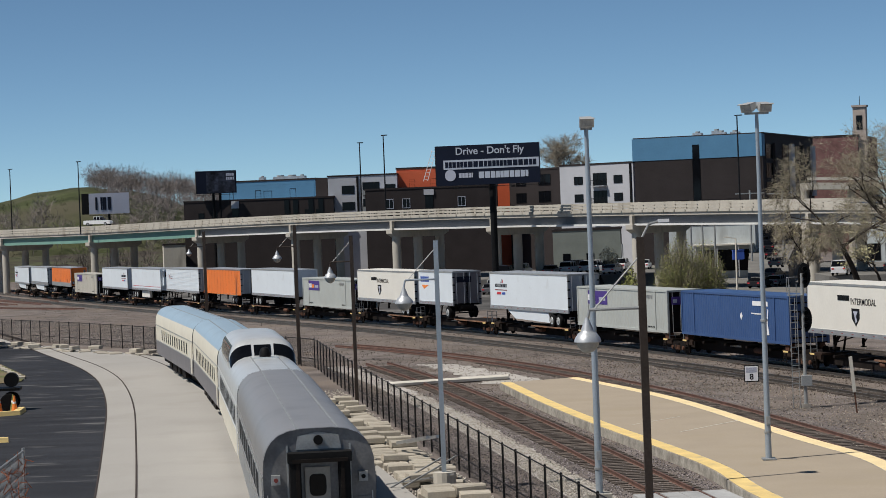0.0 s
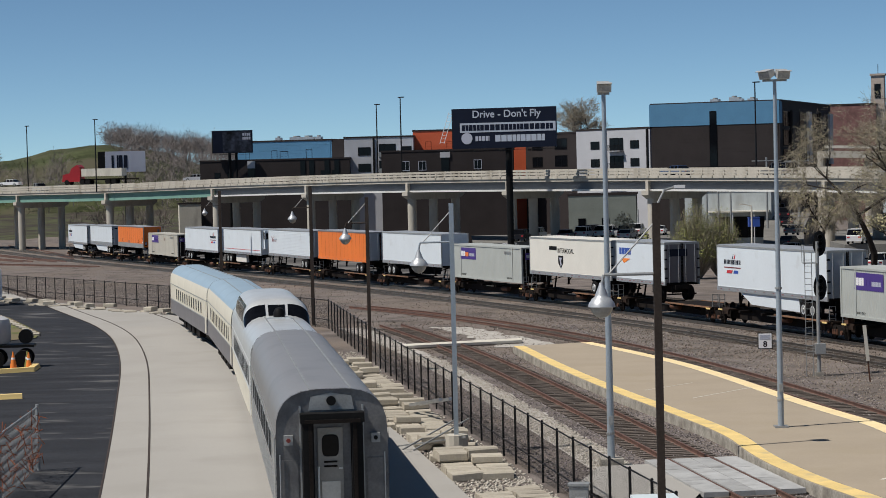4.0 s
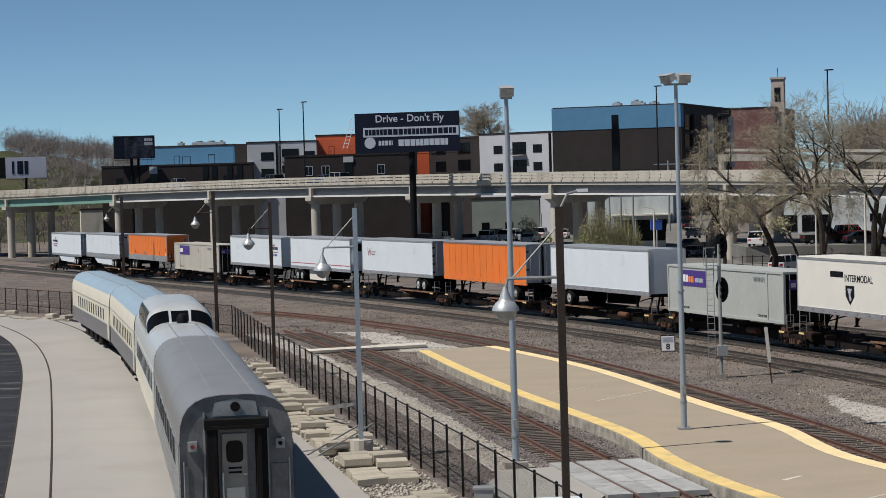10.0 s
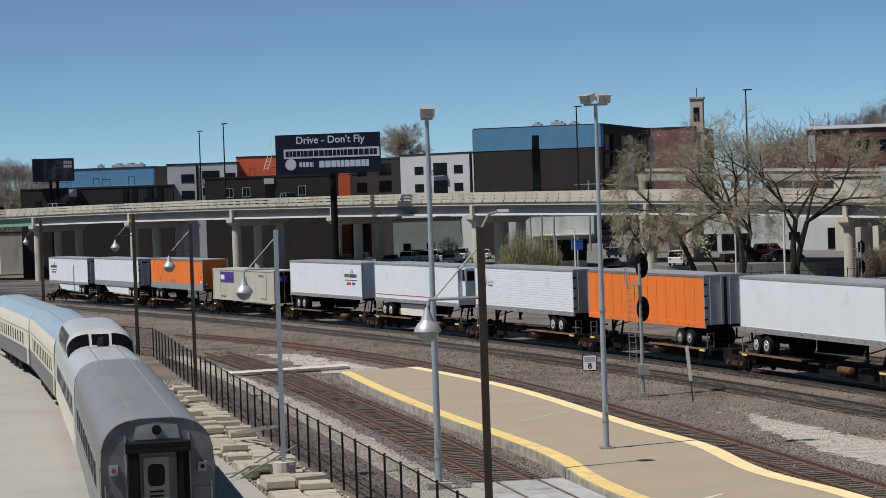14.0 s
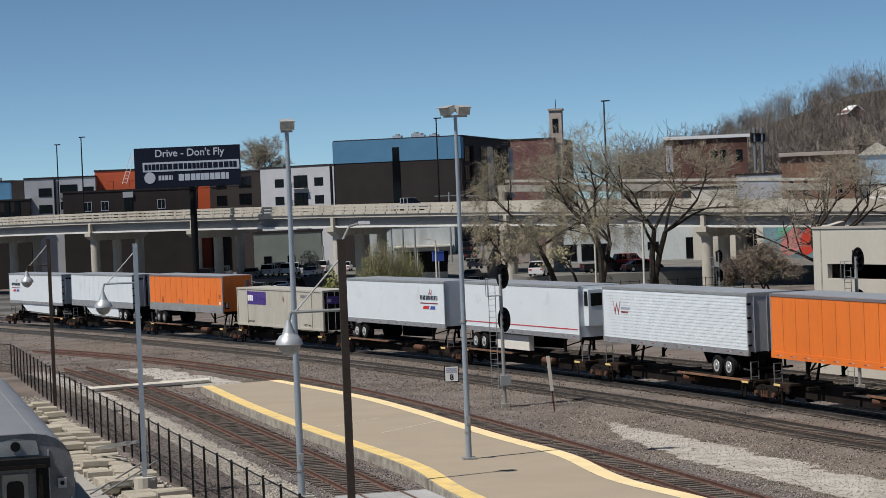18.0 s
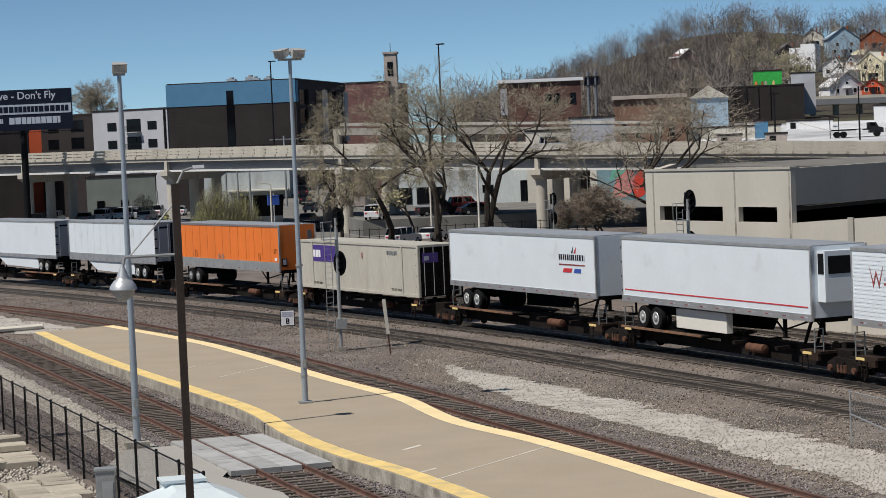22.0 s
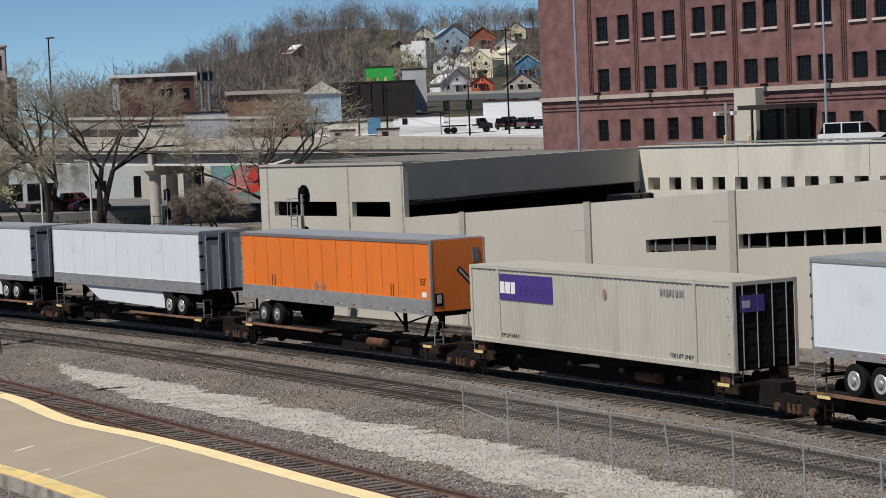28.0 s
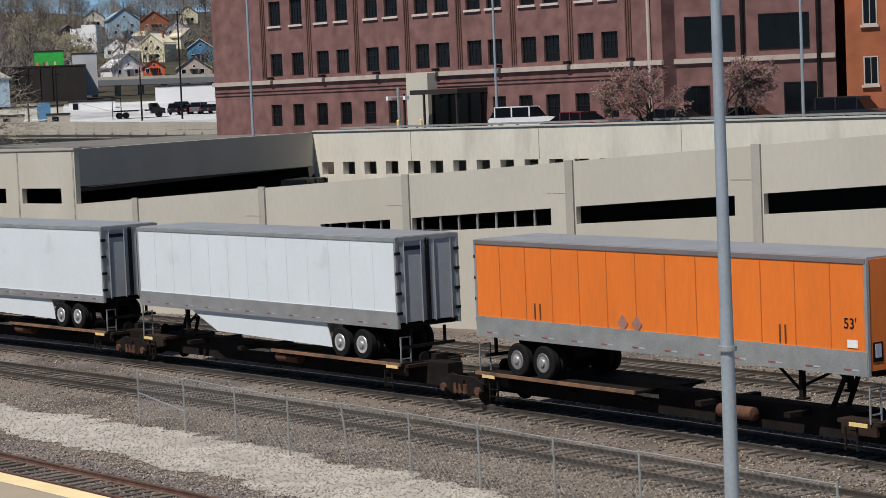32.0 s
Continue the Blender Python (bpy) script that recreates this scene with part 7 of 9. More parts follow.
passenger_car(car_pose(CAR0 + 3 * CL, CL + 2), "cream and grey coach with a blue-white roof", CL + 2, "blue_roof", "car_cream", "car_grey", windows=slim)

# ---- black iron fence ----
FENCE = [0.00014144, -0.17757, 14.551]
FL = [p for p in poly_line(FENCE, 54.6, 152, 1.0)] + [(-13.6, 160), (-19.5, 172), (-28, 187), (-40, 207), (-56, 232)]
FL = resample(FL, 400)
FD = np.concatenate([[0], np.cumsum(np.linalg.norm(np.diff(np.array(FL), axis=0), axis=1))])


def fence_at(d):
    return float(np.interp(d, FD, np.array(FL)[:, 0])), float(np.interp(d, FD, np.array(FL)[:, 1]))


fen = thing("chain_link_fence", "black coated chain-link fence along the tracks", "fence")
PANEL_W, PANEL_H = 2.45, 1.92
net = Shape()
for k in np.arange(-PANEL_H, PANEL_W, 0.08):
    for up in (1, -1):
        c0, c1 = max(0.0, k), min(PANEL_W, k + PANEL_H)
        if c1 - c0 < 0.03:
            continue
        z0, z1 = c0 - k, c1 - k
        if up < 0:
            z0, z1 = PANEL_H - z0, PANEL_H - z1
        o = 0.0026 * up
        net.quad((c0 - o, 0.004 * up, 0.063 + z0), (c1 - o, 0.004 * up, 0.063 + z1), (c1 + o, 0.004 * up, 0.057 + z1), (c0 + o, 0.004 * up, 0.057 + z0))
net_me = net.mesh("wire_mesh", M["dark_pole"])
rail_me = Shape().tube((0, 0, 0), (PANEL_W, 0, 0), 0.024, n=8, caps=False).mesh("rail", M["dark_pole"])
post_me = Shape().tube((0, 0, 0), (0, 0, 2.02), 0.04, n=10).lathe((0, 0, 2.02), [(0.045, 0), (0.035, 0.03), (0.01, 0.045)], 10).mesh("post", M["dark_pole"])
d = 0.0
while d < FD[-1] - 2.5:
    (x, y), (x2, y2) = fence_at(d), fence_at(d + 2.45)
    z = gz(y) - 0.2
    a = math.degrees(math.atan2(y2 - y, x2 - x))
    for nm, me, h in (("post", post_me, 0), ("rail", rail_me, 0.62), ("rail", rail_me, 1.98), ("wire_mesh", net_me, 0)):
        ob = new(nm, me)
        if nm == "wire_mesh":
            ob["kind"] = "stuff"
        ob.parent = fen
        ob.matrix_basis = pose(x, y, z + h, 0, 0, a)
    d += 2.45

# ---- stone blocks along the fence ----
rnd = random.Random(5)
block = Shape().sweep([[(x, y, z) for x, z in ((-0.42, 0.0), (0.42, 0.0), (0.45, 0.06), (0.44, 0.3), (0.36, 0.36), (-0.37, 0.34), (-0.45, 0.28), (-0.44, 0.05))] for y in (-0.5, -0.47, 0.48, 0.5)]).mesh("stone_block", M["stone_block"])
fix_normals(block)
proto = tagged(new("stone_block", block), "rough tan limestone block lying beside the fence", "stone block", group="row of stone blocks")
first = True
for d in np.arange(1.5, 66, 0.74):
    x, y = fence_at(d)
    x2, y2 = fence_at(d + 0.5)
    a = math.atan2(y2 - y, x2 - x)
    if 14.5 < d < 17.8 or 24 < d < 26.5:
        continue
    for row in range(3 if d > 34 else 2):
        if rnd.random() < 0.08:
            continue
        off = 1.25 + row * 1.04 + rnd.uniform(-0.06, 0.06) + (0.45 if 4 < d < 10 else 0)
        tier = 0.3 if d > 18 and rnd.random() < 0.25 else 0.0
        turn = a + 1.57 + rnd.uniform(-0.08, 0.08) * (1 if d < 18 else 2)
        m = Matrix.LocRotScale((x - off * math.sin(a), y + off * math.cos(a), gz(y) - 0.2 + tier), Euler((rnd.uniform(-0.04, 0.04), rnd.uniform(-0.04, 0.04), turn + 1.57)), None)
        size = (rnd.uniform(0.68, 0.8), rnd.uniform(0.95, 1.1), rnd.uniform(0.75, 0.95))
        ob = proto if first else copy_thing(proto, m)
        if first:
            proto.matrix_basis = m
            first = False
        ob.scale = size
for i in range(46):
    x = -15.5 - 0.62 * i + rnd.uniform(-0.5, 0.5)
    y = 166 + (abs(x) - 15.5) * 1.35 + rnd.uniform(-1.5, 1.5) - 2
    m = Matrix.LocRotScale((x - 2.0, y, gz(y) - 0.2 + (0.36 if rnd.random() < 0.35 else 0)), Euler((0, 0, rnd.uniform(0, 3))), (1, 1, 1))
    ob = copy_thing(proto, m)

t = thing("scrap_frame", "bent aluminium lattice frame lying on the stones", "scrap metal")
for a, b in (((-2.2, 91.5, 0.3), (-0.9, 87.5, 0.9)), ((-1.8, 91.7, 0.3), (-0.5, 87.7, 0.9))):
    part("rail", Shape().bar(a, b, 0.12), M["alu"], t)
for k in range(6):
    part("rung", Shape().bar((-2.2 + 0.22 * k, 91.5 - 0.67 * k, 0.32 + 0.1 * k), (-1.8 + 0.22 * k, 91.7 - 0.67 * k, 0.32 + 0.1 * k), 0.06), M["alu"], t)
for a, b in (((-2.2, 79, 0.0), (-0.2, 82.5, 0.7)), ((-1.8, 78.3, 0.05), (0.2, 80.4, 0.9)), ((-2.4, 80, 0.0), (0.1, 79.0, 0.4))):
    part("rod", Shape().bar(a, b, 0.05), M["dull_alu"], t)

# ---- bell lamps on square poles ----
M["galvanised"] = mat("galvanised", (0.46, 0.48, 0.5), 0.4, metal=0.4, var=0.12, scale=3, fine=25)
M["globe_glass"] = mat("dusty_glass", (0.34, 0.33, 0.3), 0.3, var=0.15, scale=4, fine=20)
def bell_lamp(x, y, z_top, reach, z_arm, w, paint, plinth, label, swan=False, drop=0.0):
    t = thing("yard_lamp", label, "yard lamp", group="bell lamps along the tracks", at=Matrix.Translation((x, y, gz(y) - 0.2)))
    part("pole", Shape().box(0, 0, z_top / 2, w, w, z_top), M[paint], t)
    if plinth:
        part("plinth", Shape().tube((0, 0, 0), (0, 0, 0.75), 0.42, n=14), M["garage"], t)
    part("arm", Shape().tube((0, 0, z_arm), (-reach, -0.05, z_arm), 0.035, n=8).tube((-reach, -0.05, z_arm), (-reach - 0.06, -0.05, z_arm - 0.25), 0.035, n=8), M["dull_alu"] if swan else M[paint], t)
    part("guy_rod", Shape().tube((0, 0, z_arm + reach * 1.0), (-reach * 0.92, -0.05, z_arm), 0.02, n=6), M["dull_alu"], t)
    zl, k = z_arm - 0.25 + drop, 0.67 if swan else 0.74
    part("bell_shade", Shape().lathe((-reach - 0.06, -0.05, zl), [(r * k, q * k) for r, q in ((0.06, 0.0), (0.09, -0.1), (0.21, -0.4), (0.23, -0.46), (0.31, -0.51), (0.42, -0.67), (0.45, -0.78), (0.43, -0.8))], 24), M["galvanised"], t, "galvanised bell shade", smooth=True)
    part("globe", Shape().lathe((-reach - 0.06, -0.05, zl), [(r * k, q * k) for r, q in ((0.38, -0.8), (0.33, -0.95), (0.2, -1.1), (0.03, -1.17))], 20), M["globe_glass"], t, smooth=True)
    if swan:
        part("top_arm", Shape().tube((0, 0, z_top - 0.1), (0.2, 0.06, z_top + 0.27), 0.027, n=8).tube((0.2, 0.06, z_top + 0.27), (0.47, 0.13, z_top + 0.34), 0.027, n=8), M["dull_alu"], t)
        part("top_head", Shape().box(0.54, 0.13, z_top + 0.34, 0.24, 0.12, 0.07), M["sign_white"], t)
    return t


bell_lamp(4.32, 47.97, 9.35, 1.17, 7.8, 0.165, "pole_brown", False, "tall brown steel lamp pole with a hanging bell lamp", True, 0.08)
bell_lamp(-0.26, 79.4, 9.15, 1.15, 7.75, 0.17, "pole_blue", True, "grey steel pole with a bell lamp on a concrete plinth")
bell_lamp(-4.8, 115, 9.25, 1.1, 7.9, 0.18, "pole_brown", False, "weathered brown pole with a hanging bell lamp")
bell_lamp(-10.5, 156, 9.9, 1.25, 8.4, 0.24, "pole_brown", False, "weathered brown pole with a hanging bell lamp")
bell_lamp(-27.4, 252, 9.9, 1.7, 8.2, 0.32, "pole_brown", False, "weathered brown pole with a hanging bell lamp")


# ---- floodlight masts ----
M["head_silver"] = mat("lamp_housing", (0.5, 0.5, 0.49), 0.4, metal=0.3, var=0.12, scale=5, fine=25)
M["flood_lens"] = mat("flood_lens", (0.42, 0.42, 0.41), 0.25, var=0.2, scale=6, fine=20)
def flood_mast(x, y, z0, z1, heads, label, r=0.13):
    t = thing("floodlight_mast", label, "floodlight mast", group="floodlight masts", at=Matrix.Translation((x, y, 0)))
    part("base_plate", Shape().box(0, 0, z0 + 0.03, 0.5, 0.5, 0.06), M["dull_alu"], t)
    part("mast", Shape().tube((0, 0, z0), (0, 0, z1), r, r * 0.55, n=14), M["pole_blue"], t, smooth=True)
    for z in (z0 + 1.0, z0 + 5.2):
        part("collar", Shape().tube((0, 0, z), (0, 0, z + 0.08), r * 1.15, n=14), M["dull_alu"], t)
    part("junction_box", Shape().box(0.0, -r - 0.06, z0 + 1.5, 0.14, 0.12, 0.3), M["dull_alu"], t)
    part("bracket", Shape().box(0, 0, z1 + 0.02, 0.9 if len(heads) > 1 else 0.4, 0.1, 0.08), M["dull_alu"], t)
    for hx, a in heads:
        m = Matrix.Translation((hx, 0, z1 + 0.06)) @ pose(0, 0, 0.2, 0, 0, a) @ pose(0, 0, 0, 18, 0, 0)
        hd = part("flood_head", Shape().sweep([[(x, -0.2, z) for x, z in ((-0.25, -0.15), (0.25, -0.15), (0.25, 0.18), (-0.25, 0.18))], [(x, 0.22, z) for x, z in ((-0.2, -0.1), (0.2, -0.1), (0.2, 0.13), (-0.2, 0.13))]]), M["head_silver"], t, at=m)
        part("lens", Shape().box(0, -0.212, 0.015, 0.4, 0.02, 0.23), M["flood_lens"], hd)
        part("visor", Shape().box(0, -0.27, 0.19, 0.5, 0.14, 0.02), M["head_silver"], hd)
        part("yoke", Shape().box(0, 0, -0.16, 0.1, 0.3, 0.1), M["dull_alu"], hd)
    return t


flood_mast(5.05, 75.0, -0.15, 12.5, ((0, 5),), "blue-grey steel mast with a single floodlight")
flood_mast(11.95, 82.3, 0.1, 13.1, ((-0.28, -45), (0.27, 18)), "blue-grey steel mast with two floodlights", 0.12)
flood_mast(22.1, 28.42, 0.2, 13.3, ((-0.28, -45), (0.27, 18)), "blue-grey steel mast on the platform", 0.14)
tagged(part("concrete_footing", Shape().box(5.05, 75.0, -0.16, 0.8, 0.8, 0.4), M["kerb"]), "square concrete footing under the lamp mast", "footing")


# ---- railway signals ----
def signal(x, y, zs, top, label, face=0.0, z0=None):
    z0 = gz(y) - 0.2 if z0 is None else z0
    t = thing("railway_signal", label, "railway signal", group="railway signals", at=pose(x, y, z0, 0, 0, face))
    part("mast", Shape().tube((0, 0, 0), (0, 0, top), 0.09, n=10), M["dull_alu"], t)
    part("mast_base", Shape().box(0, 0, 0.1, 0.4, 0.4, 0.2), M["kerb"], t)
    part("relay_box", Shape().box(0.05, -0.12, 1.35, 0.5, 0.3, 0.5), M["dull_alu"], t)
    s = Shape()
    for o in (-0.62, -0.28):
        s.box(o, 0, top * 0.46, 0.03, 0.04, top * 0.92)
    part("ladder_stile", s, M["dull_alu"], t)
    for z in np.arange(0.3, top * 0.9, 0.3):
        part("ladder_rung", Shape().box(-0.45, 0, z, 0.34, 0.025, 0.025), M["dull_alu"], t)
    part("platform_cage", Shape().box(-0.35, 0, zs[0] - 0.95, 0.7, 0.6, 0.04).box(-0.7, 0.3, zs[0] - 0.5, 0.03, 0.03, 0.9).box(-0.7, -0.3, zs[0] - 0.5, 0.03, 0.03, 0.9).box(-0.35, 0.3, zs[0] - 0.08, 0.7, 0.03, 0.03).box(-0.7, 0, zs[0] - 0.08, 0.03, 0.6, 0.03), M["dull_alu"], t)
    for z in zs:
        ring = [(0.32 * math.cos(u), 0.62 * math.sin(u)) for u in np.linspace(0, 2 * math.pi, 22, endpoint=False)]
        hd = part("signal_target", Shape().sweep([[(0.12 + a, y, z + b) for a, b in ring] for y in (-0.03, 0.03)]), M["black"], t)
        part("signal_case", Shape().box(0.12, 0.2, z, 0.34, 0.34, 0.95), M["black"], hd)
        for o in (-0.32, 0, 0.32):
            part("hood", Shape().tube((0.12, -0.03, z + o), (0.12, -0.32, z + o), 0.12, n=10, caps=False), M["black"], hd)
    return t


signal(17.5, 107.3, (6.5, 4.35), 6.6, "two-headed railway signal on a slim mast with a ladder")
signal(35.76, 107.2, (6.55, 4.42), 6.7, "two-headed railway signal behind the freight train")
signal(53.0, 198.5, (4.6, 2.8), 5.0, "railway signal on a ladder mast by the viaduct", 20)

t = thing("track_sign", "square white numbered sign beside the siding", "sign", at=pose(17.0, 122.6, gz(122) - 0.2, 0, 0, -6) @ Matrix.Scale(0.84, 4))
part("panel", Shape().box(0, 0, 0.75, 0.86, 0.05, 0.98), M["sign_white"], t)
part("border", Shape().box(0, 0.03, 0.75, 0.98, 0.04, 1.1), M["black"], t)
for x in (-0.3, 0.3):
    part("post", Shape().box(x, 0.06, 0.3, 0.06, 0.05, 0.7), M["dull_alu"], t)
bars(t, -0.36, 0.36, 0.82, 1.18, M["sign_grey"], -0.03, 3, 0.95, 2)
lettering("8", 0.54, M["black"], t, Matrix.Translation((0, -0.032, 0.52)), 0.01)

t = thing("leaning_post", "leaning flat white post with rust", "marker post", at=pose(19.3, 103.6, gz(103) - 0.2, 0, -5, 0))
part("blade", Shape().box(0, 0, 1.85, 0.16, 0.05, 1.7), M["wall_white"], t)
part("stake", Shape().box(0, 0.03, 0.7, 0.07, 0.04, 1.5), M["rust"], t)

# ---- chain-link fence ----
CF = [(26.47, 64.1), (26.7, 61.1), (26.9, 57.9), (27.1, 54.85), (27.66, 52.3), (27.96, 49.5), (28.24, 46.5), (28.48, 43.45), (28.8, 40.4), (29.1, 37.3), (29.4, 34.3)]
cf = thing("chain_link_fence", "sagging grey chain-link fence between the tracks", "fence")
for i, (x, y) in enumerate(CF):
    lean = -0.22 if i == 4 else 0.0
    part("post", Shape().tube((x, y, -0.2), (x + lean, y + 0.02, 1.5), 0.03, n=8), M["dull_alu"], cf)
    if i + 1 < len(CF):
        x2, y2 = CF[i + 1]
        part("top_rail", Shape().tube((x, y, 1.46), (x2, y2, 1.44), 0.018, n=6), M["dull_alu"], cf)
        s = Shape()
        a, b = Vector((x, y, 0)), Vector((x2, y2, 0))
        n = 14
        for k in range(-n // 2 - 2, n + 1):
            for up in (1, -1):
                u0, u1 = k / n, (k + 7) / n
                z0, z1 = (-0.15, 1.44) if up > 0 else (1.44, -0.15)
                c0, c1 = max(0, u0), min(1, u1)
                if c1 <= c0:
                    continue
                f0, f1 = (c0 - u0) / (u1 - u0), (c1 - u0) / (u1 - u0)
                p, q = a.lerp(b, c0), a.lerp(b, c1)
                s.bar((p.x, p.y, z0 + (z1 - z0) * f0), (q.x, q.y, z0 + (z1 - z0) * f1), 0.006)
        tagged(part("wire_mesh", s, M["dull_alu"], cf), kind="stuff")
part("brace", Shape().tube((26.47, 64.1, 0.75), (26.7, 61.1, 0.45), 0.025, n=6), M["alu"], cf)

# ---- crossing panels, path, boxes ----
cr = thing("track_crossing", "grey concrete crossing panels between the bay rails", "crossing", kind="structure")
CRP = poly_line(T4, 67.2, 75.4, 8.2 / 3)
for o0, o1 in ((-1.62, -0.82), (-0.66, -0.01), (0.01, 0.66), (0.82, 1.62)):
    a, b = shifted(CRP, o0), shifted(CRP, o1)
    for i in range(3):
        ends = [(a[i], b[i]), (a[i + 1], b[i + 1])]
        rings = []
        for k, (p, q) in enumerate(ends):
            sh = 0.02 if k == 0 else -0.02
            rings.append([(p[0], p[1] + sh, gz(p[1]) - 0.15), (q[0], q[1] + sh, gz(q[1]) - 0.15), (q[0], q[1] + sh, gz(q[1]) + 0.01), (p[0], p[1] + sh, gz(p[1]) + 0.01)])
        part("panel", Shape().sweep(rings), M["panel_grey"], cr)
patch2 = Shape()
patch2.v = [(x, y, gz(y) - 0.06) for x, y in ((4.6, 74.3), (6.3, 74.6), (6.7, 72.4), (7.7, 68.9), (7.3, 67.6), (7.0, 66.4), (8.3, 62.5), (8.6, 52), (6.0, 50), (5.6, 58), (4.4, 66), (3.6, 70))]
patch2.f = [tuple(range(12))]
setting("pavement_path", patch2, M["concrete"], "concrete path from the fence to the crossing", "pavement")
cw = thing("foot_crossing", "pale plank foot crossing over the bay track", "crossing", kind="structure")
for k in range(4):
    y0 = 130.6 + 0.42 * k
    part("plank", Shape().sweep([[(x, y0 + 0.33 * (x + 3.5) / 7 * 1.0 + (x + 3.5) * 0.3 + o, gz(131) + z) for o, z in ((0, -0.12), (0.38, -0.12), (0.38, 0.03), (0, 0.03))] for x in (-3.5, 3.7)]), M["wall_white"], cw)
M["cabinet_blue"] = mat("cabinet_paint", (0.56, 0.63, 0.66), 0.55, var=0.05, scale=1.2, fine=14, dark=(0.45, 0.5, 0.52), dark_at=0.66, dark_scale=1.4)
t = thing("equipment_cabinet", "large pale blue-white equipment housing with a hipped lid", "cabinet", at=pose(4.85, 53.2, -0.2, 0, 0, 4))
part("housing", Shape().box(0, 0, 0.72, 2.36, 2.2, 1.44), M["cabinet_blue"], t)
part("lid", Shape().sweep([[(-1.28 * k, -1.2 * j, z), (1.28 * k, -1.2 * j, z), (1.28 * k, 1.2 * j, z), (-1.28 * k, 1.2 * j, z)] for k, j, z in ((1, 1, 1.4), (1, 1, 1.52), (0.35, 0.45, 1.9))]), M["cabinet_blue"], t, "shallow hipped metal lid")
part("vent_box", Shape().box(-0.12, 0.75, 1.78, 0.98, 0.7, 0.34), M["cabinet_blue"], t)
part("vent_cap", Shape().box(-0.12, 0.75, 1.98, 1.1, 0.84, 0.07), M["cabinet_blue"], t)
part("vent_slot", Shape().box(0.16, 0.39, 1.84, 0.42, 0.03, 0.1), M["black"], t)
for x in (-1.0, 0.95):
    part("lifting_hook", Shape().bar((x, -1.22, 1.35), (x + 0.05, -1.22, 1.62), 0.03), M["alu"], t)
t = thing("control_box", "grey electric control box by the fence", "utility box", at=pose(3.2, 61.2, -0.2, 0, 0, -8))
part("case", Shape().box(0, 0, 0.75, 0.52, 0.4, 1.1), M["dull_alu"], t)
part("cover", Shape().box(0.06, -0.21, 0.7, 0.3, 0.03, 0.6), M["alu"], t)
part("lid", Shape().box(0, 0, 1.33, 0.6, 0.48, 0.06), M["dull_alu"], t)
part("stand", Shape().box(0, 0, 0.1, 0.3, 0.3, 0.2), M["black"], t)

# ---- asphalt lot ----
for (ax, ay), (bx, by) in (((-33, 114.0), (-23.4, 119.2)), ((-31, 101.0), (-20.9, 103.6)), ((-23.5, 119.0), (-23.7, 121.6))):
    t = thing("parking_kerb", "yellow painted concrete parking kerb", "kerb", group="parking kerbs")
    part("stone", Shape().sweep([[(-0.25, 0, -0.02), (0.25, 0, -0.02), (0.18, 0, 0.22), (-0.18, 0, 0.22)], [(-0.25, 1, -0.02), (0.25, 1, -0.02), (0.18, 1, 0.22), (-0.18, 1, 0.22)]]), M["yellow"], t,
         at=Matrix.Translation((ax, ay, gz(ay) - 0.03)) @ pose(0, 0, 0, 0, 0, math.degrees(math.atan2(by - ay, bx - ax)) - 90) @ Matrix.Diagonal((1, math.hypot(bx - ax, by - ay), 1, 1)))
for x, y, c in ((-24.9, 121.3, "sign_orange"), (-24.15, 121.5, "leaf"), (-23.9, 120.6, "sign_orange")):
    t = thing("traffic_cone", "bright plastic traffic cone on the asphalt", "traffic cone", group="traffic cones", at=Matrix.Translation((x, y, gz(y) - 0.03)))
    part("cone", Shape().tube((0, 0, 0.03), (0, 0, 0.95), 0.2, 0.03, n=12), M[c], t)
    part("foot", Shape().box(0, 0, 0.02, 0.45, 0.45, 0.04), M[c], t)
    part("stripe", Shape().tube((0, 0, 0.45), (0, 0, 0.62), 0.12, 0.095, n=12), M["sign_white"], t)
t = thing("tank_trailer", "small pale green tank trailer on black wheels", "trailer", at=pose(-26.0, 122.4, gz(123) - 0.03, 0, 0, 6))
part("tank", Shape().lathe((0, 0, 1.35), [(0.05, -0.0), (0.7, 0.0), (0.78, 0.12), (0.78, 1.1), (0.7, 1.35), (0.4, 1.5), (0.2, 1.55)], 20), M["grey_clad"], t, smooth=True)
part("tank_lid", Shape().tube((0, 0, 2.88), (0, 0, 3.0), 0.22, n=12), M["wall_white"], t)
part("chassis", Shape().box(0.4, 0, 1.2, 3.4, 1.5, 0.14), M["black"], t)
part("hose_reel", Shape().lathe((1.6, 0, 1.7), [(0.4, -0.2), (0.42, 0.2)], 14, "Y"), M["black"], t)
for y in (-0.85, 0.85):
    for x in (0.0, 1.5):
        part("wheel", Shape().lathe((x, y, 0.5), [(0.2, -0.13), (0.48, -0.13), (0.5, 0), (0.48, 0.13), (0.2, 0.13)], 14, "Y"), M["rubber"], t)
t = thing("work_trailer", "white box trailer with a dark window", "trailer", at=pose(-43.0, 190, gz(190) - 0.03, 0, 0, 20))
part("box", Shape().box(0, 0, 1.9, 6, 2.4, 2.6), M["sign_white"], t)
part("window", Shape().box(2.2, -1.21, 2.1, 1.0, 0.03, 1.4), M["pane"], t)
part("step_rail", Shape().box(0, -1.3, 0.6, 6.2, 0.2, 0.14), M["alu"], t)
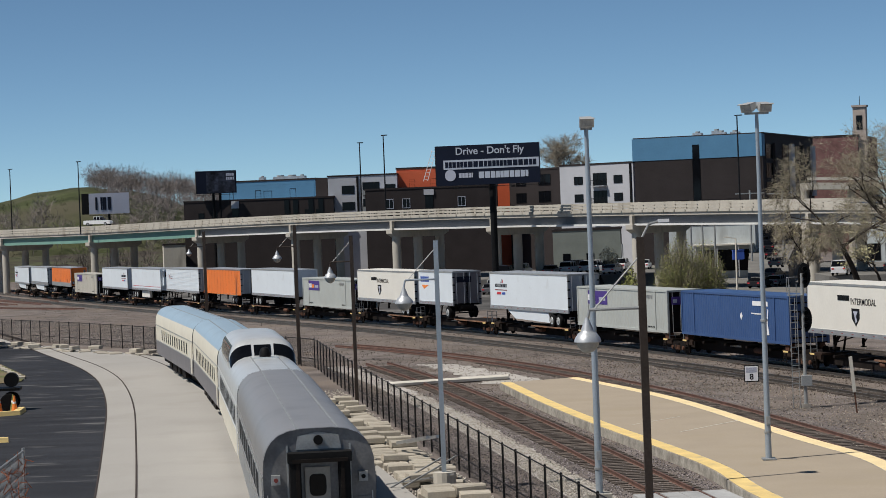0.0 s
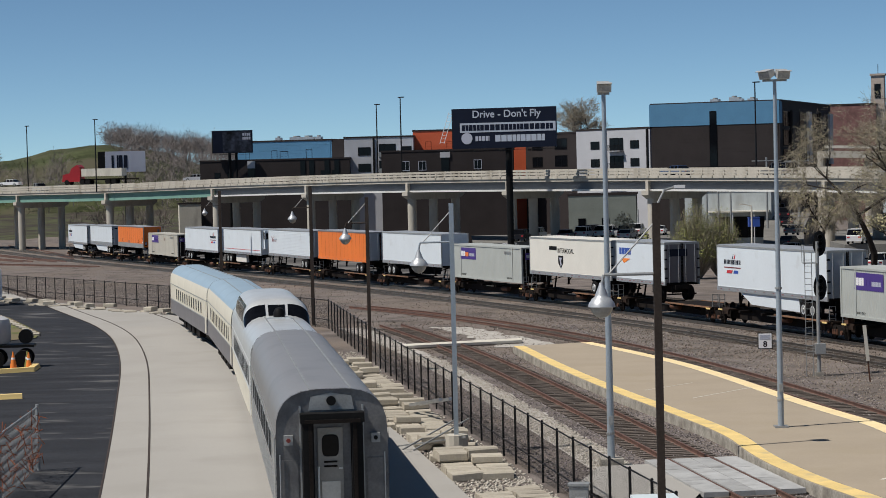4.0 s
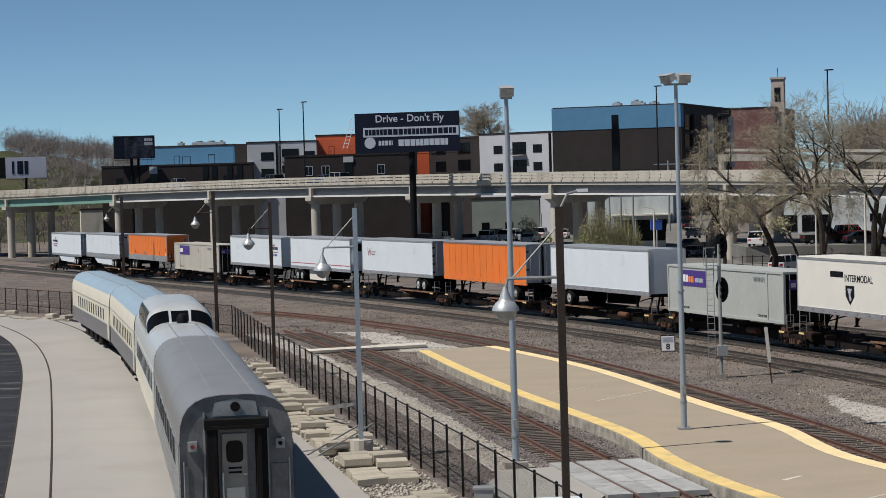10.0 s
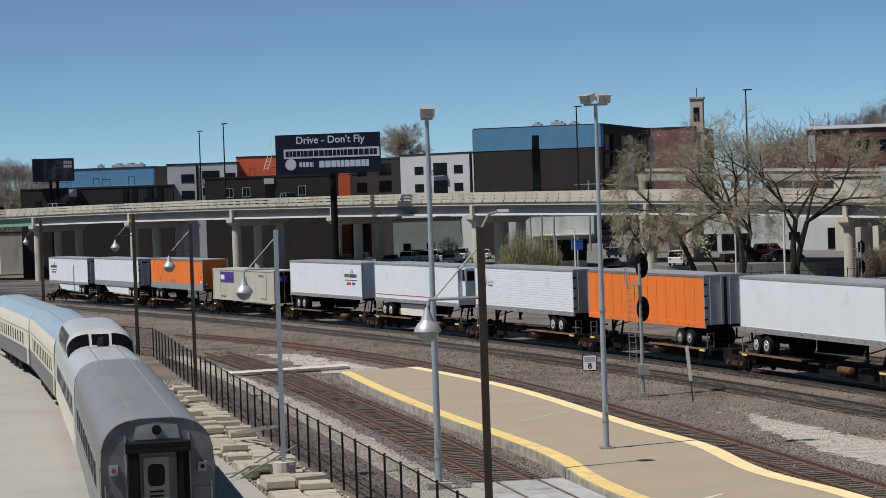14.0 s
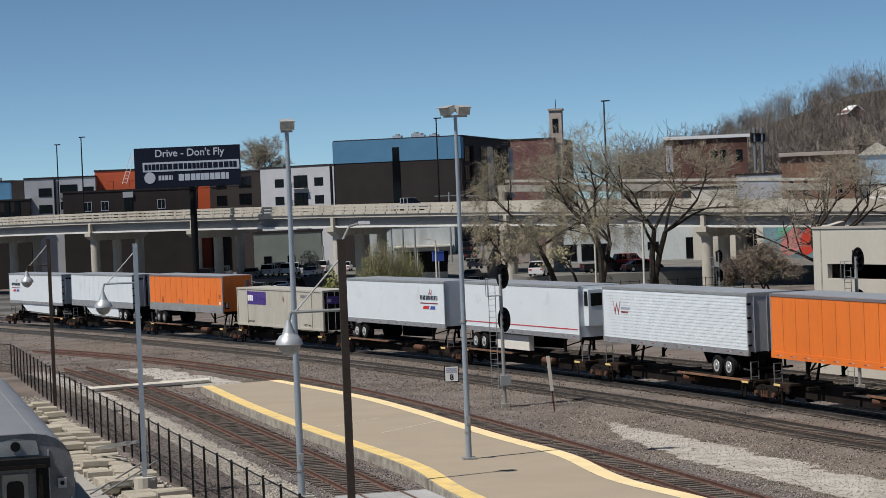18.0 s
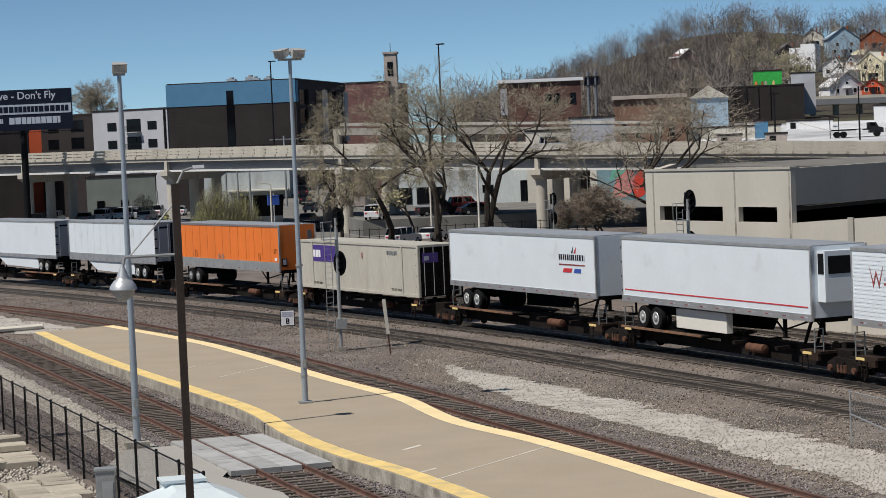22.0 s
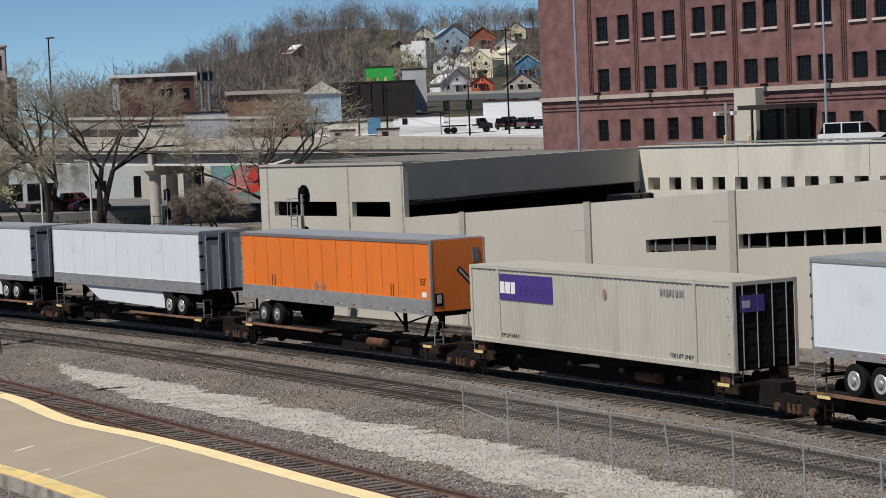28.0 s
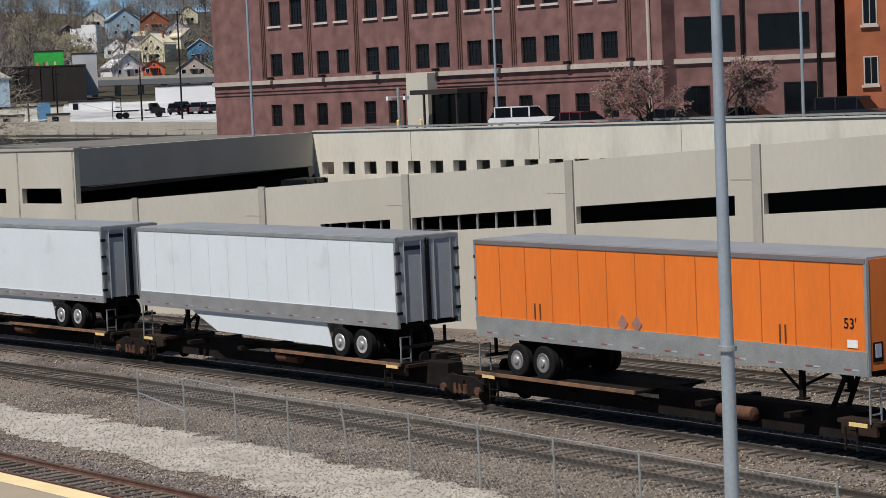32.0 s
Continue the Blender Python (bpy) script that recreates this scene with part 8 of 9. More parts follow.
for x in (-1.6, 1.6):
    part("wheel", Shape().lathe((x, -1.0, 0.4), [(0.2, -0.12), (0.4, -0.12), (0.4, 0.12), (0.2, 0.12)], 12, "Y"), M["rubber"], t)
    part("wheel", Shape().lathe((x, 1.0, 0.4), [(0.2, -0.12), (0.4, -0.12), (0.4, 0.12), (0.2, 0.12)], 12, "Y"), M["rubber"], t)
t = thing("corner_fence", "chain-link corner fence with dry vines", "fence")
for a, b in (((-14.9, 76.4, 0), (-14.5, 68, 0)), ((-14.5, 68, 0), (-13.8, 60, 0))):
    part("post", Shape().tube((a[0], a[1], -0.2), (a[0], a[1], 2.2), 0.06, n=8), M["dull_alu"], t)
    part("top_rail", Shape().tube((a[0], a[1], 2.1), (b[0], b[1], 2.1), 0.035, n=8), M["dull_alu"], t)
    s = Shape()
    p, q = Vector(a), Vector(b)
    for k in range(60):
        u = k / 60
        c = p.lerp(q, u)
        e = p.lerp(q, min(1, u + 0.06))
        s.bar((c.x, c.y, 0), (e.x, e.y, 2.1), 0.012).bar((c.x, c.y, 2.1), (e.x, e.y, 0), 0.012)
    tagged(part("wire_mesh", s, M["dull_alu"], t), kind="stuff")
s = Shape()
for k in range(260):
    y = 60 + 16 * rnd.random()
    x = -14.0 - (y - 60) * 0.055 + rnd.uniform(-0.25, 0.25)
    z = rnd.uniform(0.2, 2.2)
    s.bar((x, y, z), (x + rnd.uniform(-0.4, 0.4), y + rnd.uniform(-0.5, 0.5), z + rnd.uniform(-0.5, 0.4)), 0.02)
tagged(part("dry_vine", s, M["brick_lit"], t), kind="stuff")
LAWN = Shape()
LAWN.v = [(x, y, gz(y) + 0.03) for x, y in ((-70, 140), (-30.7, 142.8), (-28.4, 146), (-29.1, 151.2), (-35.2, 170.5), (-38, 177), (-70, 185))]
LAWN.f = [tuple(range(7))]
setting("lawn_island", LAWN, M["grass"], "dry grass island edged with stones in the lot", "grass")
for k in range(16):
    u = k / 15
    x, y = -29.0 - 9.0 * u, 149 + 28 * u
    t = tagged(part("edge_stone", Shape().box(x, y, gz(y) + 0.03, 0.5, 1.5, 0.22, rz=0.2), M["stone_block"]), "pale kerb stone round the grass island", "kerb stone", group="kerb stones")

# ---- trees ----
M["pale_bark"] = mat("pale_bark", (0.36, 0.33, 0.28), 0.95, var=0.25, scale=2, fine=15)
class Twigs:
    """Many thin tapering ribbons and leaf clumps, gathered for one mesh."""
    def __init__(self):
        self.v, self.f = [], []

    def ribbon(self, a, b, w, rnd):
        d = b - a
        side = d.cross(Vector((rnd.uniform(-1, 1), rnd.uniform(-1, 1), rnd.uniform(-0.3, 0.3))))
        if side.length < 1e-5:
            return
        side = side.normalized() * w
        n = len(self.v)
        self.v += [tuple(a - side), tuple(a + side), tuple(b + side * 0.4), tuple(b - side * 0.4)]
        self.f.append((n, n + 1, n + 2, n + 3))

    def leaf(self, p, r, rnd):
        u = Vector((rnd.uniform(-1, 1), rnd.uniform(-1, 1), rnd.uniform(-1, 1))).normalized()
        w = u.orthogonal().normalized()
        n = len(self.v)
        self.v += [tuple(p - u * r), tuple(p + w * r * 0.6), tuple(p + u * r), tuple(p - w * r * 0.6)]
        self.f.append((n, n + 1, n + 2, n + 3))

    def ob(self, name, material, parent=None):
        s = Shape()
        s.v, s.f = self.v, self.f
        me = s.mesh(name, material)
        o = new(name, me)
        if parent:
            o.parent = parent
        return o


def tree(x, y, z, height, seed, label, spread=0.55, depth=5, droop=0.0, leafy=0.0, trunk_r=None, leaf="bud", twig_w=0.018, stems=1, wood="bark", leaf_r=0.12, fine=0):
    rnd = random.Random(seed)
    t = thing("tree", label, "tree", group="trees", at=Matrix.Translation((x, y, z)))
    limbs, tw, lv = Shape(), Twigs(), Twigs()
    r0 = trunk_r or height * 0.022

    def grow(p, d, length, r, lev):
        n = 3
        for i in range(n):
            d2 = (d + Vector((rnd.gauss(0, 0.16), rnd.gauss(0, 0.16), rnd.gauss(0.02, 0.08) - droop * (0.12 if lev < 2 else 0)))).normalized()
            q = p + d2 * (length / n)
            if r > 0.03:
                limbs.tube(p, q, r, r * 0.86, n=6 if r > 0.1 else 4, caps=False)
            else:
                tw.ribbon(p, q, max(r, twig_w), rnd)
            for _ in range(fine if lev == 0 else 0):
                e = (d2 * 0.6 + Vector((rnd.gauss(0, 0.6), rnd.gauss(0, 0.6), rnd.gauss(0, 0.4) - droop * 1.3))).normalized()
                tw.ribbon(q, q + e * rnd.uniform(0.4, 1.0), twig_w * 0.5, rnd)
            if lev <= 1 and leafy and rnd.random() < leafy:
                lv.leaf(q + Vector((rnd.gauss(0, 0.1), rnd.gauss(0, 0.1), rnd.gauss(0, 0.1))), leaf_r * rnd.uniform(0.6, 1.4), rnd)
            if lev > 0 and i > 0 and rnd.random() < 0.85:
                k = 1 if lev > 3 else 2
                for _ in range(k):
                    a = rnd.uniform(0, 6.283)
                    o = d2.orthogonal().normalized()
                    o = Matrix.Rotation(a, 3, d2) @ o
                    nd = (d2 * rnd.uniform(0.45, 0.9) + o * spread * rnd.uniform(0.8, 1.5) + Vector((0, 0, 0.12 - droop * (0.5 if lev < 3 else 0)))).normalized()
                    grow(q, nd, length * rnd.uniform(0.5, 0.72), r * 0.55, lev - 1)
            p, d, r = q, d2, r * 0.86
        if lev > 0:
            for _ in range(2):
                nd = (d + Vector((rnd.gauss(0, spread), rnd.gauss(0, spread), rnd.gauss(0.05, 0.2) - droop * 0.35))).normalized()
                grow(p, nd, length * rnd.uniform(0.55, 0.75), r * 0.7, lev - 1)

    for k in range(stems):
        lean = Vector((rnd.gauss(0, 0.1 + 0.14 * (stems > 1)), rnd.gauss(0, 0.1), 1)).normalized()
        grow(Vector((k * 0.5 - stems * 0.25, 0, -0.3)), lean, height * 0.42, r0, depth)
    part("trunk", limbs, M[wood], t)
    tagged(tw.ob("twig_mass", M["twig"], t), kind="stuff")
    if lv.v:
        tagged(lv.ob("foliage", M[leaf], t), kind="stuff")
    return t


G = lambda y: gz(y) - 0.25
tree(42.3, 223, G(223), 17.0, 5, "large budding willow with hanging pale twigs", 0.6, 5, droop=0.55, leafy=0.8, leaf_r=0.06, twig_w=0.019, fine=1)
tree(46.6, 220, G(220), 18.0, 8, "large spreading tree in early spring bud", 0.66, 5, droop=0.14, leafy=0.4, stems=2, leaf_r=0.055, twig_w=0.019)
tree(51.9, 219, G(219), 18.0, 15, "large dark-limbed tree with few buds", 0.68, 5, droop=0.08, leafy=0.2, stems=2, leaf_r=0.055, twig_w=0.019)
tree(58.7, 181, G(181), 16.0, 29, "bare spreading tree beside the garage", 0.75, 5, droop=0.05, leafy=0.06, leaf_r=0.055, stems=2, twig_w=0.016)
tree(38.6, 232, G(232), 11.0, 34, "low weeping tree with trailing pale twigs", 0.7, 4, droop=0.8, leafy=0.9, leaf_r=0.1, twig_w=0.03, fine=2)
tree(50.2, 250, G(250), 9.0, 33, "small budding street tree", 0.5, 4, leafy=0.4)
tree(26.0, 318, G(318), 6.5, 37, "young bare street tree", 0.35, 4, leafy=0.1)
tree(24.2, 419, 6, 18.5, 41, "tall bare tree behind the apartments", 0.5, 5, twig_w=0.035, fine=1)
tree(*polar(390, 16.5, east_z(390, 16.5)), 15.0, 61, "pale-limbed bare tree on the slope", 0.6, 5, twig_w=0.04, wood="pale_bark")
tree(*polar(520, 19.8, east_z(520, 19.8)), 18.0, 62, "tall bare tree above the brick shop", 0.6, 5, twig_w=0.05, leafy=0.1)
tree(*polar(600, 20.6, east_z(600, 20.6)), 20.0, 63, "tall olive-budded tree below the houses", 0.55, 5, twig_w=0.05, leafy=0.3, leaf_r=0.2)
tree(74.8, 94.5, 6.8, 4.8, 45, "pink-budded small tree before the brick wall", 0.55, 4, leafy=1.0, leaf="pink", stems=3, leaf_r=0.06)
tree(72.0, 98.5, 6.8, 4.3, 46, "pink-budded small tree before the brick wall", 0.55, 4, leafy=1.0, leaf="pink", stems=3, leaf_r=0.06)


def shrub(x, y, z, r, h, n, seed, leaf, label, twig="twig", leaf_r=0.14):
    rnd = random.Random(seed)
    t = thing("bush", label, "bush", at=Matrix.Translation((x, y, z)))
    tw, lv = Twigs(), Twigs()
    for i in range(n):
        a, k = rnd.uniform(0, 6.283), rnd.random() ** 0.5
        tip = Vector((r * k * math.cos(a), r * 0.8 * k * math.sin(a), h * (1 - 0.5 * k * k) * rnd.uniform(0.55, 1.05)))
        root = Vector((tip.x * 0.15, tip.y * 0.15, 0))
        mid = root.lerp(tip, 0.55) + Vector((rnd.gauss(0, 0.15), rnd.gauss(0, 0.15), 0.25))
        tw.ribbon(root, mid, 0.025, rnd)
        tw.ribbon(mid, tip, 0.015, rnd)
        for _ in range(5 if leaf else 2):
            q = mid.lerp(tip, rnd.random()) + Vector((rnd.gauss(0, 0.22), rnd.gauss(0, 0.22), rnd.gauss(0, 0.18)))
            if leaf:
                lv.leaf(q, leaf_r * rnd.uniform(0.6, 1.3), rnd)
            else:
                tw.ribbon(mid, q, 0.012, rnd)
    tagged(tw.ob("twig_mass", M[twig], t), kind="stuff")
    if lv.v:
        tagged(lv.ob("foliage", M[leaf], t), kind="stuff")


shrub(23.2, 215, G(215), 2.7, 7.6, 2000, 51, "leaf", "rounded yellow-green bush beyond the train", leaf_r=0.07)
shrub(25.8, 216, G(216), 2.2, 7.0, 1400, 52, "leaf", "yellow-green bush beyond the train", leaf_r=0.07)
shrub(19.0, 222, G(222), 1.0, 5.0, 160, 53, "leaf", "slim green bush by a column")
M["redtwig"] = mat("redtwig", (0.13, 0.075, 0.07), 0.9, var=0.3, scale=2, fine=15)
tree(65.2, 226, G(226), 5.6, 54, "dense reddish bare bush-like tree before the mural", 0.8, 4, droop=0.1, leafy=0.8, leaf="redtwig", stems=5, leaf_r=0.09, twig_w=0.02, wood="redtwig", fine=1)
shrub(-16.0, 66, -0.2, 0.9, 3.4, 60, 55, "", "thin bare sapling inside the fence corner")
shrub(-14.8, 63, -0.2, 0.7, 0.6, 120, 56, "leaf", "low green weeds at the fence foot", leaf_r=0.06)


# woods on the hills: one joined mass each
def woods(name, spots, h0, h1, seed, label, material, n=70):
    """Bare trees far off: a forked stem and a round, airy crown of fine twigs each."""
    rnd = random.Random(seed)
    tw = Twigs()
    for x, y, z in spots:
        h = rnd.uniform(h0, h1)
        base = Vector((x, y, z - 0.5))
        heart = base + Vector((rnd.gauss(0, 0.05) * h, rnd.gauss(0, 0.05) * h, h * 0.6))
        rx, rz = h * rnd.uniform(0.24, 0.36), h * rnd.uniform(0.3, 0.4)
        tw.ribbon(base, heart, 0.012 * h, rnd)
        tw.ribbon(base, heart, 0.012 * h, rnd)
        for i in range(7):
            p = base.lerp(heart, rnd.uniform(0.45, 1.0))
            tw.ribbon(p, heart + Vector((rnd.gauss(0, 0.5) * rx, rnd.gauss(0, 0.5) * rx, rnd.uniform(0, 0.9) * rz)), 0.006 * h, rnd)
        for i in range(n):
            u = Vector((rnd.gauss(0, 1), rnd.gauss(0, 1), rnd.gauss(0, 1))).normalized() * rnd.random() ** 0.4
            p = heart + Vector((u.x * rx, u.y * rx, u.z * rz))
            d = (p - base.lerp(heart, 0.5)).normalized() + Vector((rnd.gauss(0, 0.7), rnd.gauss(0, 0.7), rnd.gauss(0.1, 0.6)))
            tw.ribbon(p, p + d * h * rnd.uniform(0.045, 0.1), 0.055, rnd)
    o = tw.ob(name, material)
    return tagged(o, label, "woods", kind="stuff")


rw = random.Random(77)
spots = []
for i in range(1500):
    d = rw.uniform(640, 1110)
    az = rw.uniform(12.6, 31)
    if 20.9 < az < 25.5 and d < 960 and rw.random() < 0.85:
        continue
    spots.append(polar(d, az, east_z(d, az)))
for i in range(230):
    d = rw.uniform(440, 640)
    az = rw.uniform(12.6, 21)
    spots.append(polar(d, az, east_z(d, az)))
for i in range(60):
    d = rw.uniform(780, 1000)
    az = rw.uniform(20.9, 25.5)
    if rw.random() < 0.6:
        continue
    spots.append(polar(d, az, east_z(d, az)))
rw.shuffle(spots)
k = len(spots) // 5
for nm, part_spots, lo_h, hi_h, sd, lb, c in (
        ("bare_woods", spots[:2 * k], 10, 19, 1, "grey-brown bare woods on the eastern hill", (0.165, 0.14, 0.128)),
        ("pale_woods", spots[2 * k:3 * k], 9, 17, 6, "pale grey bare trees on the eastern hill", (0.25, 0.22, 0.195)),
        ("dark_woods", spots[3 * k:4 * k], 8, 15, 7, "dark brown bare trees on the eastern hill", (0.095, 0.08, 0.07)),
        ("budding_woods", spots[4 * k:], 7, 14, 2, "budding olive and brown trees among the houses", (0.19, 0.165, 0.11))):
    woods(nm, part_spots, lo_h, hi_h, sd, lb, mat(nm, c, 0.95, var=0.3, scale=0.15, fine=2), 135)
spots = [polar(rw.uniform(800, 900), az, 21 * float(np.interp(az, [-12, -9.5, -6, -3], [1.0, 1.1, 0.75, 0.3])) + 1) for az in [rw.uniform(-9.1, -3.6) for _ in range(330)]]
spots += [polar(d, az, 20 * float(np.interp(az, [-17, -12, -9.5, -6], [0.9, 1.0, 1.1, 0.7])) * float(np.interp(d, [690, 720, 760, 830], [0, 0.3, 0.75, 1]))) for d, az in [(rw.uniform(690, 800), rw.choice((rw.uniform(-17, -13.5), rw.uniform(-8.8, -3.5), rw.uniform(-8.8, -3.5)))) for _ in range(330)]]
scrub = [polar(d, az, 20 * float(np.interp(az, [-17, -12, -9.5, -6], [0.85, 1.0, 1.1, 0.7])) * float(np.interp(d, [688, 720, 760, 830], [-0.2, 0.3, 0.75, 1]))) for d, az in [(rw.uniform(690, 790), rw.uniform(-18, -5)) for _ in range(420)]]
spots += [polar(d, az, 20 * float(np.interp(d, [690, 720, 760], [0, 0.3, 0.75]))) for d, az in [(rw.uniform(695, 745), rw.uniform(-17, -9)) for _ in range(70)]]
woods("hill_scrub", scrub, 2, 4, 5, "grey-green scrub on the western hill", mat("scrub", (0.12, 0.125, 0.07), 0.95, var=0.3, scale=0.1), 40)
woods("west_woods", spots, 6, 12, 3, "bare grey trees on the western hill", mat("grey_wood", (0.23, 0.2, 0.19), 0.95, var=0.3, scale=0.2, fine=3), 130)
spots = [polar(rw.uniform(440, 520), az, -2) for az in [rw.uniform(-10, 3) for _ in range(40)]]
woods("yard_trees", spots, 6, 9, 4, "bare trees behind the viaduct", M["wood_far"], 110)

# ---- marks on the train: logos as plain shapes, writing as bars ----
def slab(parent, x0, x1, z0, z1, material, y=-1.312, name="mark", label=""):
    return part(name, Shape().box((x0 + x1) / 2, y, (z0 + z1) / 2, x1 - x0, 0.01, z1 - z0), M[material], parent, label)


def poly_mark(parent, pts, material, y=-1.312, name="mark"):
    return part(name, Shape().sweep([[(x, yy, z) for x, z in pts] for yy in (y - 0.006, y + 0.006)]), M[material], parent)


def haulier_mark(t, x):
    bars(t, x - 1.3, x + 1.3, 3.96, 4.34, M["navy"], -1.312, 1, 0.6, 3)
    bars(t, x - 1.3, x + 1.3, 3.74, 3.84, M["tape_red"], -1.312, 1, 0.55, 4)
    poly_mark(t, ((x - 0.95, 3.42), (x - 0.1, 3.42), (x + 0.05, 3.62), (x - 0.8, 3.62)), "sign_red")
    poly_mark(t, ((x + 0.15, 3.42), (x + 0.9, 3.42), (x + 0.9, 3.62), (x + 0.3, 3.62)), "sign_blue")
    poly_mark(t, ((x - 0.05, 4.36), (x + 0.2, 4.7), (x + 0.1, 4.36)), "navy")
    poly_mark(t, ((x + 0.2, 4.36), (x + 0.48, 4.66), (x + 0.4, 4.36)), "sign_red")


haulier_mark(LOADS[0], -5.9)
haulier_mark(LOADS[4], 5.75)
haulier_mark(LOADS[12], -5.6)
for t in (LOADS[3], LOADS[9], LOADS[13]):
    slab(t, -6.2, -2.4, 3.08, 4.06, "purple", -1.287, "carrier_panel", "purple carrier panel")
    bars(t, -6.0, -4.9, 3.25, 3.85, M["sign_white"], -1.297, 1, 0.85, 5)
    bars(t, -4.85, -4.1, 3.25, 3.75, M["sign_orange"] if t is LOADS[9] else M["purple"], -1.297, 1, 0.85, 6)
    bars(t, -3.9, -2.7, 3.3, 3.65, M["sign_grey"] if t is not LOADS[3] else M["purple"], -1.297, 1, 0.8, 7)
    for x in (-5.45, 5.3):
        lettering("TOP LIFT ONLY", 0.19, M["black"], t, Matrix.Translation((x, -1.288, 1.76)))
    bars(t, 4.2, 5.6, 3.7, 4.0, M["dull_alu"], -1.297, 1, 0.6, 10)
    dp = part("door_panel", Shape().box(8.2, -0.55, 3.62, 0.02, 0.98, 0.55), M["purple"], t, "purple panel on the door")
    part("door_lettering", Shape().box(8.215, -0.8, 3.6, 0.01, 0.3, 0.24), M["sign_grey"], dp)
M["faded_red"] = mat("faded_red", (0.3, 0.16, 0.13), 0.6)
poly_mark(LOADS[3], [(0.9 + 0.11 * math.cos(u), 3.6 + 0.2 * math.sin(u)) for u in np.linspace(0, 6.283, 12)[:-1]], "faded_red", -1.288)
for z in (2.0, 2.6, 3.2, 3.8):
    bars(LOADS[3], 7.9, 7.95, z, z + 0.05, M["black"], -1.33, 1, 1, 1)
for k in (10, 15):
    t = LOADS[k]
    x = -1.6
    bars(t, x - 2.3, x - 0.75, 4.2, 4.62, M["black"], -1.312, 1, 0.9, 3)
    lettering("INTERMODAL", 0.52, M["black"], t, Matrix.Translation((x + 1.0, -1.31, 4.22)), 0.004)
    poly_mark(t, ((x - 0.5, 3.85), (x + 0.5, 3.85), (x + 0.5, 3.3), (x, 2.85), (x - 0.5, 3.3)), "black")
    poly_mark(t, ((x - 0.28, 3.7), (x + 0.28, 3.7), (x + 0.05, 3.4), (x + 0.2, 3.15), (x, 3.02), (x - 0.12, 3.4)), "sign_grey", -1.322)
t = LOADS[11]
bars(t, -3.7, -1.6, 4.15, 4.8, M["sign_blue"], -1.312, 1, 0.82, 2)
poly_mark(t, ((-3.4, 3.95), (-1.7, 3.95), (-2.9, 3.6)), "sign_orange")
part("door_mark", Shape().box(4.33, -0.3, 4.5, 0.01, 1.4, 0.5), M["navy"], t)
bars(LOADS[14], 3.0, 5.2, 3.6, 4.0, M["sign_white"], -1.29, 1, 0.95, 2)
poly_mark(LOADS[14], ((1.1, 2.95), (1.3, 3.2), (1.5, 2.95), (1.3, 2.7)), "sign_white", -1.29)
poly_mark(LOADS[14], ((4.9, 1.9), (5.1, 3.5), (5.25, 3.4), (5.1, 2.6), (5.3, 1.9)), "sign_white", -1.29)
bars(LOADS[14], 2.8, 4.6, 3.1, 3.22, M["sign_white"], -1.29, 1, 0.85, 4)
t = LOADS[6]
poly_mark(t, ((-6.75, 4.5), (-6.5, 3.75), (-6.3, 4.25), (-6.1, 3.75), (-5.8, 4.6), (-6.1, 3.95), (-6.3, 4.4), (-6.5, 3.95)), "tape_red", -1.317)
bars(t, -5.75, -4.7, 4.05, 4.2, M["sign_grey"], -1.317, 1, 0.7, 5)
bars(t, -5.75, -4.9, 3.85, 3.97, M["tape_red"], -1.317, 1, 0.7, 6)
for z in np.arange(2.7, 5.0, 0.16):
    part("side_rib", Shape().box(0, -1.303, z, 15.9, 0.01, 0.07), M["white"], t)
slab(LOADS[5], -7.8, 7.8, 2.78, 2.83, "sign_red", -1.312, "red_line")
t = LOADS[2]
lettering("53'", 0.38, M["black"], t, Matrix.Translation((7.5, -1.312, 3.55)), 0.0)
for x in (-1.2, -0.6):
    poly_mark(t, ((x - 0.22, 3.05), (x, 3.3), (x + 0.22, 3.05), (x, 2.8)), "faded_red", -1.318)
slab(t, 7.4, 7.75, 2.95, 3.15, "sign_white", -1.318)
for x in (-5.2, -4.95, 5.0, 5.2):
    slab(t, x, x + 0.05, 2.92, 3.4, "rust", -1.318, "scratch")
for y in (-1.12, 1.12):
    part("nose_writing", Shape().box(8.06, y, 4.1, 0.01, 0.13, 1.5), M["black"], t)
part("nose_box", Shape().box(8.08, 0.85, 4.55, 0.05, 0.3, 0.55), M["car_grey"], t)
part("nose_frame", Shape().box(8.07, -0.95, 2.85, 0.04, 0.36, 0.5), M["black"], t)
part("nose_hatch", Shape().box(8.1, -0.95, 2.88, 0.02, 0.2, 0.34), M["sign_grey"], t)
part("placard", Shape().box(0, 0, 0, 0.012, 0.85, 0.24), M["black"], t, at=Matrix.Translation((8.07, 0.3, 3.75)) @ pose(0, 0, 0, -45, 0, 0))
part("placard_writing", Shape().box(0.008, 0, 0, 0.012, 0.7, 0.1), M["stone"], t, at=Matrix.Translation((8.07, 0.3, 3.75)) @ pose(0, 0, 0, -45, 0, 0))
part("air_fittings", Shape().box(8.1, 0.75, 2.95, 0.1, 0.35, 0.25).box(8.1, 0.75, 2.72, 0.06, 0.12, 0.3), M["black"], t)
for k in (0, 1):
    bars(LOADS[k], 0, 0.01, 2.3, 2.4, M["black"], -1.33, 1, 1, 1)
    part("door_mark", Shape().box(8.09, -0.6, 4.85, 0.01, 0.7, 0.14), M["navy"], LOADS[k])
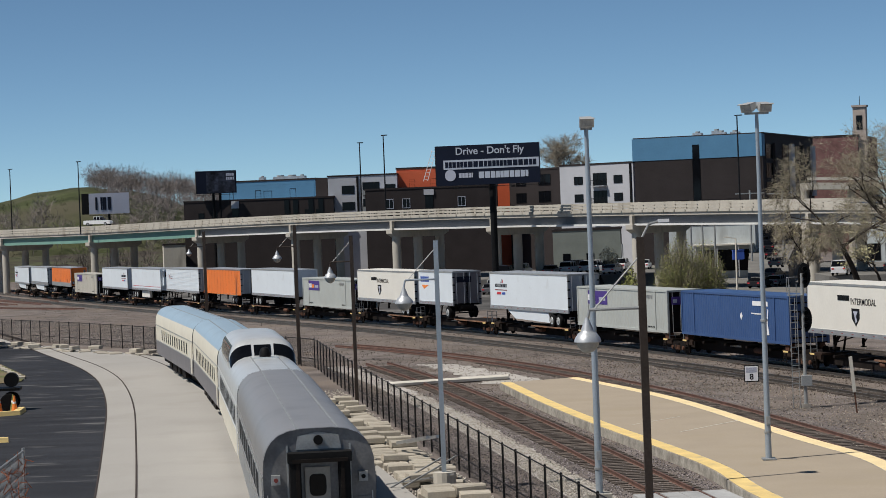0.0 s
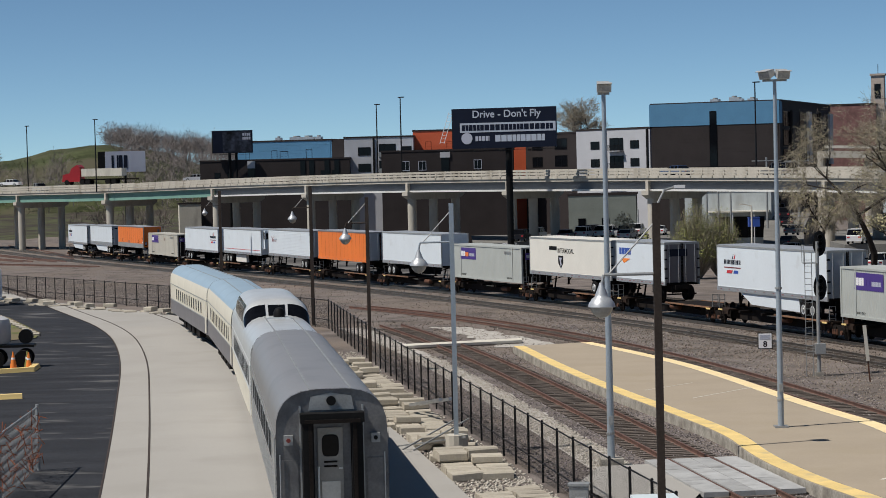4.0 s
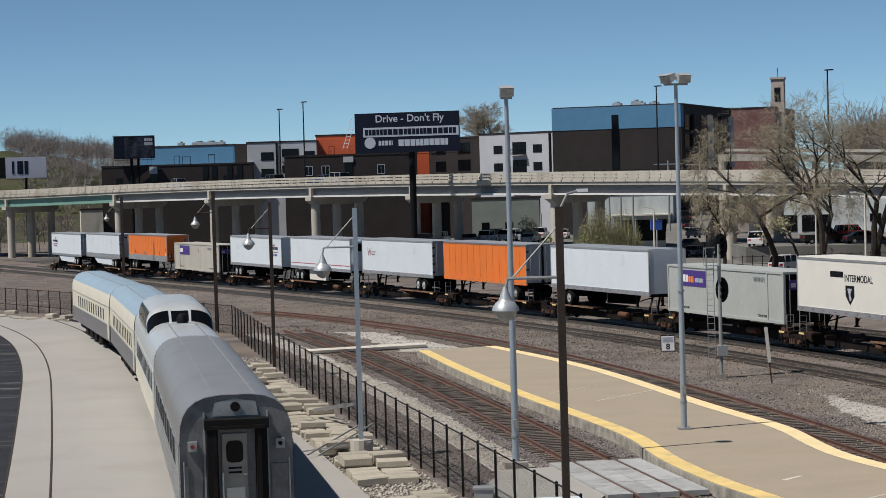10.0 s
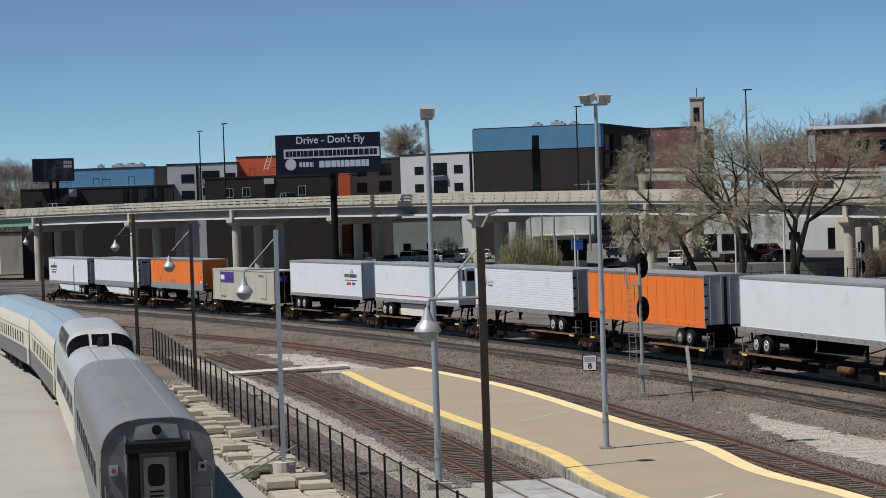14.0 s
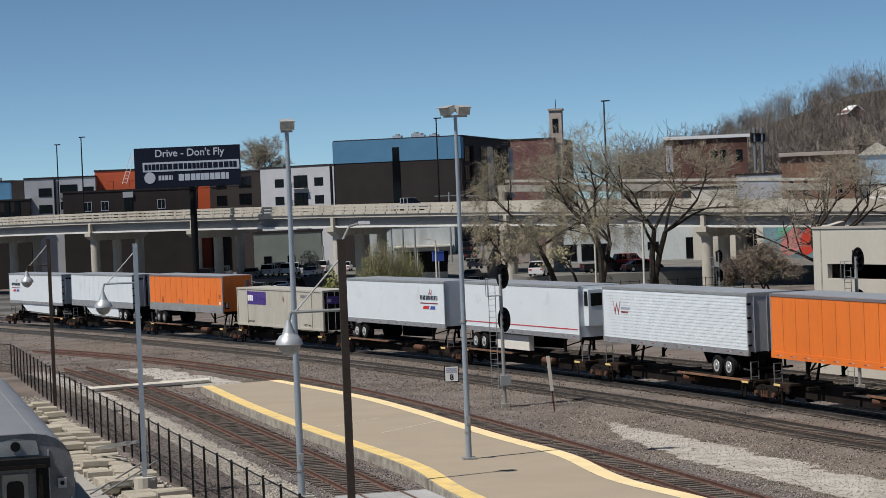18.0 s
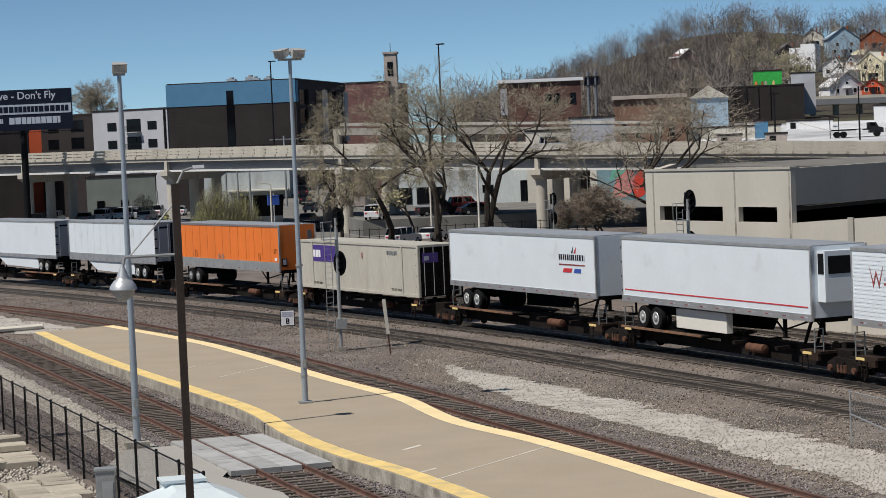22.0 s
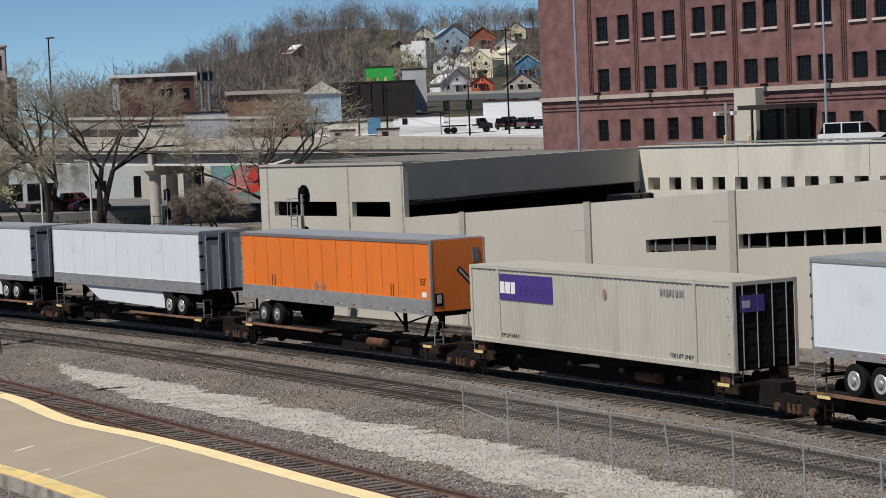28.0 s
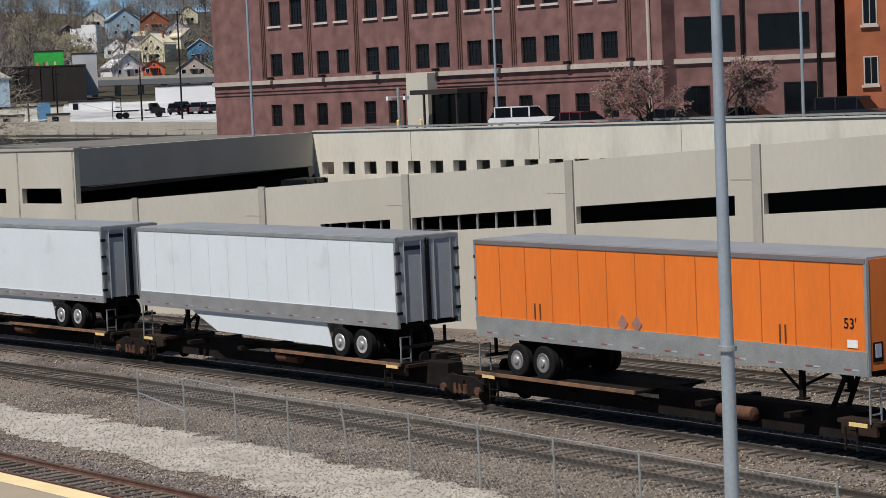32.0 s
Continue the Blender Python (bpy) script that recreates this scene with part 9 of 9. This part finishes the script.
# painted data on the spine cars
for ob, _, _ in TRAIN:
    if ob.name.startswith("spine_car"):
        bars(ob, -2.6, -0.9, 0.78, 0.93, M["wall_white"], -0.32, 1, 0.8, 3)
        for x in (7.75, -7.5):
            part("hazard_edge", Shape().box(x, -1.39, 1.02, 0.62, 0.03, 0.1), M["yellow"], ob)

# ---- traffic on the viaduct and the ramp ----
def lorry(cab_tone, box_mat, label, box_l=13.5, box_h=2.6, z_box=1.2):
    t = thing("lorry", label, "lorry")
    p = car_paint(cab_tone, CAR_TONES.get(cab_tone) or dict(purple=(0.05, 0.015, 0.12), yellow=(0.75, 0.5, 0.02))[cab_tone])
    part("trailer_box", Shape().box(-box_l / 2 + 2.2, 0, z_box + box_h / 2, box_l, 2.5, box_h), M[box_mat], t)
    part("cab", Shape().sweep([[(x, y, z) for x, z in ((2.6, 0.6), (2.6, 3.5), (3.2, 3.9), (4.4, 3.2), (4.8, 2.3), (6.2, 2.0), (6.4, 0.6))] for y in (-1.15, 1.15)]), p, t)
    part("windscreen", Shape().sweep([[(4.45, y, 3.1), (4.82, y, 2.35), (4.86, y, 2.36), (4.5, y, 3.14)] for y in (-0.95, 0.95)]), M["pane"], t)
    part("side_window", Shape().box(4.1, -1.16, 2.65, 0.7, 0.02, 0.6), M["pane"], t)
    part("chassis", Shape().box(-2.0, 0, 0.95, 14.5, 0.9, 0.3), M["under"], t)
    for x in (5.4, 2.2, 1.0, -box_l + 4.0, -box_l + 5.3):
        for y in (-1.0, 1.0):
            part("wheel", Shape().lathe((x, y, 0.5), [(0.25, -0.16), (0.5, -0.16), (0.5, 0.16), (0.25, 0.16)], 14, "Y"), M["rubber"], t)
    return t


M["lorry_yellow"] = mat("lorry_yellow", (0.75, 0.5, 0.015), 0.5, var=0.04)
TRAFFIC = []


def ramp_at(x):
    R = np.array(RAMP)
    return float(np.interp(x, R[:, 0], R[:, 1])), float(np.interp(x, R[:, 0], R[:, 2]))


def ramp_rows(x_at, t_at, v, t_list):
    """Rows along the ramp: at x_at metres at t_at seconds, v metres a second along x."""
    rows = []
    for t in t_list:
        x = min(max(x_at + v * (t - t_at), -188), -1.0)
        y, z = ramp_at(x)
        y2, z2 = ramp_at(x + 1)
        a = math.degrees(math.atan2(y2 - y, 1.0))
        off = -2.0 if v < 0 else 2.0
        rows.append((t, pose(x, y + off, z, 0, 0, a + (180 if v < 0 else 0))))
    return rows


TL = [float(k) for k in range(0, 33)]
lo = lorry("purple", "white", "purple tractor with a long white trailer on the ramp", 11.6)
TRAFFIC.append((lo, ramp_rows(-62.8, 8.5, 18.4, TL)))
lo = lorry("yellow", "lorry_yellow", "yellow tractor and yellow trailer on the ramp", 9.0)
TRAFFIC.append((lo, ramp_rows(-55.1, 6.0, -14.7, TL)))
lo = lorry("red", "wall_white", "red tractor with a low grey dump trailer", 8.5, 1.5, 1.6)
TRAFFIC.append((lo, ramp_rows(-55.9, 3.0, -15.5, TL)))
for tone, kind, x0, t0, v, lb in (("white", "pickup", -68.0, 0.0, 19.0, "white pickup driving on the ramp"), ("white", "sedan", -55.0, 8.0, 19.0, "white car driving on the ramp"), ("white", "sedan", -72.0, 3.0, -17.0, "white car driving on the ramp"), ("silver", "sedan", -87.0, 6.0, -18.0, "silver car driving on the ramp")):
    CAR_BUILT.pop((tone, kind), None)
    c = motor_car(tone, kind, Matrix.Identity(4), lb, "moving cars")
    CAR_BUILT.pop((tone, kind), None)
    TRAFFIC.append((c, ramp_rows(x0, t0, v, TL)))


def via_rows(u0, t0, v, off, t_list):
    """Rows along the viaduct deck: u0 metres along it at t0, v metres a second."""
    rows = []
    for t in t_list:
        u = min(max(u0 + v * (t - t0), 2.0), float(VD[-1]) - 5)
        p, h = via_at(float(np.interp(u, VD, np.arange(len(VD)))), off)
        rows.append((t, pose(p.x, p.y, p.z - 1.13, 0, 0, math.degrees(h) + (180 if v < 0 else 0))))
    return rows


for tone, kind, x0, y0, t0, v, off, lb in (("grey", "suv", -6.0, 329, 9.0, -14.0, 3.0, "grey utility car driving on the viaduct"), ("silver", "suv", 31.0, 286, 6.0, -14.0, 3.0, "silver car driving on the viaduct"), ("blue", "sedan", -28, 356, 13.0, -9.0, 8.0, "blue car driving on the viaduct"),
                                           ("silver", "pickup", 60, 246, 22.0, 13.0, 8.0, "silver pickup driving on the viaduct")):
    CAR_BUILT.pop((tone, kind), None)
    c = motor_car(tone, kind, Matrix.Identity(4), lb, "moving cars")
    CAR_BUILT.pop((tone, kind), None)
    TRAFFIC.append((c, via_rows(via_s(x0, y0), t0, v, off, TL)))

# ---- loose ballast stones ----
def island_mat(name, lo, hi):
    m = bpy.data.materials.new(name)
    m.use_nodes = True
    N, L = m.node_tree.nodes, m.node_tree.links
    g, r = N.new("ShaderNodeNewGeometry"), N.new("ShaderNodeValToRGB")
    r.color_ramp.elements[0].color, r.color_ramp.elements[1].color = (*lo, 1), (*hi, 1)
    L.new(g.outputs["Random Per Island"], r.inputs["Fac"])
    L.new(r.outputs["Color"], N["Principled BSDF"].inputs["Base Color"])
    N["Principled BSDF"].inputs["Roughness"].default_value = 0.95
    N["Principled BSDF"].inputs["Specular IOR Level"].default_value = 0.15
    return m


rng = np.random.default_rng(4)


def stones(name, pts, size, material, label):
    """Angular stones of six corners each, scattered on pts (n x 3)."""
    n = len(pts)
    base = np.array([(1, 0, 0), (0, 1, 0), (-1, 0, 0), (0, -1, 0), (0, 0, 1), (0, 0, -1)], float)
    v = base[None] * rng.uniform(0.55, 1.3, (n, 6, 1)) * (size * rng.uniform(0.55, 1.35, n))[:, None, None]
    v[:, :, 2] *= 0.75
    a = rng.uniform(0, 6.283, n)
    c, s = np.cos(a)[:, None], np.sin(a)[:, None]
    x, y = v[:, :, 0] * c - v[:, :, 1] * s, v[:, :, 0] * s + v[:, :, 1] * c
    v[:, :, 0], v[:, :, 1] = x, y
    v += pts[:, None, :]
    f = np.array([(0, 1, 4), (1, 2, 4), (2, 3, 4), (3, 0, 4), (1, 0, 5), (2, 1, 5), (3, 2, 5), (0, 3, 5)])
    F = (f[None] + 6 * np.arange(n)[:, None, None]).reshape(-1, 3)
    me = bpy.data.meshes.new(name)
    me.vertices.add(n * 6)
    me.vertices.foreach_set("co", v.reshape(-1))
    me.loops.add(len(F) * 3)
    me.loops.foreach_set("vertex_index", F.reshape(-1).astype(np.int32))
    me.polygons.add(len(F))
    me.polygons.foreach_set("loop_start", np.arange(0, len(F) * 3, 3, dtype=np.int32))
    me.polygons.foreach_set("loop_total", np.full(len(F), 3, dtype=np.int32))
    me.update(calc_edges=True)
    me.materials.append(material)
    return tagged(new(name, me), label, "stones", kind="stuff")


def line_x(line):
    P = np.array(line)
    o = np.argsort(P[:, 1])
    return P[o, 1], P[o, 0]


def field(n, y0, y1, left, right, dz):
    """Points between two lines, thicker nearer the bridge."""
    u = rng.random(n)
    y = 1 / (1 / y0 + u * (1 / y1 - 1 / y0))
    k = rng.random(n)
    x = np.interp(y, *left) * (1 - k) + np.interp(y, *right) * k
    z = np.array([gz(q) for q in y]) + dz
    return np.stack([x, y, z], 1)


def off_gravel(p):
    """Leaves most of the pale strip bare of darker stones, more so at its middle."""
    a, b = np.interp(p[:, 1], *line_x(GRAVEL_A)), np.interp(p[:, 1], *line_x(GRAVEL_B))
    inside = np.minimum(p[:, 0] - a, b - p[:, 0])
    keep = rng.random(len(p)) > np.clip(0.35 + inside * 0.7, 0, 0.97)
    return p[keep | (inside < 0) | (p[:, 1] > 97)]


S_GREY = island_mat("grey_ballast", (0.045, 0.039, 0.041), (0.34, 0.305, 0.305))
S_FAR = island_mat("yard_ballast", (0.055, 0.045, 0.04), (0.29, 0.245, 0.21))
S_TAN = island_mat("tan_ballast", (0.05, 0.04, 0.034), (0.42, 0.355, 0.285))
S_PALE = island_mat("pale_ballast", (0.28, 0.255, 0.22), (0.5, 0.465, 0.41))
fence_x, main_x, near_x = line_x(FL), line_x(MAIN), line_x(MAIN_NEAR)
pl, pr = line_x(shifted(PLAT_L, -0.02)), line_x(PLAT_R)
bay_x = line_x(BAY)
stones("ballast_bay", field(33000, 50, 125, (fence_x[0], fence_x[1] + 0.3), (pl[0], pl[1] - 0.15), -0.19), 0.04, S_GREY, "dark grey ballast stones round the bay track")
stones("ballast_fence", field(9000, 52, 125, line_x(shifted(BAY, -3.5)), line_x(shifted(BAY, -2.0)), -0.16), 0.05, S_PALE, "pale gravel stones along the fence")
sid = line_x(SIDING)
stones("ballast_siding", field(23000, 36, 150, (pr[0], pr[1] + 0.12), (sid[0], sid[1] + 2.6), -0.19), 0.04, S_GREY, "dark grey ballast stones round the siding")
stones("ballast_between", off_gravel(field(38000, 36, 170, (sid[0], sid[1] + 2.0), (near_x[0], near_x[1] + 1.0), -0.18)), 0.036, S_TAN, "tan and brown ballast stones between the tracks")
stones("ballast_main", field(35000, 34, 170, (near_x[0], near_x[1] + 0.8), (main_x[0], main_x[1] + 13.5), -0.18), 0.04, S_TAN, "tan ballast stones of the main line")
stones("gravel_stones", field(3500, 34, 100, line_x(GRAVEL_A), line_x(GRAVEL_B), -0.168), 0.028, S_PALE, "pale limestone chips between the tracks")
stones("gravel_spill", field(11000, 34, 100, (line_x(GRAVEL_A)[0], line_x(GRAVEL_A)[1] - 1.1), (line_x(GRAVEL_B)[0], line_x(GRAVEL_B)[1] + 1.6), -0.165), 0.03, S_PALE, "scattered pale chips round the gravel")
stones("pale_specks", field(9000, 36, 150, (sid[0], sid[1] - 3.0), (near_x[0], near_x[1] + 1.0), -0.16), 0.032, S_PALE, "pale chips strewn over the ballast")
stones("ballast_far", field(22000, 118, 330, (fence_x[0], np.maximum(fence_x[1], -60) + 0.5), (main_x[0], main_x[1] + 9), -0.17), 0.048, S_FAR, "brown ballast stones of the far yard")
stones("fence_foot_stones", field(6000, 56, 130, (fence_x[0], fence_x[1] - 3.2), (fence_x[0], fence_x[1] - 0.2), -0.18), 0.07, S_PALE, "pale broken stones below the fence")

ties(BAY, "ties_bay", "weathered timber ties of the bay track", 0.53, 150)
ties(SIDING, "ties_siding", "weathered timber ties of the siding", 0.53, 150)
ties(MAIN_NEAR, "ties_second", "weathered timber ties of the second track", 0.53, 140)
ties(MAIN_OUTER, "ties_outer", "timber ties of the outer track", 0.53, 140)
ties(MAIN, "ties_main", "dark timber ties of the main line", 0.53, 140)


def motions():
    """The freight train rolls by at a steady pace; cars and lorries pass on the viaduct."""
    for ob, s0, ln in TRAIN:
        rows = []
        for k in range(0, 17):
            t = k * 2.0
            rows.append((t, rail_pose(s0 - SPEED * t - 0.5 * BRAKE * t * t, ln)))
        walk(ob, rows)
    for ob, rows in TRAFFIC:
        walk(ob, rows)


motions()
